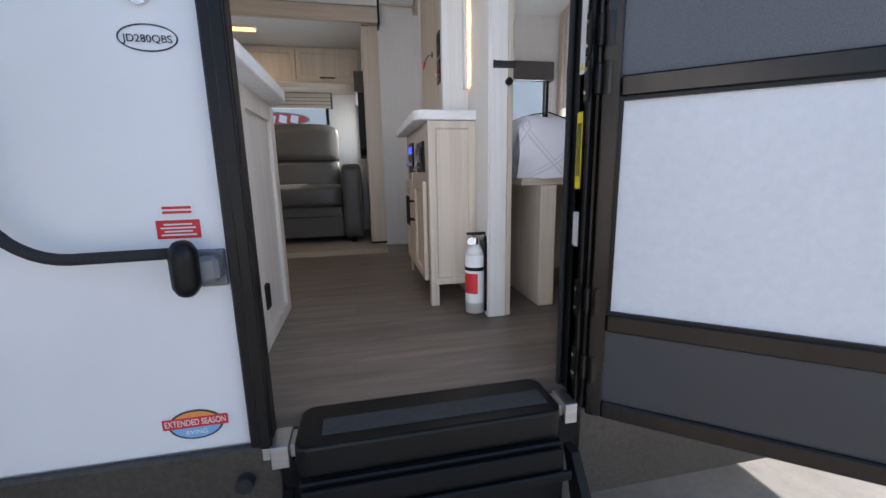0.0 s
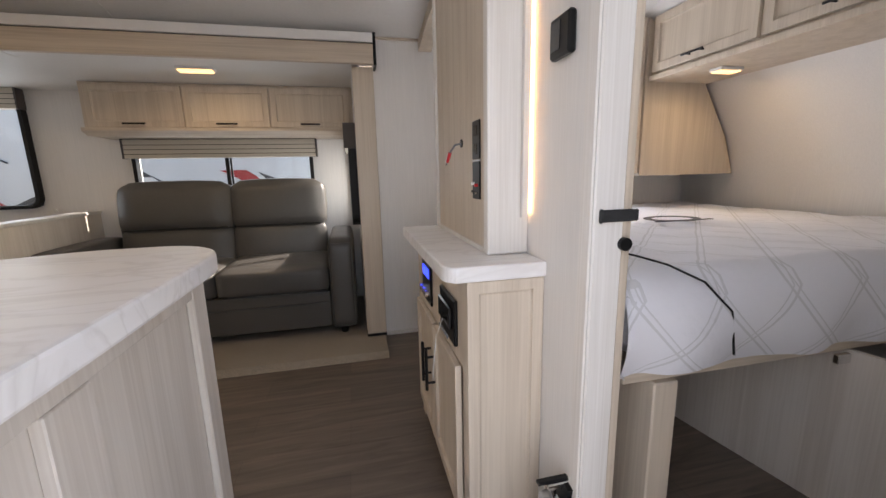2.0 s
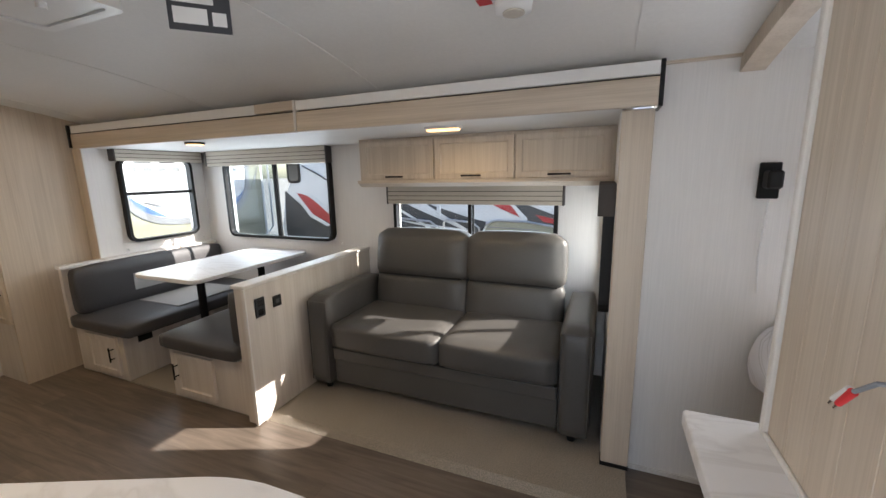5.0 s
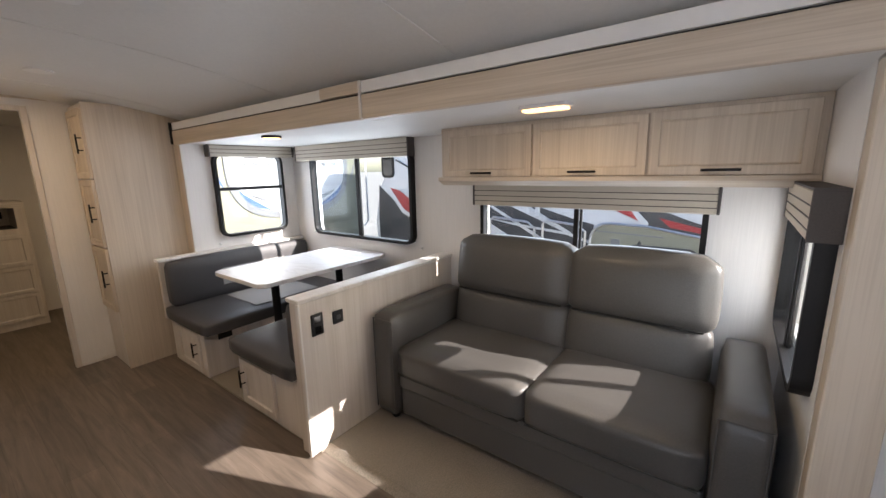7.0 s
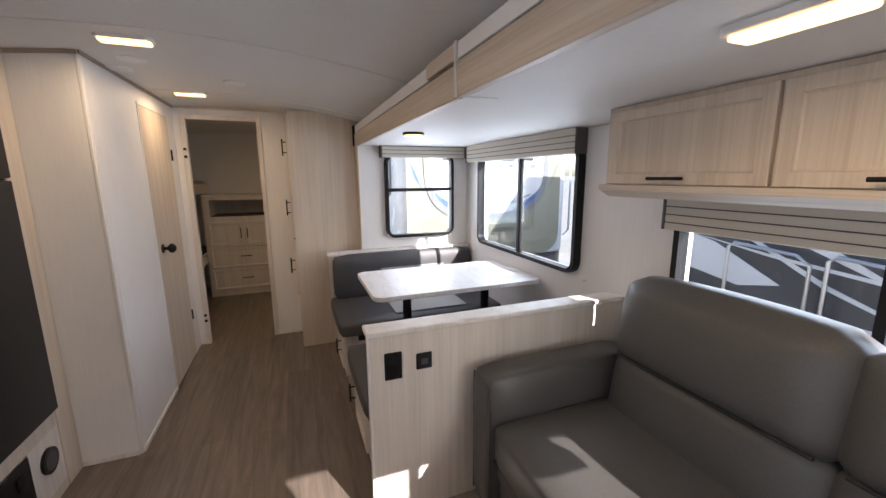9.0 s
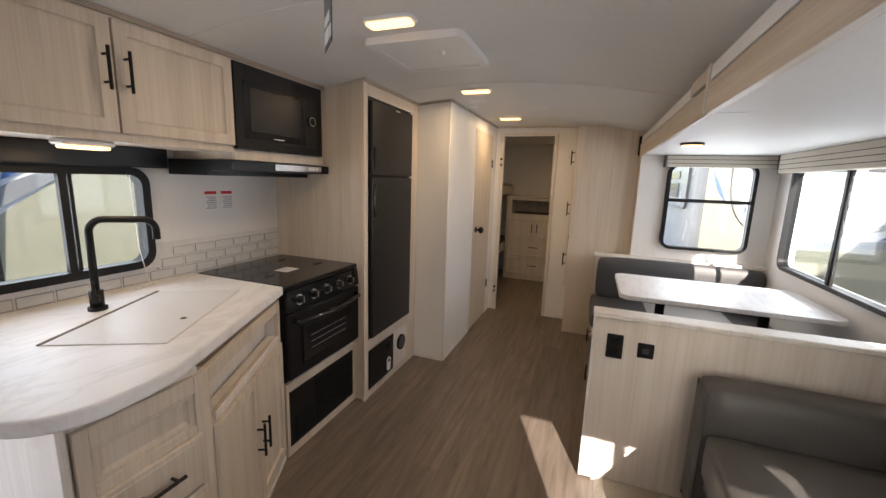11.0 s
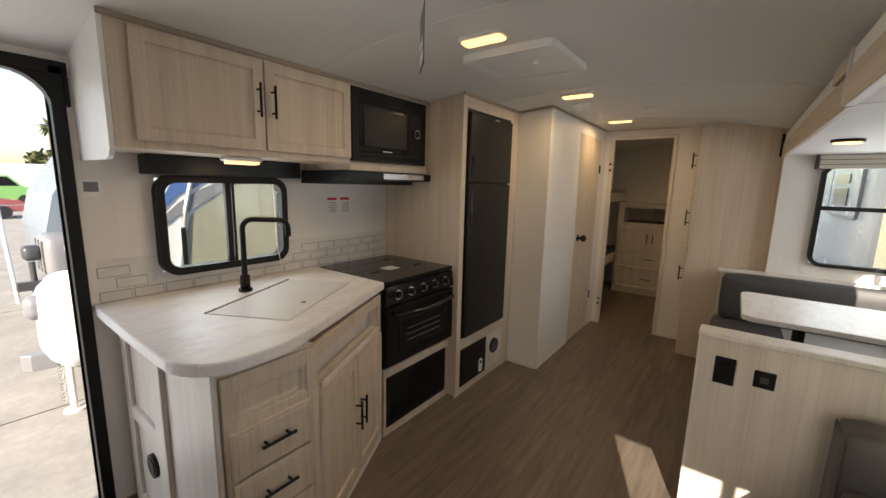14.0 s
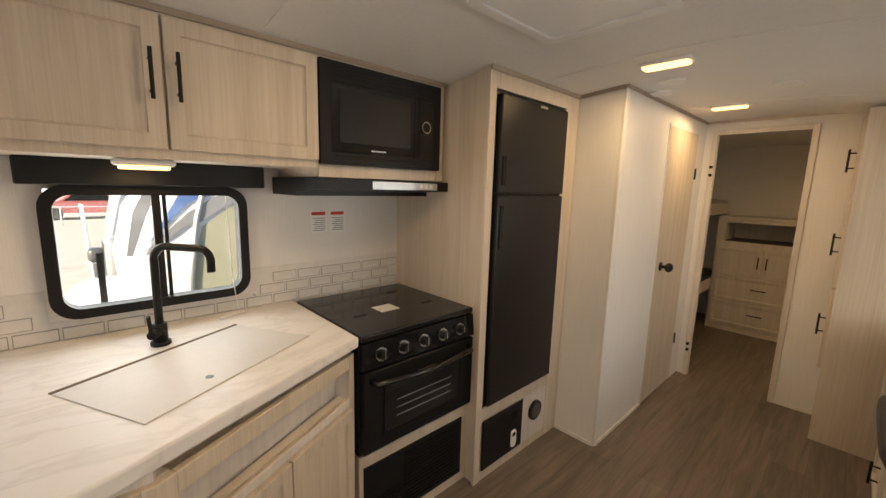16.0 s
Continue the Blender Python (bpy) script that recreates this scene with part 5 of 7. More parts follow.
for x in (AX0 + 0.09, AX1 - 0.09):
    for y in (2.50, 3.08):
        part("leg", rod((x, y, 0.03), (x, y, 0.09), 0.022, 12, 0.030), BLACK, so)

# overhead cabinets above the sofa
oc = thing("overhead_cabinet", (-0.75, 3.1, 1.38), "pale oak overhead cabinet with three lift-up doors", "cabinet")
OY = 2.945
part("body", box(-1.575, SX1 - 0.001, OY, SY, 1.41, SZ - 0.002), OAK, oc)
prf = [(OY - 0.03, 1.395), (OY - 0.03, 1.415), (SY, 1.415), (SY, 1.368), (OY + 0.02, 1.368)]
part("light_rail", prism(prf, -1.585, SX1 - 0.002, 0.003, Matrix(((0, 0, 1, 0), (1, 0, 0, 0), (0, 1, 0, 0), (0, 0, 0, 1)))), OAK_X, oc)
for x0, w in ((-1.546, 0.552), (-0.982, 0.524), (-0.446, 0.530)):
    cabinet_door(oc, at_face(x0, OY - 0.020, 1.418, "-y"), w, 0.262, (w * 0.49, 0.020), False, 0.13, rail=0.05)

# dinette
dn = thing("dinette_half_wall", (-1.79, 2.6, 0), "white-washed half wall between dinette and sofa", "half wall")
part("wall", box(-1.835, -1.752, 2.01, SY - 0.001, 0.012, 0.842, 0.002), ASH, dn)
part("cap", box(-1.845, -1.742, 1.998, SY - 0.001, 0.842, 0.864, 0.004), JAMB, dn, "pale wooden cap")
part("corner_trim", box(-1.772, -1.746, 2.000, 2.012, 0.012, 0.841, 0.003), JAMB, dn)
ou = solid("wall_outlet", box(-1.751, -1.744, 2.065, 2.135, 0.655, 0.770, 0.003), BLACK, "black twin power outlet on the half wall", "outlet")
for z in (0.685, 0.738):
    part("socket", box(-1.744, -1.7425, 2.083, 2.117, z - 0.017, z + 0.017), GLOSS, ou)
us = solid("usb_outlet", box(-1.751, -1.744, 2.195, 2.262, 0.678, 0.748, 0.003), BLACK, "black square charging socket on the half wall", "outlet")
part("port", box(-1.744, -1.742, 2.215, 2.242, 0.70, 0.725, 0.001), DARKP, us)


def bench(name, x0, x1, door_x, seat0, seat1, label):
    b = thing(name, ((x0 + x1) / 2, 2.6, 0.012), label, "bench")
    part("box", box(x0, x1, 2.055, SY - 0.001, 0.012, 0.36, 0.003), ASH, b)
    cabinet_door(b, at_face(door_x, 2.036, 0.05, "-y"), 0.36, 0.29, (0.035 if x0 > -3 else 0.325, 0.17), True, 0.11, ASH, rail=0.05)
    part("seat_cushion", pillow(seat0, seat1, 2.015, SY - 0.01, 0.362, 0.465, 0.03, 0.010, 8), VINYL, b)
    return b


rb = bench("dinette_bench", -3.635, -3.06, -3.48, -3.63, -2.91, "white-washed dinette bench with charcoal cushions")
part("backrest", pillow(-3.60, -3.49, 2.05, SY - 0.02, 0.46, 0.815, 0.03, 0.012, 8), VINYL, rb)
part("back_panel", box(-3.638, -3.60, 2.02, SY - 0.002, 0.36, 0.815, 0.002), ASH, rb)
part("back_cap", box(-3.638, -3.575, 2.005, SY - 0.002, 0.815, 0.842, 0.004), JAMB, rb)
part("stripe_panel", box(-3.487, -3.481, 2.42, 2.98, 0.56, 0.70, 0.002), VINYL_L, rb, "light grey backrest inset")
part("seat_inset", box(-3.45, -2.98, 2.42, 2.98, 0.473, 0.4785, 0.002), VINYL_L, rb, "light grey seat inset")
part("outlet", box(-3.060, -3.053, 2.15, 2.25, 0.275, 0.325, 0.003), BLACK, rb, "black outlet")
fb = bench("dinette_bench", -2.56, -1.836, -2.50, -2.60, -1.90, "white-washed dinette bench against the half wall")
part("backrest", pillow(-1.955, -1.850, 2.05, SY - 0.02, 0.46, 0.80, 0.03, 0.010, 8), VINYL, fb)
tb = thing("dinette_table", (-2.68, 2.7, 0.012), "white marble-patterned dinette table on two black legs", "table")
part("tabletop", prism(rounded(0.64, 1.08, 0.06), 0.772, 0.800, 0.004, pose(-2.685, 2.690, 0)), MARBLE, tb)
for y in (2.42, 2.98):
    lg = part("leg", rod((-2.685, y, 0.02), (-2.685, y, 0.772), 0.028, 16), MATTE, tb)
    part("socket", join(rod((-2.685, y, 0.012), (-2.685, y, 0.03), 0.075, 20), rod((-2.685, y, 0.755), (-2.685, y, 0.772), 0.075, 20)), MATTE, lg)

# ---- entertainment wall ----
cr = thing("media_cabinet", (0.42, 1.15, 0), "pale oak media cabinet with white marble-patterned top", "cabinet")
CX0, CX1, CY0, CY1 = 0.332, 0.539, 0.774, 1.52
part("body", box(CX0 + 0.012, CX1, CY0 + 0.012, CY1, 0.10, 0.811), OAK, cr)
part("front_frame", join(box(CX0, CX0 + 0.012, CY0, CY1, 0.56, 0.811, 0.001), box(CX0, CX0 + 0.012, CY0, CY0 + 0.05, 0.0, 0.56, 0.002), box(CX0, CX0 + 0.012, CY1 - 0.05, CY1, 0.0, 0.56, 0.002), box(CX0 + 0.001, CX0 + 0.012, CY0 + 0.05, CY1 - 0.05, 0.10, 0.14, 0.002)), OAK, cr)
part("side_panel", moved(shaker(CX1 - CX0, 0.713, 0.013, 0.042), at_face(CX0 + 0.0005, CY0 + 0.0005, 0.097, "-y")), OAK, cr)
for x in (CX0 + 0.003, CX1 - 0.036):
    part("leg", box(x, x + 0.033, CY0 + 0.001, CY0 + 0.035, 0, 0.099, 0.002), OAK, cr)
for k in range(2):
    cabinet_door(cr, at_face(CX0 - 0.019, CY1 - 0.045 - 0.325 * k, 0.105, "-x"), 0.315, 0.455, (0.285 if k == 0 else 0.03, 0.30), True, 0.15)
tops = [(CX1, 1.565), (0.280, 1.565), (0.274, 1.555)] + [(0.294 + 0.038 - 0.038 * math.cos(radians(a)) - 0.02, 0.784 + 0.03 - 0.05 * math.sin(radians(a))) for a in range(0, 91, 15)] + [(CX1, 0.764)]
part("top", prism(tops, 0.812, 0.852, 0.005), MARBLE, cr, "white marble-patterned top with rounded corner")
rd = solid("radio", box(CX0 - 0.012, CX0 - 0.001, 0.865, 1.045, 0.60, 0.735, 0.004), BLACK, "black car-style radio in the cabinet front", "radio")
part("face", box(CX0 - 0.022, CX0 - 0.012, 0.885, 1.025, 0.645, 0.71, 0.004), GLOSS, rd)
for k in range(4):
    part("button", box(CX0 - 0.025, CX0 - 0.022, 0.895 + 0.03 * k, 0.915 + 0.03 * k, 0.615, 0.625), GREYP, rd)
pl = solid("control_display", box(CX0 - 0.010, CX0 - 0.001, 1.21, 1.375, 0.60, 0.755, 0.004), BLACK, "black amplifier panel with blue lit display", "control panel")
part("display", box(CX0 - 0.0125, CX0 - 0.010, 1.235, 1.345, 0.70, 0.735, 0.0005), BLUE, pl, "blue lit display")
for y in (1.24, 1.29, 1.34):
    part("dial", rod((CX0 - 0.010, y, 0.645), (CX0 - 0.026, y, 0.645), 0.013, 14), CHROME, pl)
tg = thing("hang_tag", (0.30, 0.95, 0.56), "white paper tag hanging from the radio", "tag")
part("paper", moved(box(-0.02, 0.02, -0.0006, 0.0006, -0.13, 0.0), pose(CX0 - 0.045, 0.955, 0.60, 6, 0, 80)), WHITE, tg)
part("string", tube([(CX0 - 0.045, 0.955, 0.60), (CX0 - 0.024, 0.955, 0.655)], 0.001, 5), WHITE, tg)

tv = thing("accent_wall", (0.48, 1.15, 0.853), "pale oak tongue-and-groove media wall panel", "wall panel")
TX = 0.430
n = 7
for k in range(n):
    y0 = 0.913 + (1.505 - 0.913) * k / n
    part("board", box(TX, 0.539, y0 + 0.0004, 0.913 + (1.505 - 0.913) * (k + 1) / n - 0.0004, 0.853, 1.995, 0.0012), OAK, tv)
part("edge_trim", box(TX - 0.010, 0.539, 0.874, 0.912, 0.853, 1.995, 0.006, 2), JAMB, tv)
part("edge_trim", box(TX - 0.010, 0.539, 1.506, 1.53, 0.853, 1.995, 0.006, 2), JAMB, tv)
part("bottom_trim", box(TX - 0.008, TX, 0.913, 1.505, 0.853, 0.867, 0.002), JAMB, tv)
part("channel", box(0.512, 0.530, 0.858, 0.8735, 0.955, 1.985, 0.001), JAMB, tv)
part("led_strip", box(0.5302, 0.5328, 0.863, 0.8735, 0.965, 1.985), LAMP_S, tv, "warm glowing LED strip")
jk = solid("power_outlet", box(TX - 0.005, TX - 0.0005, 0.957, 1.024, 1.114, 1.222, 0.002), BLACK, "black power outlet on the media panel", "outlet")
for z in (1.143, 1.193):
    part("socket", box(TX - 0.0065, TX - 0.005, 0.976, 1.006, z - 0.014, z + 0.014), GLOSS, jk)
jk = solid("media_outlet", box(TX - 0.005, TX - 0.0005, 0.957, 1.024, 1.000, 1.108, 0.002), BLACK, "black audio outlet with round jacks", "outlet")
part("bright_edge", box(TX - 0.006, TX - 0.0005, 0.957, 1.024, 1.1085, 1.1115), STEEL, jk)
for y, z, mt in ((1.006, 1.045, WHITE), (0.975, 1.040, RED), (1.006, 1.022, CHROME), (0.975, 1.018, CHROME)):
    part("jack", rod((TX - 0.005, y, z), (TX - 0.014, y, z), 0.0042, 10), mt, jk)
av = thing("audio_cable", (TX - 0.03, 1.15, 1.17), "short grey cable with red and white plugs", "cable")
part("grommet", rod((TX - 0.004, 1.152, 1.170), (TX - 0.0005, 1.152, 1.170), 0.013, 16), BLACK, av)
part("lead", tube([(TX, 1.152, 1.170), (TX - 0.022, 1.158, 1.166), (TX - 0.035, 1.176, 1.142)], 0.0035, 8), GREYP, av)
for dy, mt in ((0.0, RED), (0.013, WHITE)):
    pg = part("plug", rod((TX - 0.035, 1.176 + dy * 0.5, 1.142), (TX - 0.040, 1.194 + dy, 1.112), 0.006, 12, 0.0045), mt, av)
    part("pin", rod((TX - 0.040, 1.194 + dy, 1.112), (TX - 0.0415, 1.199 + dy, 1.102), 0.002, 8), CHROME, pg)
th = solid("thermostat", box(PX0 - 0.020, PX0 - 0.0005, 0.664, 0.746, 1.315, 1.400, 0.005), BLACK, "black square wall thermostat", "thermostat")
part("display", box(PX0 - 0.022, PX0 - 0.020, 0.698, 0.738, 1.330, 1.388, 0.0005), GLOSS, th)
la = thing("door_strap", (PX0, PY0, 1.06), "black rubber door holdback on the jamb", "strap")
part("strap", box(PX0 + 0.012, PX1 + 0.018, PY0 - 0.020, PY0 - 0.0125, 0.972, 0.997, 0.003), RUBBER, la)
part("strap_end", box(PX0 + 0.008, PX0 + 0.0155, PY0 - 0.022, PY0 - 0.0125, 0.970, 0.999, 0.003), RUBBER, la)
part("button", rod((PX1 - 0.01, PY0 - 0.022, 0.925), (PX1 - 0.01, PY0 - 0.012, 0.925), 0.014, 16), BLACK, la)

fe = thing("fire_extinguisher", (0.490, 0.622, 0.018), "white fire extinguisher with red label on the partition", "fire extinguisher")
ex, ey = 0.490, 0.622
part("bottle", join(rod((ex, ey, 0.03), (ex, ey, 0.275), 0.040, 28), rod((ex, ey, 0.275), (ex, ey, 0.315), 0.040, 28, 0.020)), WHITE, fe, "white bottle", True)
part("label", rod((ex, ey, 0.075), (ex, ey, 0.205), 0.0405, 28), WHITE, fe)
lab = [(ex + 0.0412 * math.cos(radians(a)), ey + 0.0412 * math.sin(radians(a))) for a in range(150, 271, 12)]
lab2 = [(ex + 0.0402 * math.cos(radians(a)), ey + 0.0402 * math.sin(radians(a))) for a in range(270, 149, -12)]
part("red_label", prism(lab + lab2, 0.115, 0.20), RED, fe, "red instruction label")
part("strap", rod((ex, ey, 0.212), (ex, ey, 0.226), 0.0425, 28), BLACK, fe, "black mounting strap")
part("valve", join(rod((ex, ey, 0.315), (ex, ey, 0.345), 0.014, 14), box(ex - 0.012, ex + 0.05, ey - 0.010, ey + 0.010, 0.340, 0.356, 0.003)), CHROME, fe, "steel valve")
part("lever", join(box(ex - 0.035, ex + 0.045, ey - 0.009, ey + 0.009, 0.356, 0.366, 0.003), moved(box(-0.006, 0.006, -0.012, 0.012, -0.09, 0), pose(ex + 0.036, ey - 0.018, 0.352, 12, 0, 0))), BLACK, fe)
part("gauge", rod((ex - 0.02, ey - 0.012, 0.335), (ex - 0.024, ey - 0.034, 0.335), 0.016, 18), STEEL, fe)
part("bracket", box(0.520, 0.5305, 0.585, 0.660, 0.035, 0.33, 0.002), BLACK, fe)

fe.location.z -= 0.012

# ---- lamps and ceiling fittings ----


def ceiling_lamp(x, y, z, along, label="rectangular warm ceiling light switched on", group="ceiling lights", watts=1.2):
    lamp = thing("ceiling_light", (x, y, z), label, "ceiling light", group)
    w, d = (0.20, 0.085) if along == "x" else (0.085, 0.20)
    part("housing", prism(rounded(w, d, 0.02), -0.014, 0.004, 0.003, pose(x, y, z)), WHITE, lamp)
    part("lens", prism(rounded(w - 0.02, d - 0.02, 0.014), -0.023, -0.014, 0.004, pose(x, y, z)), LAMP, lamp, "glowing warm lens")
    lamp_glow(x, y, z - 0.028, w - 0.02, d - 0.02, watts)
    return lamp


for x in (-1.27, -2.42, -3.55):
    ceiling_lamp(x, 1.18, ceil_z(1.18), "y")
ceiling_lamp(-0.758, 2.53, SZ, "x", watts=0.6)
# Unseen lamp added only to brighten the bunk room; no fixture known there.
ceiling_lamp(-4.62, 1.98, ceil_z(1.98), "y")
dl = thing("ceiling_light", (-2.60, 2.46, SZ), "round warm puck light over the dinette", "ceiling light")
part("housing", rod((-2.60, 2.46, SZ - 0.014), (-2.60, 2.46, SZ + 0.003), 0.062, 28), BLACK, dl)
part("lens", rod((-2.60, 2.46, SZ - 0.018), (-2.60, 2.46, SZ - 0.014), 0.052, 28), LAMP, dl)
ve = thing("roof_vent", (-1.67, 1.17, 2.0), "white square roof vent frame in the ceiling", "roof vent")
part("frame", join(ring(rounded(0.44, 0.44, 0.03), rounded(0.37, 0.37, 0.02), -0.022, 0.012, pose(-1.63, 1.195, 2.01))), WHITE, ve)
part("cover", box(-1.81, -1.45, 1.015, 1.375, 1.993, 2.01), WHITE, ve)
part("crank", rod((-1.58, 1.27, 1.975), (-1.58, 1.27, 1.993), 0.014, 14), WHITE, ve)
sm_ = thing("smoke_detector", (-0.23, 1.83, 2.0), "round white smoke detector on the ceiling", "smoke detector")
part("base", rod((-0.23, 1.83, 1.940), (-0.23, 1.83, ceil_z(1.83) + 0.002), 0.055, 28, 0.060), WHITE, sm_, "", True)
part("grille", rod((-0.23, 1.83, 1.935), (-0.23, 1.83, 1.940), 0.034, 24), SHADE, sm_)
solid("ceiling_sticker", box(-0.345, -0.30, 1.80, 1.86, ceil_z(1.83) - 0.002, ceil_z(1.83) - 0.0008), RED, "small red and white ceiling sticker", "sticker")
for x, y in ((-2.75, 1.10), (-3.1, 1.5), (-2.95, 0.98)):
    vv = solid("ceiling_speaker", rod((x, y, ceil_z(y) - 0.008), (x, y, ceil_z(y) + 0.002), 0.06, 24), WHITE, "flat round white ceiling vent", "ceiling vent")
ic = thing("info_card", (-0.84, 1.225, 1.9), "blue and white card hanging from the ceiling", "card")
cm = pose(-0.84, 1.225, 1.79, 0, 0, math.degrees(math.atan2(0.62, 0.79)) + 7)
part("card", moved(box(-0.065, 0.065, -0.001, 0.001, 0, 0.17), cm), DARKP, ic, "dark blue card")
part("print", moved(join(box(-0.055, 0.015, -0.0018, -0.001, 0.015, 0.05), box(0.025, 0.055, -0.0018, -0.001, 0.015, 0.045), box(-0.055, 0.03, -0.0018, -0.001, 0.06, 0.085)), cm), WHITE, ic)
part("cord", tube([(-0.84, 1.225, 1.96), (-0.84, 1.225, 2.04)], 0.0012, 5), WHITE, ic)

# ---- bedroom ----
be = thing("bed", (1.6, 1.3, 0), "made bed with white patterned quilt on an oak platform", "bed")
BX0, BX1, BY0, BY1 = 0.70, 2.48, 0.66, 2.40
part("platform", box(BX0 + 0.01, BX1, BY0 + 0.01, BY1, 0.535, 0.585, 0.004), OAK_X, be)
part("leg_panel", box(0.792, 0.866, 0.654, 1.05, 0.0, 0.535, 0.004), OAK, be)
part("storage_panel", moved(box(0, 1.3, 0, 0.018, 0, 0.535), pose(1.38, 1.28, 0, 0, 0, math.degrees(math.atan2(-0.68, 0.11)))), ASH, be, "slanted plywood storage panel")
part("inner_panel", box(0.70, 1.38, 1.28, 1.30, 0, 0.535), ASH, be)
part("mattress", pillow(BX0, BX1, BY0, BY1, 0.587, 0.80, 0.07, 0.02, 9), QUILT, be)
qb = bmesh.new()
NX, NY = 64, 56
grid = []
for i in range(NX + 1):
    row = []
    for j in range(NY + 1):
        u, v = i / NX, j / NY
        x, y = BX0 - 0.02 + u * (BX1 - BX0 + 0.02), BY0 - 0.02 + v * (BY1 - BY0 + 0.02)
        z = 0.825 + 0.012 * noise.noise(Vector((x * 5, y * 5, 0.3))) + 0.006 * noise.noise(Vector((x * 14, y * 14, 1.3)))
        ex_, ey_ = max(0, (0.07 - u * 1.84) / 0.07), max(0, (0.07 - v * 1.46) / 0.07)
        z -= 0.06 * min(1, math.hypot(ex_, ey_)) ** 2
        row.append(qb.verts.new((x, y, z)))
    grid.append(row)
for a, b in (("x", 0), ("y", 0)):
    edge = [grid[i][0] for i in range(NX + 1)] if a == "y" else [grid[0][j] for j in range(NY + 1)]
    prev = edge
    for s in range(1, 7):
        cur = []
        for q, v in enumerate(edge):
            co = v.co.copy()
            w = 0.016 * math.sin(q * 0.55 + 0.8 * math.sin(q * 0.21)) * s / 6
            f = 0.20 * s / 6
            co.z -= f
            if a == "y":
                co.y += 0.010 * s / 6 - 0.02 * math.sin(math.pi * s / 6) + w
            else:
                co.x += 0.010 * s / 6 - 0.02 * math.sin(math.pi * s / 6) + w
            cur.append(qb.verts.new(co))
        for q in range(len(edge) - 1):
            qb.faces.new((prev[q], prev[q + 1], cur[q + 1], cur[q]))
        prev = cur
for i in range(NX):
    for j in range(NY):
        qb.faces.new((grid[i][j], grid[i + 1][j], grid[i + 1][j + 1], grid[i][j + 1]))
bmesh.ops.recalc_face_normals(qb, faces=qb.faces[:])


def quilt_material():
    """White cloth printed with a loose grey lattice."""
    m = bpy.data.materials.new("lattice_quilt")
    m.use_nodes = True
    nt = m.node_tree
    b = nt.nodes["Principled BSDF"]
    b.inputs["Roughness"].default_value = 0.85
    co = nt.nodes.new("ShaderNodeTexCoord")
    sep = nt.nodes.new("ShaderNodeSeparateXYZ")
    nt.links.new(co.outputs["Object"], sep.inputs[0])

    def op(kind, a, c):
        n = nt.nodes.new("ShaderNodeMath")
        n.operation = kind
        for k, v in enumerate((a, c)):
            if isinstance(v, (int, float)):
                n.inputs[k].default_value = v
            elif v is not None:
                nt.links.new(v, n.inputs[k])
        return n.outputs[0]

    lines = []
    hz = op("SUBTRACT", sep.outputs[1], sep.outputs[2])
    for s in (1, -1):
        t = op("ADD", op("MULTIPLY", sep.outputs[0], s), hz)
        fr = op("FRACT", op("MULTIPLY", t, 4.2), None)
        d1 = op("LESS_THAN", op("ABSOLUTE", op("SUBTRACT", fr, 0.44), None), 0.012)
        d2 = op("LESS_THAN", op("ABSOLUTE", op("SUBTRACT", fr, 0.54), None), 0.02)
        lines.append(op("MAXIMUM", d1, d2))
    al = op("MULTIPLY", op("MAXIMUM", lines[0], lines[1]), 0.5)
    mx = nt.nodes.new("ShaderNodeMix")
    mx.data_type = "RGBA"
    mx.inputs["A"].default_value, mx.inputs["B"].default_value = (0.80, 0.80, 0.84, 1), (0.50, 0.50, 0.50, 1)
    nt.links.new(al, mx.inputs["Factor"])
    nt.links.new(mx.outputs["Result"], b.inputs["Base Color"])
    ns = nt.nodes.new("ShaderNodeTexNoise")
    ns.inputs["Scale"].default_value = 35
    bp = nt.nodes.new("ShaderNodeBump")
    bp.inputs["Strength"].default_value, bp.inputs["Distance"].default_value = 0.25, 0.01
    nt.links.new(co.outputs["Object"], ns.inputs["Vector"])
    nt.links.new(ns.outputs[0], bp.inputs["Height"])
    nt.links.new(bp.outputs[0], b.inputs["Normal"])
    return m


part("quilt", qb, quilt_material(), be, "white quilt with a grey lattice print", True)
part("strut_clip", box(1.42, 1.47, 0.655, 0.672, 0.50, 0.53, 0.003), CHROME, be, "steel strut clip")
bp_ = thing("bag_cord", (1.1, 0.8, 0.83), "thin black cord lying over the quilt", "cord")
part("cord", tube([(0.80, 0.90, 0.842), (0.82, 0.79, 0.842), (0.84, 0.70, 0.836), (0.90, 0.642, 0.80), (0.98, 0.630, 0.72), (1.005, 0.632, 0.60)], 0.003, 8), BLACK, bp_)
pk = thing("quilt_emblem", (1.35, 1.62, 0.84), "black round printed emblem on clear wrapping", "print")
part("ring", ring(ellipse(0.26, 0.20), ellipse(0.19, 0.14), 0, 0.002, pose(1.51, 1.41, 0.846)), INK, pk)
part("bar", box(1.36, 1.66, 1.33, 1.345, 0.845, 0.848), INK, pk)

wd = thing("bedroom_wardrobe", (1.95, 2.1, 1.05), "pale oak bedside cabinet with mirrored door", "cabinet")
wprof = [(1.80, 1.035), (2.50, 1.035), (2.42, 1.26), (2.23, 1.57), (2.03, 1.78), (1.80, 1.93)]
part("body", prism(wprof, -2.425, -2.0, 0, pose(0, 0, 0, 90)), OAK, wd)
wm = at_face(1.782, 2.415, 1.05, "-x")
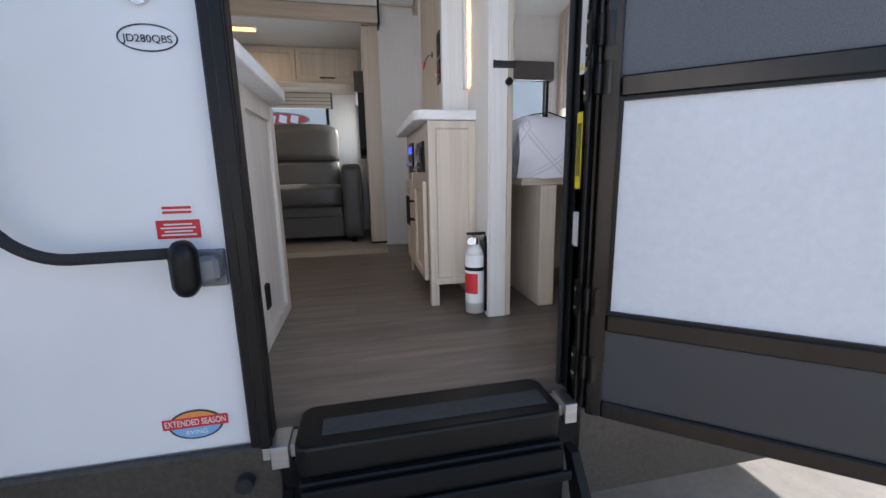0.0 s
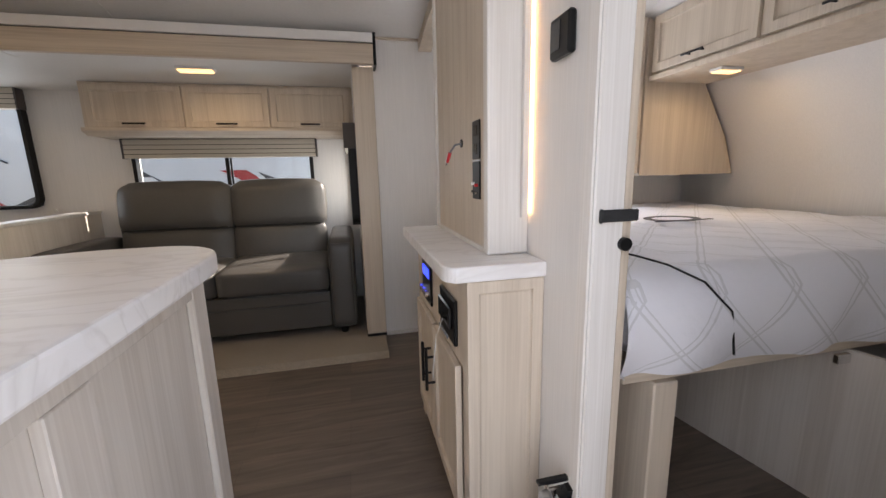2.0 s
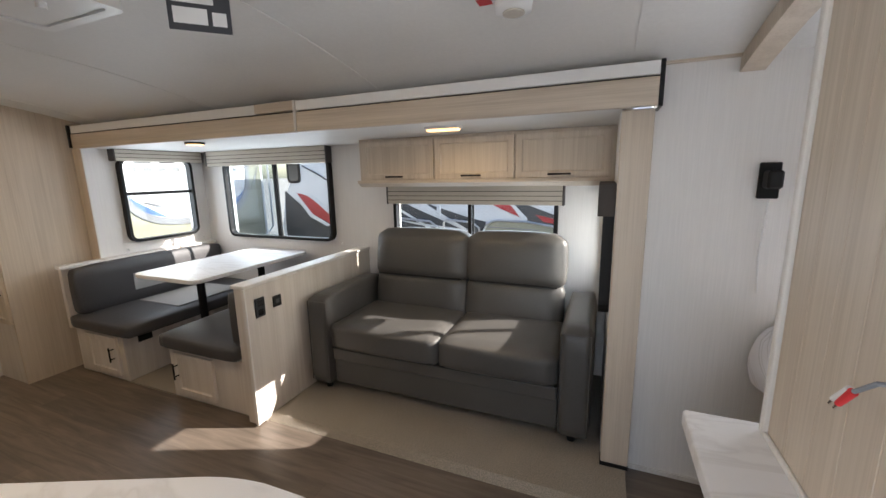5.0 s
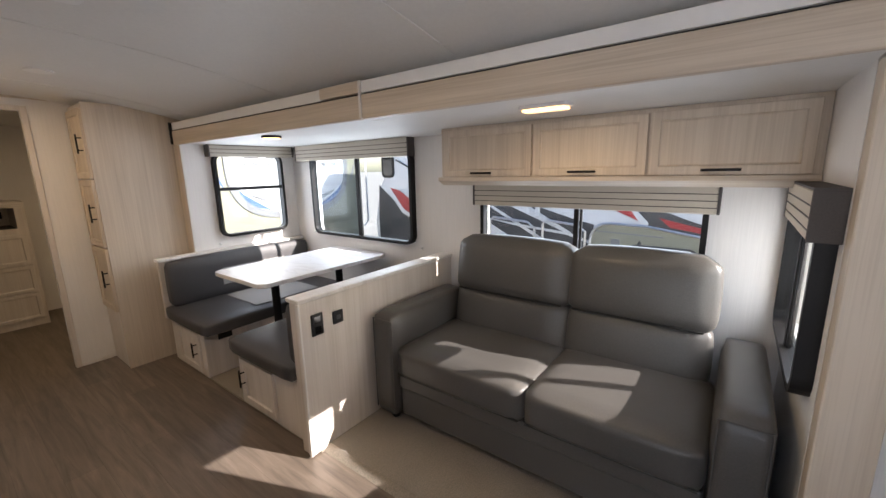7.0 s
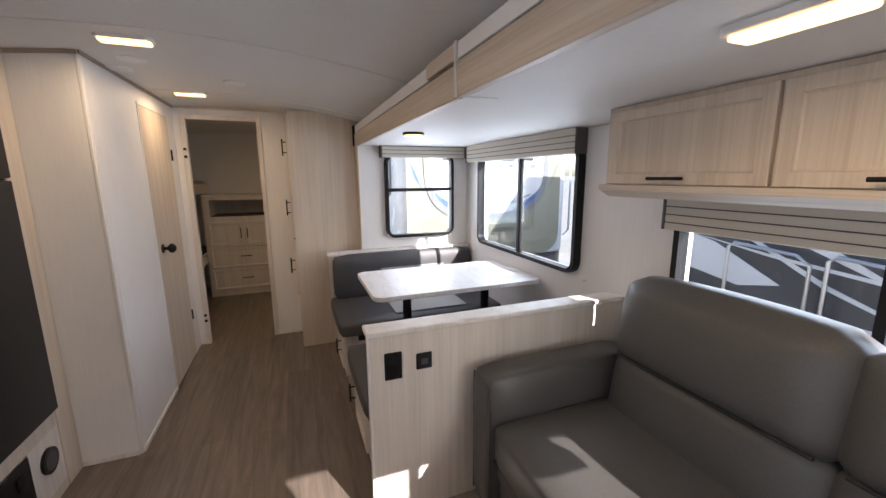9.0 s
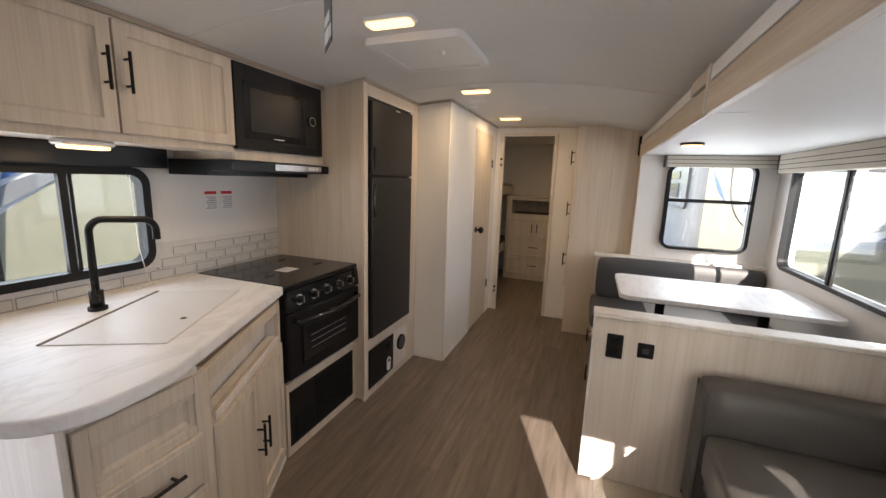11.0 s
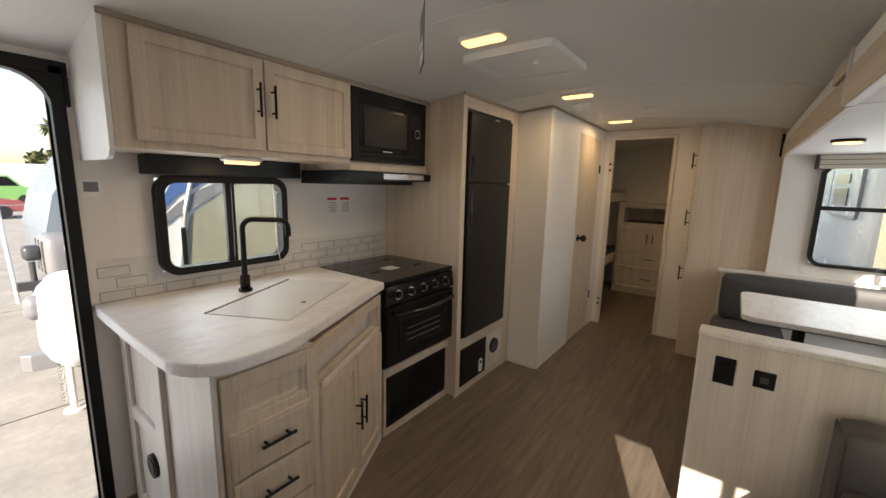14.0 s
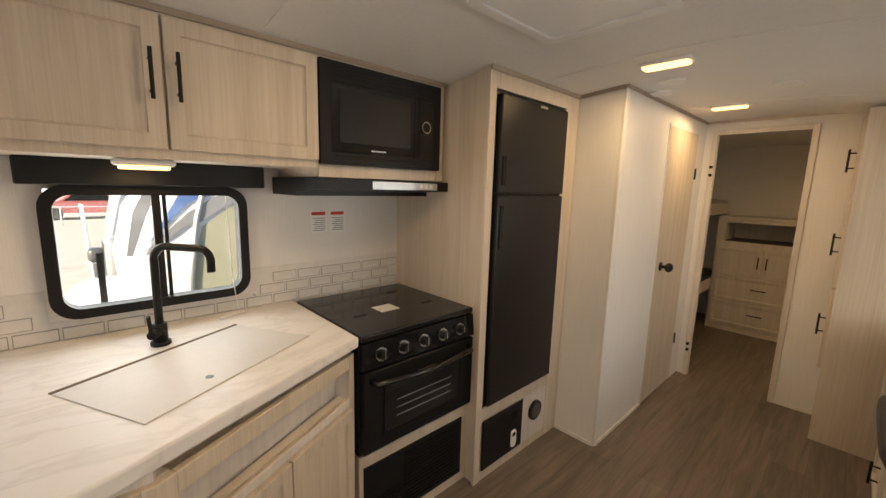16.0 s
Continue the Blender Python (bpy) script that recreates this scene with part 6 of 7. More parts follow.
part("door", moved(join(ring([(0, 0), (0.41, 0), (0.41, 0.88), (0, 0.88)], [(0.065, 0.065), (0.345, 0.065), (0.345, 0.815), (0.065, 0.815)], -0.006, 0.016, pose(0, 0, 0, 90))), wm), OAK, wd)
MIRROR = mat("mirror_glass", (0.85, 0.86, 0.86), 0.02, 1.0)
part("mirror", moved(box(0.06, 0.35, 0.0, 0.003, 0.06, 0.82), wm), MIRROR, wd, "mirror panel")
part("handle", moved(pull(0.385, 0.42, 0.15, True), wm), MATTE, wd)
bo = thing("bedroom_overhead_cabinet", (1.85, 1.2, 1.45), "pale oak overhead cabinet over the bed", "cabinet")
part("body", box(1.84, 2.00, 0.02, 1.999, 1.61, 1.90, 0.003), OAK, bo)
part("bottom", box(1.815, 2.24, 0.02, 1.999, 1.58, 1.61, 0.003), OAK, bo)
for k in range(3):
    cabinet_door(bo, at_face(1.820, 1.985 - 0.64 * k, 1.625, "-x"), 0.62, 0.30, (0.31, 0.03), False, 0.13, rail=0.06)
bl = solid("reading_light", box(1.93, 2.07, 1.62, 1.70, 1.562, 1.579, 0.004), WHITE, "small warm light under the bedroom cabinet", "lamp")
part("lens", box(1.94, 2.06, 1.63, 1.69, 1.557, 1.562), LAMP, bl)
lamp_glow(2.0, 1.66, 1.552, 0.11, 0.05, 0.6)
bx = thing("wall_reading_lamp", (0.66, 2.40, 1.40), "small black reading lamp on the bedroom wall", "lamp")
part("plate", box(0.62, 0.69, 2.415, 2.4295, 1.33, 1.47, 0.004), BLACK, bx)
part("head", box(0.63, 0.68, 2.35, 2.415, 1.37, 1.44, 0.008), MATTE, bx)
part("cord", tube([(0.655, 2.40, 1.33), (0.65, 2.415, 1.1), (0.66, 2.41, 0.95)], 0.004, 6), WHITE, bx, "thin pale cord")

# ---- outside: neighbouring trailers and yard ----


def trailer(name, x0, x1, y0, y1, nose, label, low, body, height=2.75):
    """A parked trailer body along x; nose is +1 or -1 for the end with the sloped front."""
    t = thing(name, ((x0 + x1) / 2, (y0 + y1) / 2, GROUND), label, "trailer")
    g = GROUND
    w = x1 - x0
    xs = (lambda u: x1 - u) if nose > 0 else (lambda u: x0 + u)
    ou = [(xs(0.35), g + 0.45), (xs(0.05), g + 0.85), (xs(0.0), g + 1.35), (xs(0.12), g + 1.9), (xs(0.45), g + 2.45), (xs(0.9), g + height), (xs(w), g + height), (xs(w), g + 0.45)]
    part("body", prism(ou, -y1, -y0, 0.0, pose(0, 0, 0, 90)), body, t)
    lowo = [(xs(0.7), g + 0.42), (xs(0.18), g + 0.72), (xs(0.10), g + 1.05), (xs(w), g + 1.05), (xs(w), g + 0.42)]
    part("lower_band", prism(lowo, -y1 - 0.006, -y0 + 0.006, 0.0, pose(0, 0, 0, 90)), low, t)
    for k in range(2):
        cx = (x0 + x1) / 2 - nose * (0.4 - 0.85 * k)
        for y, s in ((y0 + 0.10, -1), (y1 - 0.10, 1)):
            wh = part("wheel", rod((cx, y - 0.10, g + 0.34), (cx, y + 0.10, g + 0.34), 0.34, 28), RUBBER, t)
            part("rim", rod((cx, y + s * 0.10, g + 0.34), (cx, y + s * 0.115, g + 0.34), 0.19, 20), STEEL, wh)
    return t


def decal(parent, pts, y, material, s=1):
    part("stripe", prism(pts, -y - 0.004, -y + 0.004, 0, pose(0, 0, 0, 90)), material, parent)


def side_window(parent, x0, x1, z0, z1, y):
    m = pose((x0 + x1) / 2, y, (z0 + z1) / 2, 90)
    w = part("window", prism(rounded(x1 - x0, z1 - z0, 0.08), -0.012, 0.012, 0, m), MATTE, parent)
    part("pane", prism(rounded(x1 - x0 - 0.08, z1 - z0 - 0.08, 0.06), -0.016, 0.016, 0, m), GLOSS, w)


G = GROUND
NY = 5.7
na = trailer("travel_trailer", -5.08, 6.5, NY, NY + 2.4, -1, "white travel trailer with red and charcoal swooshes", GELCOAT, GELCOAT, 2.95)
# charcoal field with white slashes, low towards the front
decal(na, [(-4.98, G + 0.62), (-5.0, G + 1.42), (-4.96, G + 1.98), (-4.45, G + 1.60), (-4.05, G + 1.50), (-3.3, G + 1.86), (-2.6, G + 1.98), (-2.23, G + 1.76), (-1.68, G + 1.60), (-1.43, G + 1.545), (-1.47, G + 1.2), (-1.50, G + 0.55)], NY, DARKP)
decal(na, [(-4.70, G + 1.94), (-4.50, G + 1.90), (-4.22, G + 1.73), (-3.85, G + 1.44), (-4.05, G + 1.44), (-4.41, G + 1.60)], NY - 0.010, REDP)
decal(na, [(-4.78, G + 1.93), (-4.70, G + 1.93), (-4.40, G + 1.59), (-4.05, G + 1.42), (-4.12, G + 1.40), (-4.46, G + 1.55)], NY - 0.012, GELCOAT)
decal(na, [(-4.48, G + 1.92), (-4.42, G + 1.93), (-3.80, G + 1.46), (-3.86, G + 1.44)], NY - 0.012, GELCOAT)
decal(na, [(-2.95, G + 1.77), (-2.88, G + 1.77), (-2.02, G + 1.315), (-1.68, G + 1.19), (-1.70, G + 1.165), (-2.05, G + 1.285)], NY - 0.012, GELCOAT)
decal(na, [(-2.75, G + 1.86), (-2.42, G + 1.86), (-2.28, G + 1.75), (-1.69, G + 1.43), (-1.77, G + 1.43), (-2.58, G + 1.75)], NY - 0.012, GELCOAT)
decal(na, [(-3.2, G + 1.60), (-2.45, G + 1.50), (-1.72, G + 1.43), (-1.44, G + 1.34), (-1.44, G + 1.305), (-1.74, G + 1.40), (-2.46, G + 1.475)], NY - 0.014, GELCOAT)
decal(na, [(-3.3, G + 1.62), (-2.95, G + 1.54), (-2.36, G + 1.24), (-2.7, G + 1.16), (-3.6, G + 1.30)], NY - 0.012, GELCOAT)
# red arrow and second charcoal wing over the storage bay
decal(na, [(-1.62, G + 1.93), (-1.30, G + 1.93), (-1.04, G + 1.76), (-0.93, G + 1.605), (-1.27, G + 1.75)], NY - 0.012, REDP)
decal(na, [(-1.22, G + 1.93), (-0.80, G + 1.76), (-0.42, G + 1.625), (0.6, G + 1.42), (0.6, G + 1.22), (-0.41, G + 1.49), (-0.86, G + 1.56)], NY - 0.008, DARKP)
decal(na, [(-1.30, G + 1.95), (-1.20, G + 1.95), (-1.00, G + 1.75), (-0.855, G + 1.60), (-0.87, G + 1.56), (-0.92, G + 1.565), (-1.05, G + 1.74)], NY - 0.014, GELCOAT)
decal(na, [(-0.76, G + 1.66), (-0.42, G + 1.585), (0.45, G + 1.38), (0.3, G + 1.36), (-0.42, G + 1.53), (-0.65, G + 1.565)], NY - 0.012, REDP)
arch = [(-1.47, G + 0.5), (-1.46, G + 1.25)] + [(-1.25 + 0.21 * math.cos(radians(a)), G + 1.37 + 0.20 * math.sin(radians(a))) for a in range(180, 89, -15)] + [(-0.86, G + 1.56), (-0.41, G + 1.49), (1.2, G + 1.18), (1.2, G + 0.5)]
part("storage_bay", prism(arch, -NY - 0.02, -NY + 0.022, 0, pose(0, 0, 0, 90)), CREAM, na, "cream moulded storage bay")
part("bay_edging", tube([(x, NY - 0.028, z) for x, z in arch[:-1]], 0.016, 6), STEEL, na, "grey rounded bay edging")
decal(na, [(-1.40, G + 1.485), (-0.70, G + 1.46), (-0.70, G + 1.448), (-1.40, G + 1.47)], NY - 0.022, GREYP)
part("service_port", prism(rounded(0.10, 0.14, 0.02), -0.012, 0.035, 0, pose(-1.18, NY, G + 1.33, 90)), GREYP, na, "grey square service port")
part("plain_mark", prism([(-0.025, -0.01), (0.0, -0.03), (0.02, 0.0), (0.0, 0.035)], 0.0, 0.027, 0, pose(-0.93, NY, G + 1.37, 90)), DARKP, na)
part("storage_hatch", prism(rounded(0.62, 0.36, 0.07), -0.012, 0.030, 0, pose(-0.71, NY, G + 1.155, 90)), GELCOAT, na, "white storage hatch")
part("hatch_edge", ring(rounded(0.66, 0.40, 0.08), rounded(0.62, 0.36, 0.07), -0.010, 0.034, pose(-0.71, NY, G + 1.155, 90)), DARKP, na)
part("seam", box(-0.365, -0.35, NY - 0.028, NY - 0.01, G + 0.55, G + 1.47), GREYP, na)
# plain oval emblem high on the flank
emb = part("emblem", prism(ellipse(1.05, 0.17), 0, 0.018, 0, pose(-1.22, NY, G + 2.20, 90)), REDP, na, "red oval emblem with grey rim")
part("emblem_rim", ring(ellipse(1.11, 0.21), ellipse(1.05, 0.17), 0, 0.020, pose(-1.22, NY, G + 2.20, 90)), GREYP, emb)
for k in range(5):
    part("bar", moved(box(-0.055, 0.055, -0.021, -0.018, -0.055, 0.055), pose(-1.55 + 0.165 * k, NY, G + 2.20, 0, 12, 0)), GELCOAT, emb)
side_window(na, -4.88, -4.60, G + 2.10, G + 2.48, NY)
side_window(na, 2.4, 3.4, G + 1.6, G + 2.2, NY)
part("awning_arm", tube([(-4.53, NY - 0.03, G + 2.38), (-4.23, NY - 0.03, G + 2.24), (-3.9, NY - 0.03, G + 2.06)], 0.012, 6), DARKP, na)
part("marker_lamp", box(-2.16, -2.10, NY - 0.03, NY + 0.01, G + 1.60, G + 1.76, 0.01), GELCOAT, na)
for x0, x1 in ((-2.77, -2.13), (-2.02, -1.50)):
    part("grab_rail", tube([(x0, NY - 0.02, G + 0.75), (x0, NY - 0.10, G + 0.80), (x0, NY - 0.10, G + 1.53), (x0 + 0.05, NY - 0.10, G + 1.575), (x1 - 0.10, NY - 0.10, G + 1.54), (x1, NY - 0.10, G + 1.47), (x1, NY - 0.10, G + 0.80), (x1, NY - 0.02, G + 0.75)], 0.015, 8), STEEL, na)

# cream trailer parked nose-on behind the dinette
FXN, FYN = -5.60, 4.52
nb = thing("travel_trailer", (-9.0, 4.6, G), "cream travel trailer with a white and blue front panel", "trailer")
plan = [(-8.9 + x, 4.62 + y) for x, y in rounded(6.6, 2.86, 0.34)]
part("body", prism(plan, G + 0.95, G + 3.15, 0.05), GELCOAT, nb)
part("skirt", prism([(-8.9 + x, 4.62 + y) for x, y in rounded(6.56, 2.82, 0.32)], G + 0.55, G + 0.95), DARKP, nb, "dark lower skirt")
for k in range(2):
    for y in (3.36, 5.88):
        wh = part("wheel", rod((-9.3 - 0.9 * k, y - 0.1, G + 0.36), (-9.3 - 0.9 * k, y + 0.1, G + 0.36), 0.36, 24), RUBBER, nb)
        part("rim", rod((-9.3 - 0.9 * k, y - 0.11, G + 0.36), (-9.3 - 0.9 * k, y + 0.11, G + 0.36), 0.20, 18), STEEL, wh)
for y in (3.75, 5.45):
    part("landing_leg", box(-6.35, -6.25, y - 0.05, y + 0.05, G, G + 0.56, 0.008), DARKP, nb)


def on_front(pts, z0, z1):
    """Outline (along y, height over the ground) laid on the nose."""
    return prism(pts, z0, z1, 0, pose(FXN, FYN, G, 90, 0, 90))


def squarish(w, h, n=48, e=3.0):
    return [(math.copysign(abs(math.cos(2 * math.pi * k / n)) ** (2 / e), math.cos(2 * math.pi * k / n)) * w, 2.45 + math.copysign(abs(math.sin(2 * math.pi * k / n)) ** (2 / e), math.sin(2 * math.pi * k / n)) * h) for k in range(n)]


part("nose_panel", on_front([(x * 1.0, z + 2.05) for x, z in rounded(2.55, 2.16, 0.3)], 0.001, 0.012), CREAM, nb, "cream nose panel")
part("nose_band", ring(squarish(1.03, 0.89), squarish(0.95, 0.80), 0.0125, 0.03, pose(FXN, FYN, G, 90, 0, 90)), GREYP, nb, "grey rounded band")
part("front_cap", on_front([(x, min(z, 3.1)) for x, z in squarish(0.95, 0.80)], 0.0125, 0.020), GELCOAT, nb, "white rounded front panel")
for s_ in (-1, 1):
    part("blue_stripe", on_front([(s_ * u, v) for u, v in ((0.88, 2.02), (0.80, 1.93), (0.40, 1.675), (0.66, 1.74), (0.83, 1.86))][::s_], 0.0205, 0.024), BLUEP, nb)
    part("side_swoosh", on_front([(s_ * u, v) for u, v in ((1.24, 2.44), (1.16, 2.18), (1.03, 1.98), (1.14, 2.25))][::s_], 0.0125, 0.017), BLUEP if s_ < 0 else GREYP, nb)
for k in range(3):
    part("curved_line", tube([(FXN + 0.022, FYN + 0.72 * u, G + 1.80 - 0.035 * k + (0.12 + 0.03 * k) * u * u) for u in (-1, -0.7, -0.4, -0.1, 0.1, 0.4, 0.7, 1)], 0.007, 5), GREYP, nb)
for k in range(9):
    part("plain_mark", box(FXN + 0.02, FXN + 0.026, FYN - 0.83 + 0.19 * k, FYN - 0.73 + 0.19 * k, G + 2.31, G + 2.37), GREYP, nb)
for k in range(5):
    part("plain_mark", box(FXN + 0.02, FXN + 0.026, FYN - 0.75 + 0.32 * k, FYN - 0.53 + 0.32 * k, G + 2.42, G + 2.62), DARKP, nb)
dr = part("side_door", prism(rounded(1.7, 0.72, 0.12), 0.0, 0.03, 0, pose(-7.1, 3.19, G + 2.28, 90)), GELCOAT, nb, "white side door with dark window")
part("door_edge", ring(rounded(1.76, 0.78, 0.14), rounded(1.7, 0.72, 0.12), 0.0, 0.034, pose(-7.1, 3.19, G + 2.28, 90)), GREYP, dr)
part("pane", prism(rounded(0.85, 0.22, 0.05), 0.03, 0.04, 0, pose(-7.2, 3.19, G + 2.15, 90)), GLOSS, dr)
part("pane", prism(rounded(0.85, 0.12, 0.05), 0.03, 0.04, 0, pose(-7.2, 3.19, G + 2.38, 90)), GLOSS, dr)
part("ladder_rail", tube([(-5.75, 6.02, G + 1.2), (-5.72, 6.10, G + 1.3), (-5.72, 6.10, G + 2.5)], 0.018, 6), STEEL, nb)

# trailer across the entry side, its flank behind the kitchen window
NS = -1.85
nc = trailer("travel_trailer", -10.0, -0.83, NS - 2.4, NS, 1, "white travel trailer with blue swoosh and wrapped drawbar", GELCOAT, GELCOAT, 2.85)
decal(nc, [(-1.22, G + 0.5), (-1.20, G + 1.45), (-1.30, G + 1.85), (-1.63, G + 2.10), (-2.2, G + 2.45), (-9.9, G + 2.6), (-9.9, G + 0.5)], NS, CREAM)
decal(nc, [(-0.94, G + 1.735), (-1.075, G + 1.97), (-1.20, G + 2.19), (-1.42, G + 2.5), (-2.2, G + 2.5), (-1.49, G + 2.19), (-1.36, G + 2.105), (-1.21, G + 2.04), (-1.08, G + 1.90)], NS + 0.008, BLUEP)
decal(nc, [(-0.90, G + 1.665), (-1.10, G + 1.865), (-1.21, G + 1.97), (-1.40, G + 2.09), (-1.56, G + 2.16), (-2.3, G + 2.5), (-2.6, G + 2.5), (-1.63, G + 2.11), (-1.29, G + 1.89), (-1.19, G + 1.86), (-1.095, G + 1.785)], NS + 0.010, GREYP)
part("corner_trim", tube([(-1.19, NS + 0.012, G + 0.5), (-1.20, NS + 0.012, G + 1.40), (-1.26, NS + 0.012, G + 1.9), (-1.36, NS + 0.012, G + 2.3), (-1.5, NS + 0.012, G + 2.7)], 0.020, 8), STEEL, nc, "grey corner moulding")
decal(nc, [(-0.86, G + 1.98), (-1.02, G + 2.3), (-1.10, G + 2.3), (-0.94, G + 1.95), (-0.84, G + 1.65), (-0.80, G + 1.65)], NS + 0.006, GREYP)
hitch = part("drawbar", prism([(-0.95, -3.60), (-0.46, -2.98), (-0.46, -2.82), (-0.95, -2.25), (-0.95, -2.40), (-0.54, -2.90), (-0.95, -3.45)], G + 0.42, G + 0.53, 0.004), DARKP, nc, "dark steel drawbar")
part("coupler", prism([(-0.48, -2.99), (-0.30, -2.95), (-0.24, -2.90), (-0.30, -2.85), (-0.48, -2.82)], G + 0.42, G + 0.58, 0.012), GREYP, hitch)
part("jack", join(rod((-0.52, -2.72, G + 0.02), (-0.52, -2.72, G + 0.45), 0.028, 14), rod((-0.52, -2.72, G), (-0.52, -2.72, G + 0.02), 0.08, 16)), JAMB, hitch)
part("chain", join(*[tube([(-0.46 + 0.018 * math.cos(a), -2.74 + 0.016 * math.sin(k * 1.57), G + 0.44 - 0.032 * k + 0.022 * math.sin(a)) for a in (0, 1.05, 2.1, 3.14, 4.2, 5.25, 6.28)], 0.006, 5) for k in range(11)]), STEEL, hitch)
part("bottle_cover", pillow(-1.05, -0.40, -3.22, -2.58, G + 0.42, G + 1.26, 0.20, 0.03, 9), GELCOAT, nc, "gas bottles wrapped in white sheeting")
part("cover_tie", tube([(-0.70, -2.90, G + 1.27), (-0.62, -2.80, G + 1.29), (-0.58, -2.78, G + 1.26)], 0.012, 6), GELCOAT, nc)
part("jack_head", pillow(-0.46, -0.31, -2.98, -2.84, G + 0.90, G + 1.10, 0.05, 0.015, 5), GREYP, nc, "grey jack head")

nd = trailer("travel_trailer", -11.0, -0.92, -8.0, -5.9, 1, "silver-grey rounded trailer with covered gas bottles farther off", CREAM, GREYL, 3.1)
part("gas_cover", pillow(-1.16, -0.80, -5.95, -5.25, G + 0.78, G + 1.36, 0.08, 0.02, 6), GREYP, nd, "grey gas bottle cover")
for k in range(3):
    part("cover_rib", box(-0.80, -0.785, -5.85 + 0.22 * k, -5.78 + 0.22 * k, G + 0.85, G + 1.30, 0.006), DARKP, nd)
bar = part("drawbar", box(-1.3, -0.52, -5.62, -5.50, G + 0.62, G + 0.74, 0.01), DARKP, nd)
part("jack", join(rod((-0.70, -5.6, G), (-0.70, -5.6, G + 1.0), 0.035, 12), pillow(-0.80, -0.62, -5.70, -5.50, G + 1.03, G + 1.22, 0.04, 0.01, 4)), DARKP, bar)
for k in range(4):
    part("plain_mark", box(-1.75 + 0.15 * k, -1.65 + 0.15 * k, -5.905, -5.890, G + 2.05, G + 2.17), GREYP, nd)
solid("yard_post", rod((-0.70, -7.6, G), (-0.62, -7.6, G + 1.75), 0.03, 10), GELCOAT, "slim white leaning post in the yard", "post")


def parked_car(x, y, rz, paint, label, tall=1.0):
    """A small parked saloon."""
    c = thing("parked_car", (x, y, G), label, "car")
    m = pose(x, y, G, 0, 0, rz) @ Matrix.Diagonal((1, 1, tall, 1))
    side = [(-2.1, 0.35), (-2.15, 0.75), (-1.9, 0.92), (-1.3, 0.98), (-0.75, 1.40), (0.55, 1.42), (1.15, 0.98), (2.0, 0.85), (2.15, 0.6), (2.1, 0.35)]
    part("body", prism(side, -0.85, 0.85, 0.03, m @ pose(0, 0, 0, 90)), paint, c)
    part("windows", prism([(-1.15, 0.99), (-0.70, 1.34), (0.50, 1.36), (0.98, 0.99)], -0.86, 0.86, 0, m @ pose(0, 0, 0, 90)), GLOSS, c)
    for sx in (-1.3, 1.3):
        for sy in (-0.8, 0.8):
            part("wheel", moved(rod((sx, sy - 0.08, 0.32), (sx, sy + 0.08, 0.32), 0.32, 18), m), RUBBER, c)
    return c


for x, y, r, p, lb, tall in ((-0.9, -27.0, 8, 0, "red car parked across the yard", 1.0), (-2.4, -33.0, 5, 1, "bright green van parked in a row", 1.5), (-7.2, -33.0, 5, 2, "white van parked in the row", 1.5), (2.5, -33.0, 5, 3, "dark grey saloon car parked in the row", 1.0), (7.5, -33.0, 5, 2, "white saloon car parked in the row", 1.0), (-12.0, -33.0, 5, 3, "dark grey parked car in the far row", 1.0)):
    parked_car(x, y, r, CARS[p], lb, tall)
for k in range(6):
    x = -24 + 9 * k
    trailer("travel_trailer", x, x + 7.4, -40.0, -37.6, 1, "white trailer in the far row", GELCOAT, GELCOAT, 2.9)
fn = thing("yard_fence", (0, -23, G), "low pipe fence across the yard", "fence")
for k in range(16):
    part("post", rod((-24 + 3 * k, -23, G), (-24 + 3 * k, -23, G + 0.9), 0.03, 8), STEEL, fn)
part("rail", rod((-24, -23, G + 0.85), (21, -23, G + 0.85), 0.025, 8), STEEL, fn)


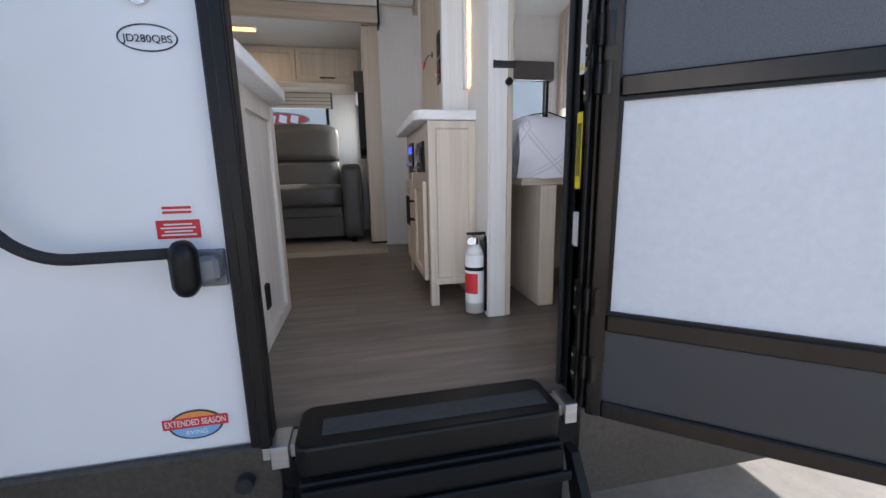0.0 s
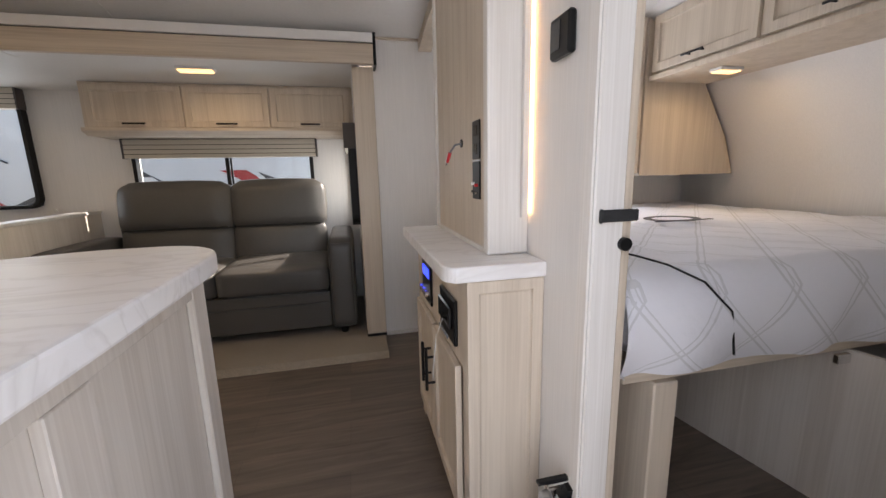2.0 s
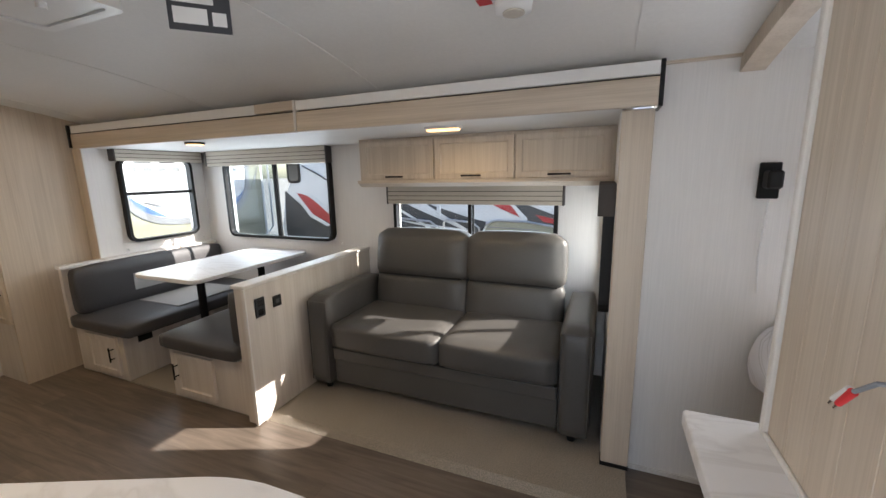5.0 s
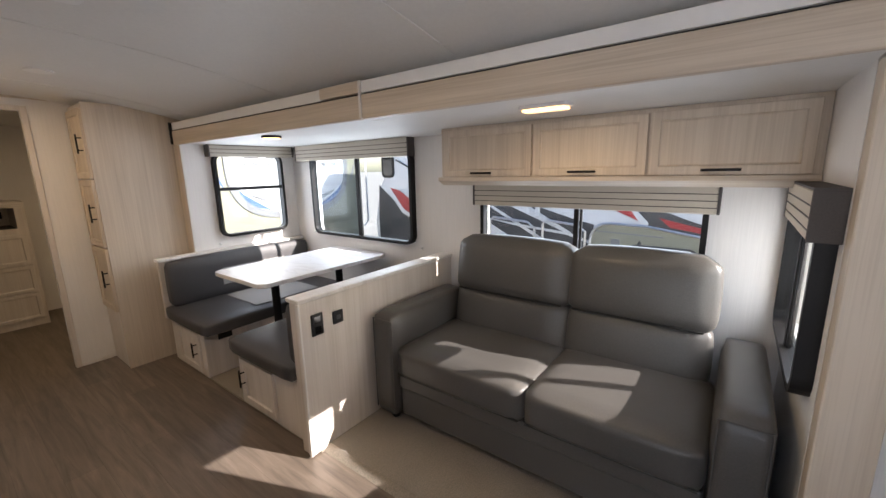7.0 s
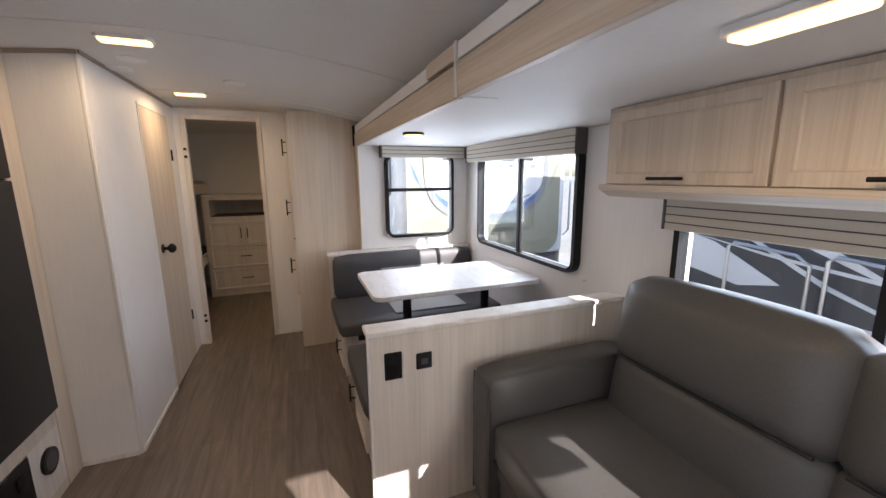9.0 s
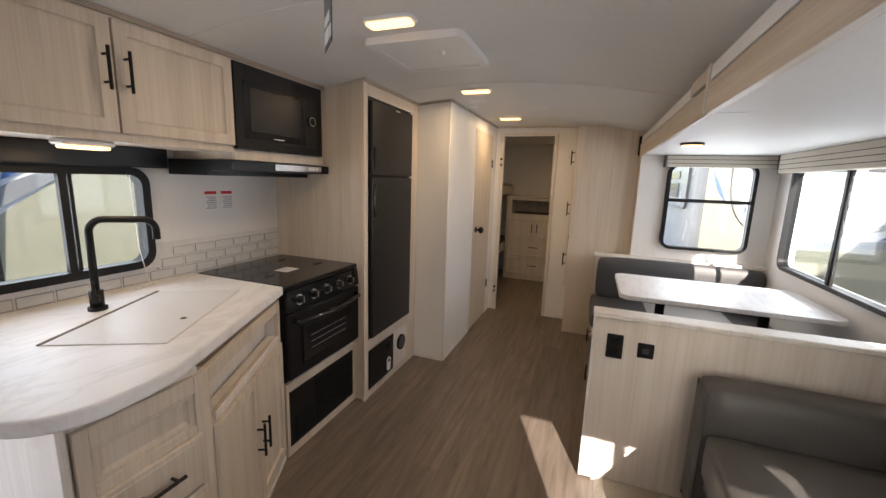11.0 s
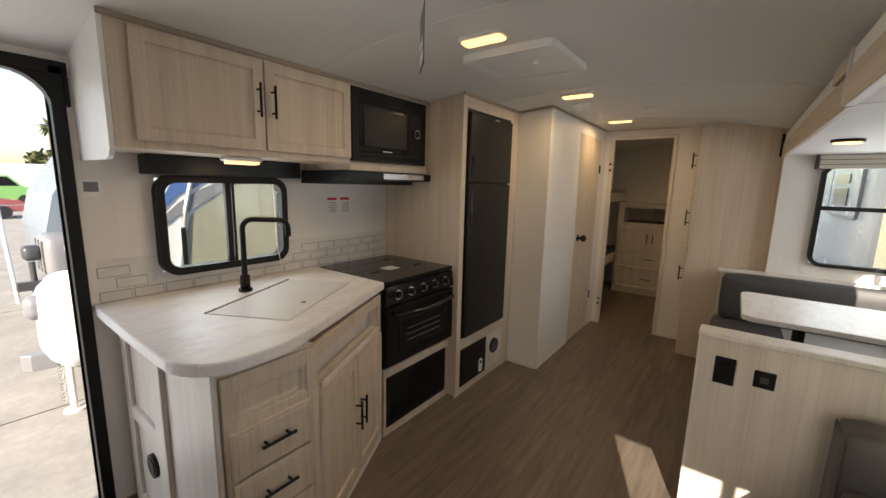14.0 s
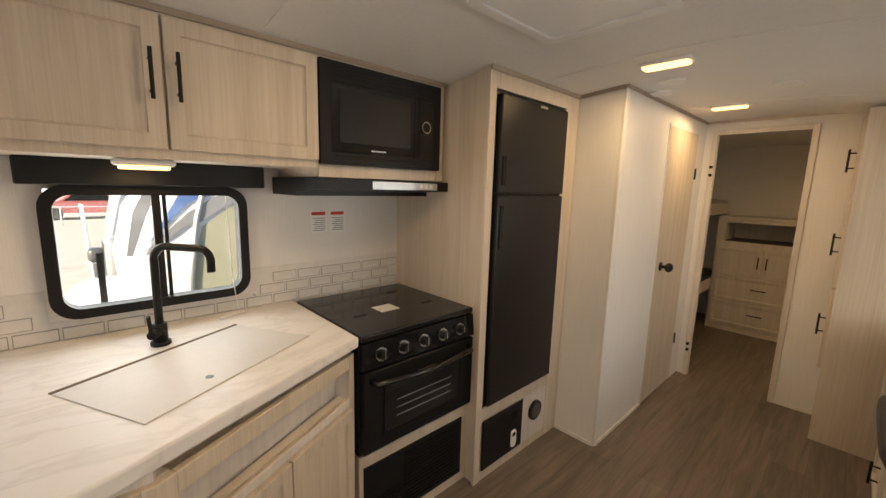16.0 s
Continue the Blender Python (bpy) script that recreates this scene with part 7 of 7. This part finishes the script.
def palm(x, y, h):
    """A fan palm: tapered trunk and a crown of single drooping fronds."""
    p = thing("palm_tree", (x, y, G), "tall palm tree with drooping fronds", "tree")
    part("trunk", rod((x, y, G), (x, y, G + h), 0.25, 10, 0.15), BARK, p)
    bm = bmesh.new()
    rnd = random.Random(int(x * 7 + y))
    for k in range(46):
        a, el, ln = rnd.uniform(0, 6.28), rnd.uniform(-0.9, 1.2), rnd.uniform(1.2, 2.1)
        d = Vector((math.cos(a) * math.cos(el), math.sin(a) * math.cos(el), math.sin(el)))
        s = d.cross(Vector((0, 0, 1))).normalized()
        b = Vector((x, y, G + h))
        q = [b + d * ln * f + Vector((0, 0, -0.5 * f * f)) for f in (0.0, 0.45, 0.8, 1.0)]
        wd_ = (0.05, 0.28, 0.22, 0.02)
        vs = [(bm.verts.new(c - s * w), bm.verts.new(c + s * w)) for c, w in zip(q, wd_)]
        for (i0, i1), (j0, j1) in zip(vs, vs[1:]):
            bm.faces.new((i0, i1, j1, j0))
    part("crown", bm, LEAF, p)
    return p


for x, y, h in ((-30, -85, 9), (-22, -92, 8), (-14, -88, 10), (-6, -95, 9), (3, -90, 8.5), (12, -94, 10)):
    palm(x, y, h)


def tree(x, y, h, seed):
    """A broad tree of many small leaf clumps."""
    t = thing("yard_tree", (x, y, G), "bushy green tree beyond the yard", "tree")
    part("trunk", rod((x, y, G), (x, y, G + h * 0.6), 0.3, 8, 0.12), BARK, t)
    rnd = random.Random(seed)
    bm = bmesh.new()
    for k in range(420):
        d = Vector((rnd.gauss(0, 1), rnd.gauss(0, 1), rnd.gauss(0, 0.7))).normalized() * rnd.uniform(0.4, 1.0) * h * 0.42
        c = Vector((x, y, G + h * 0.65)) + d
        u = Vector((rnd.gauss(0, 1), rnd.gauss(0, 1), rnd.gauss(0, 1))).normalized() * rnd.uniform(0.2, 0.5)
        w = u.orthogonal().normalized() * rnd.uniform(0.2, 0.5)
        bm.faces.new([bm.verts.new(c + q) for q in (u, w, -u, -w)])
    part("crown", bm, LEAF, t)


for k in range(9):
    tree(-44 + 11 * k, -72 - 3 * (k % 3), 3.2 + 0.7 * (k % 4), k)
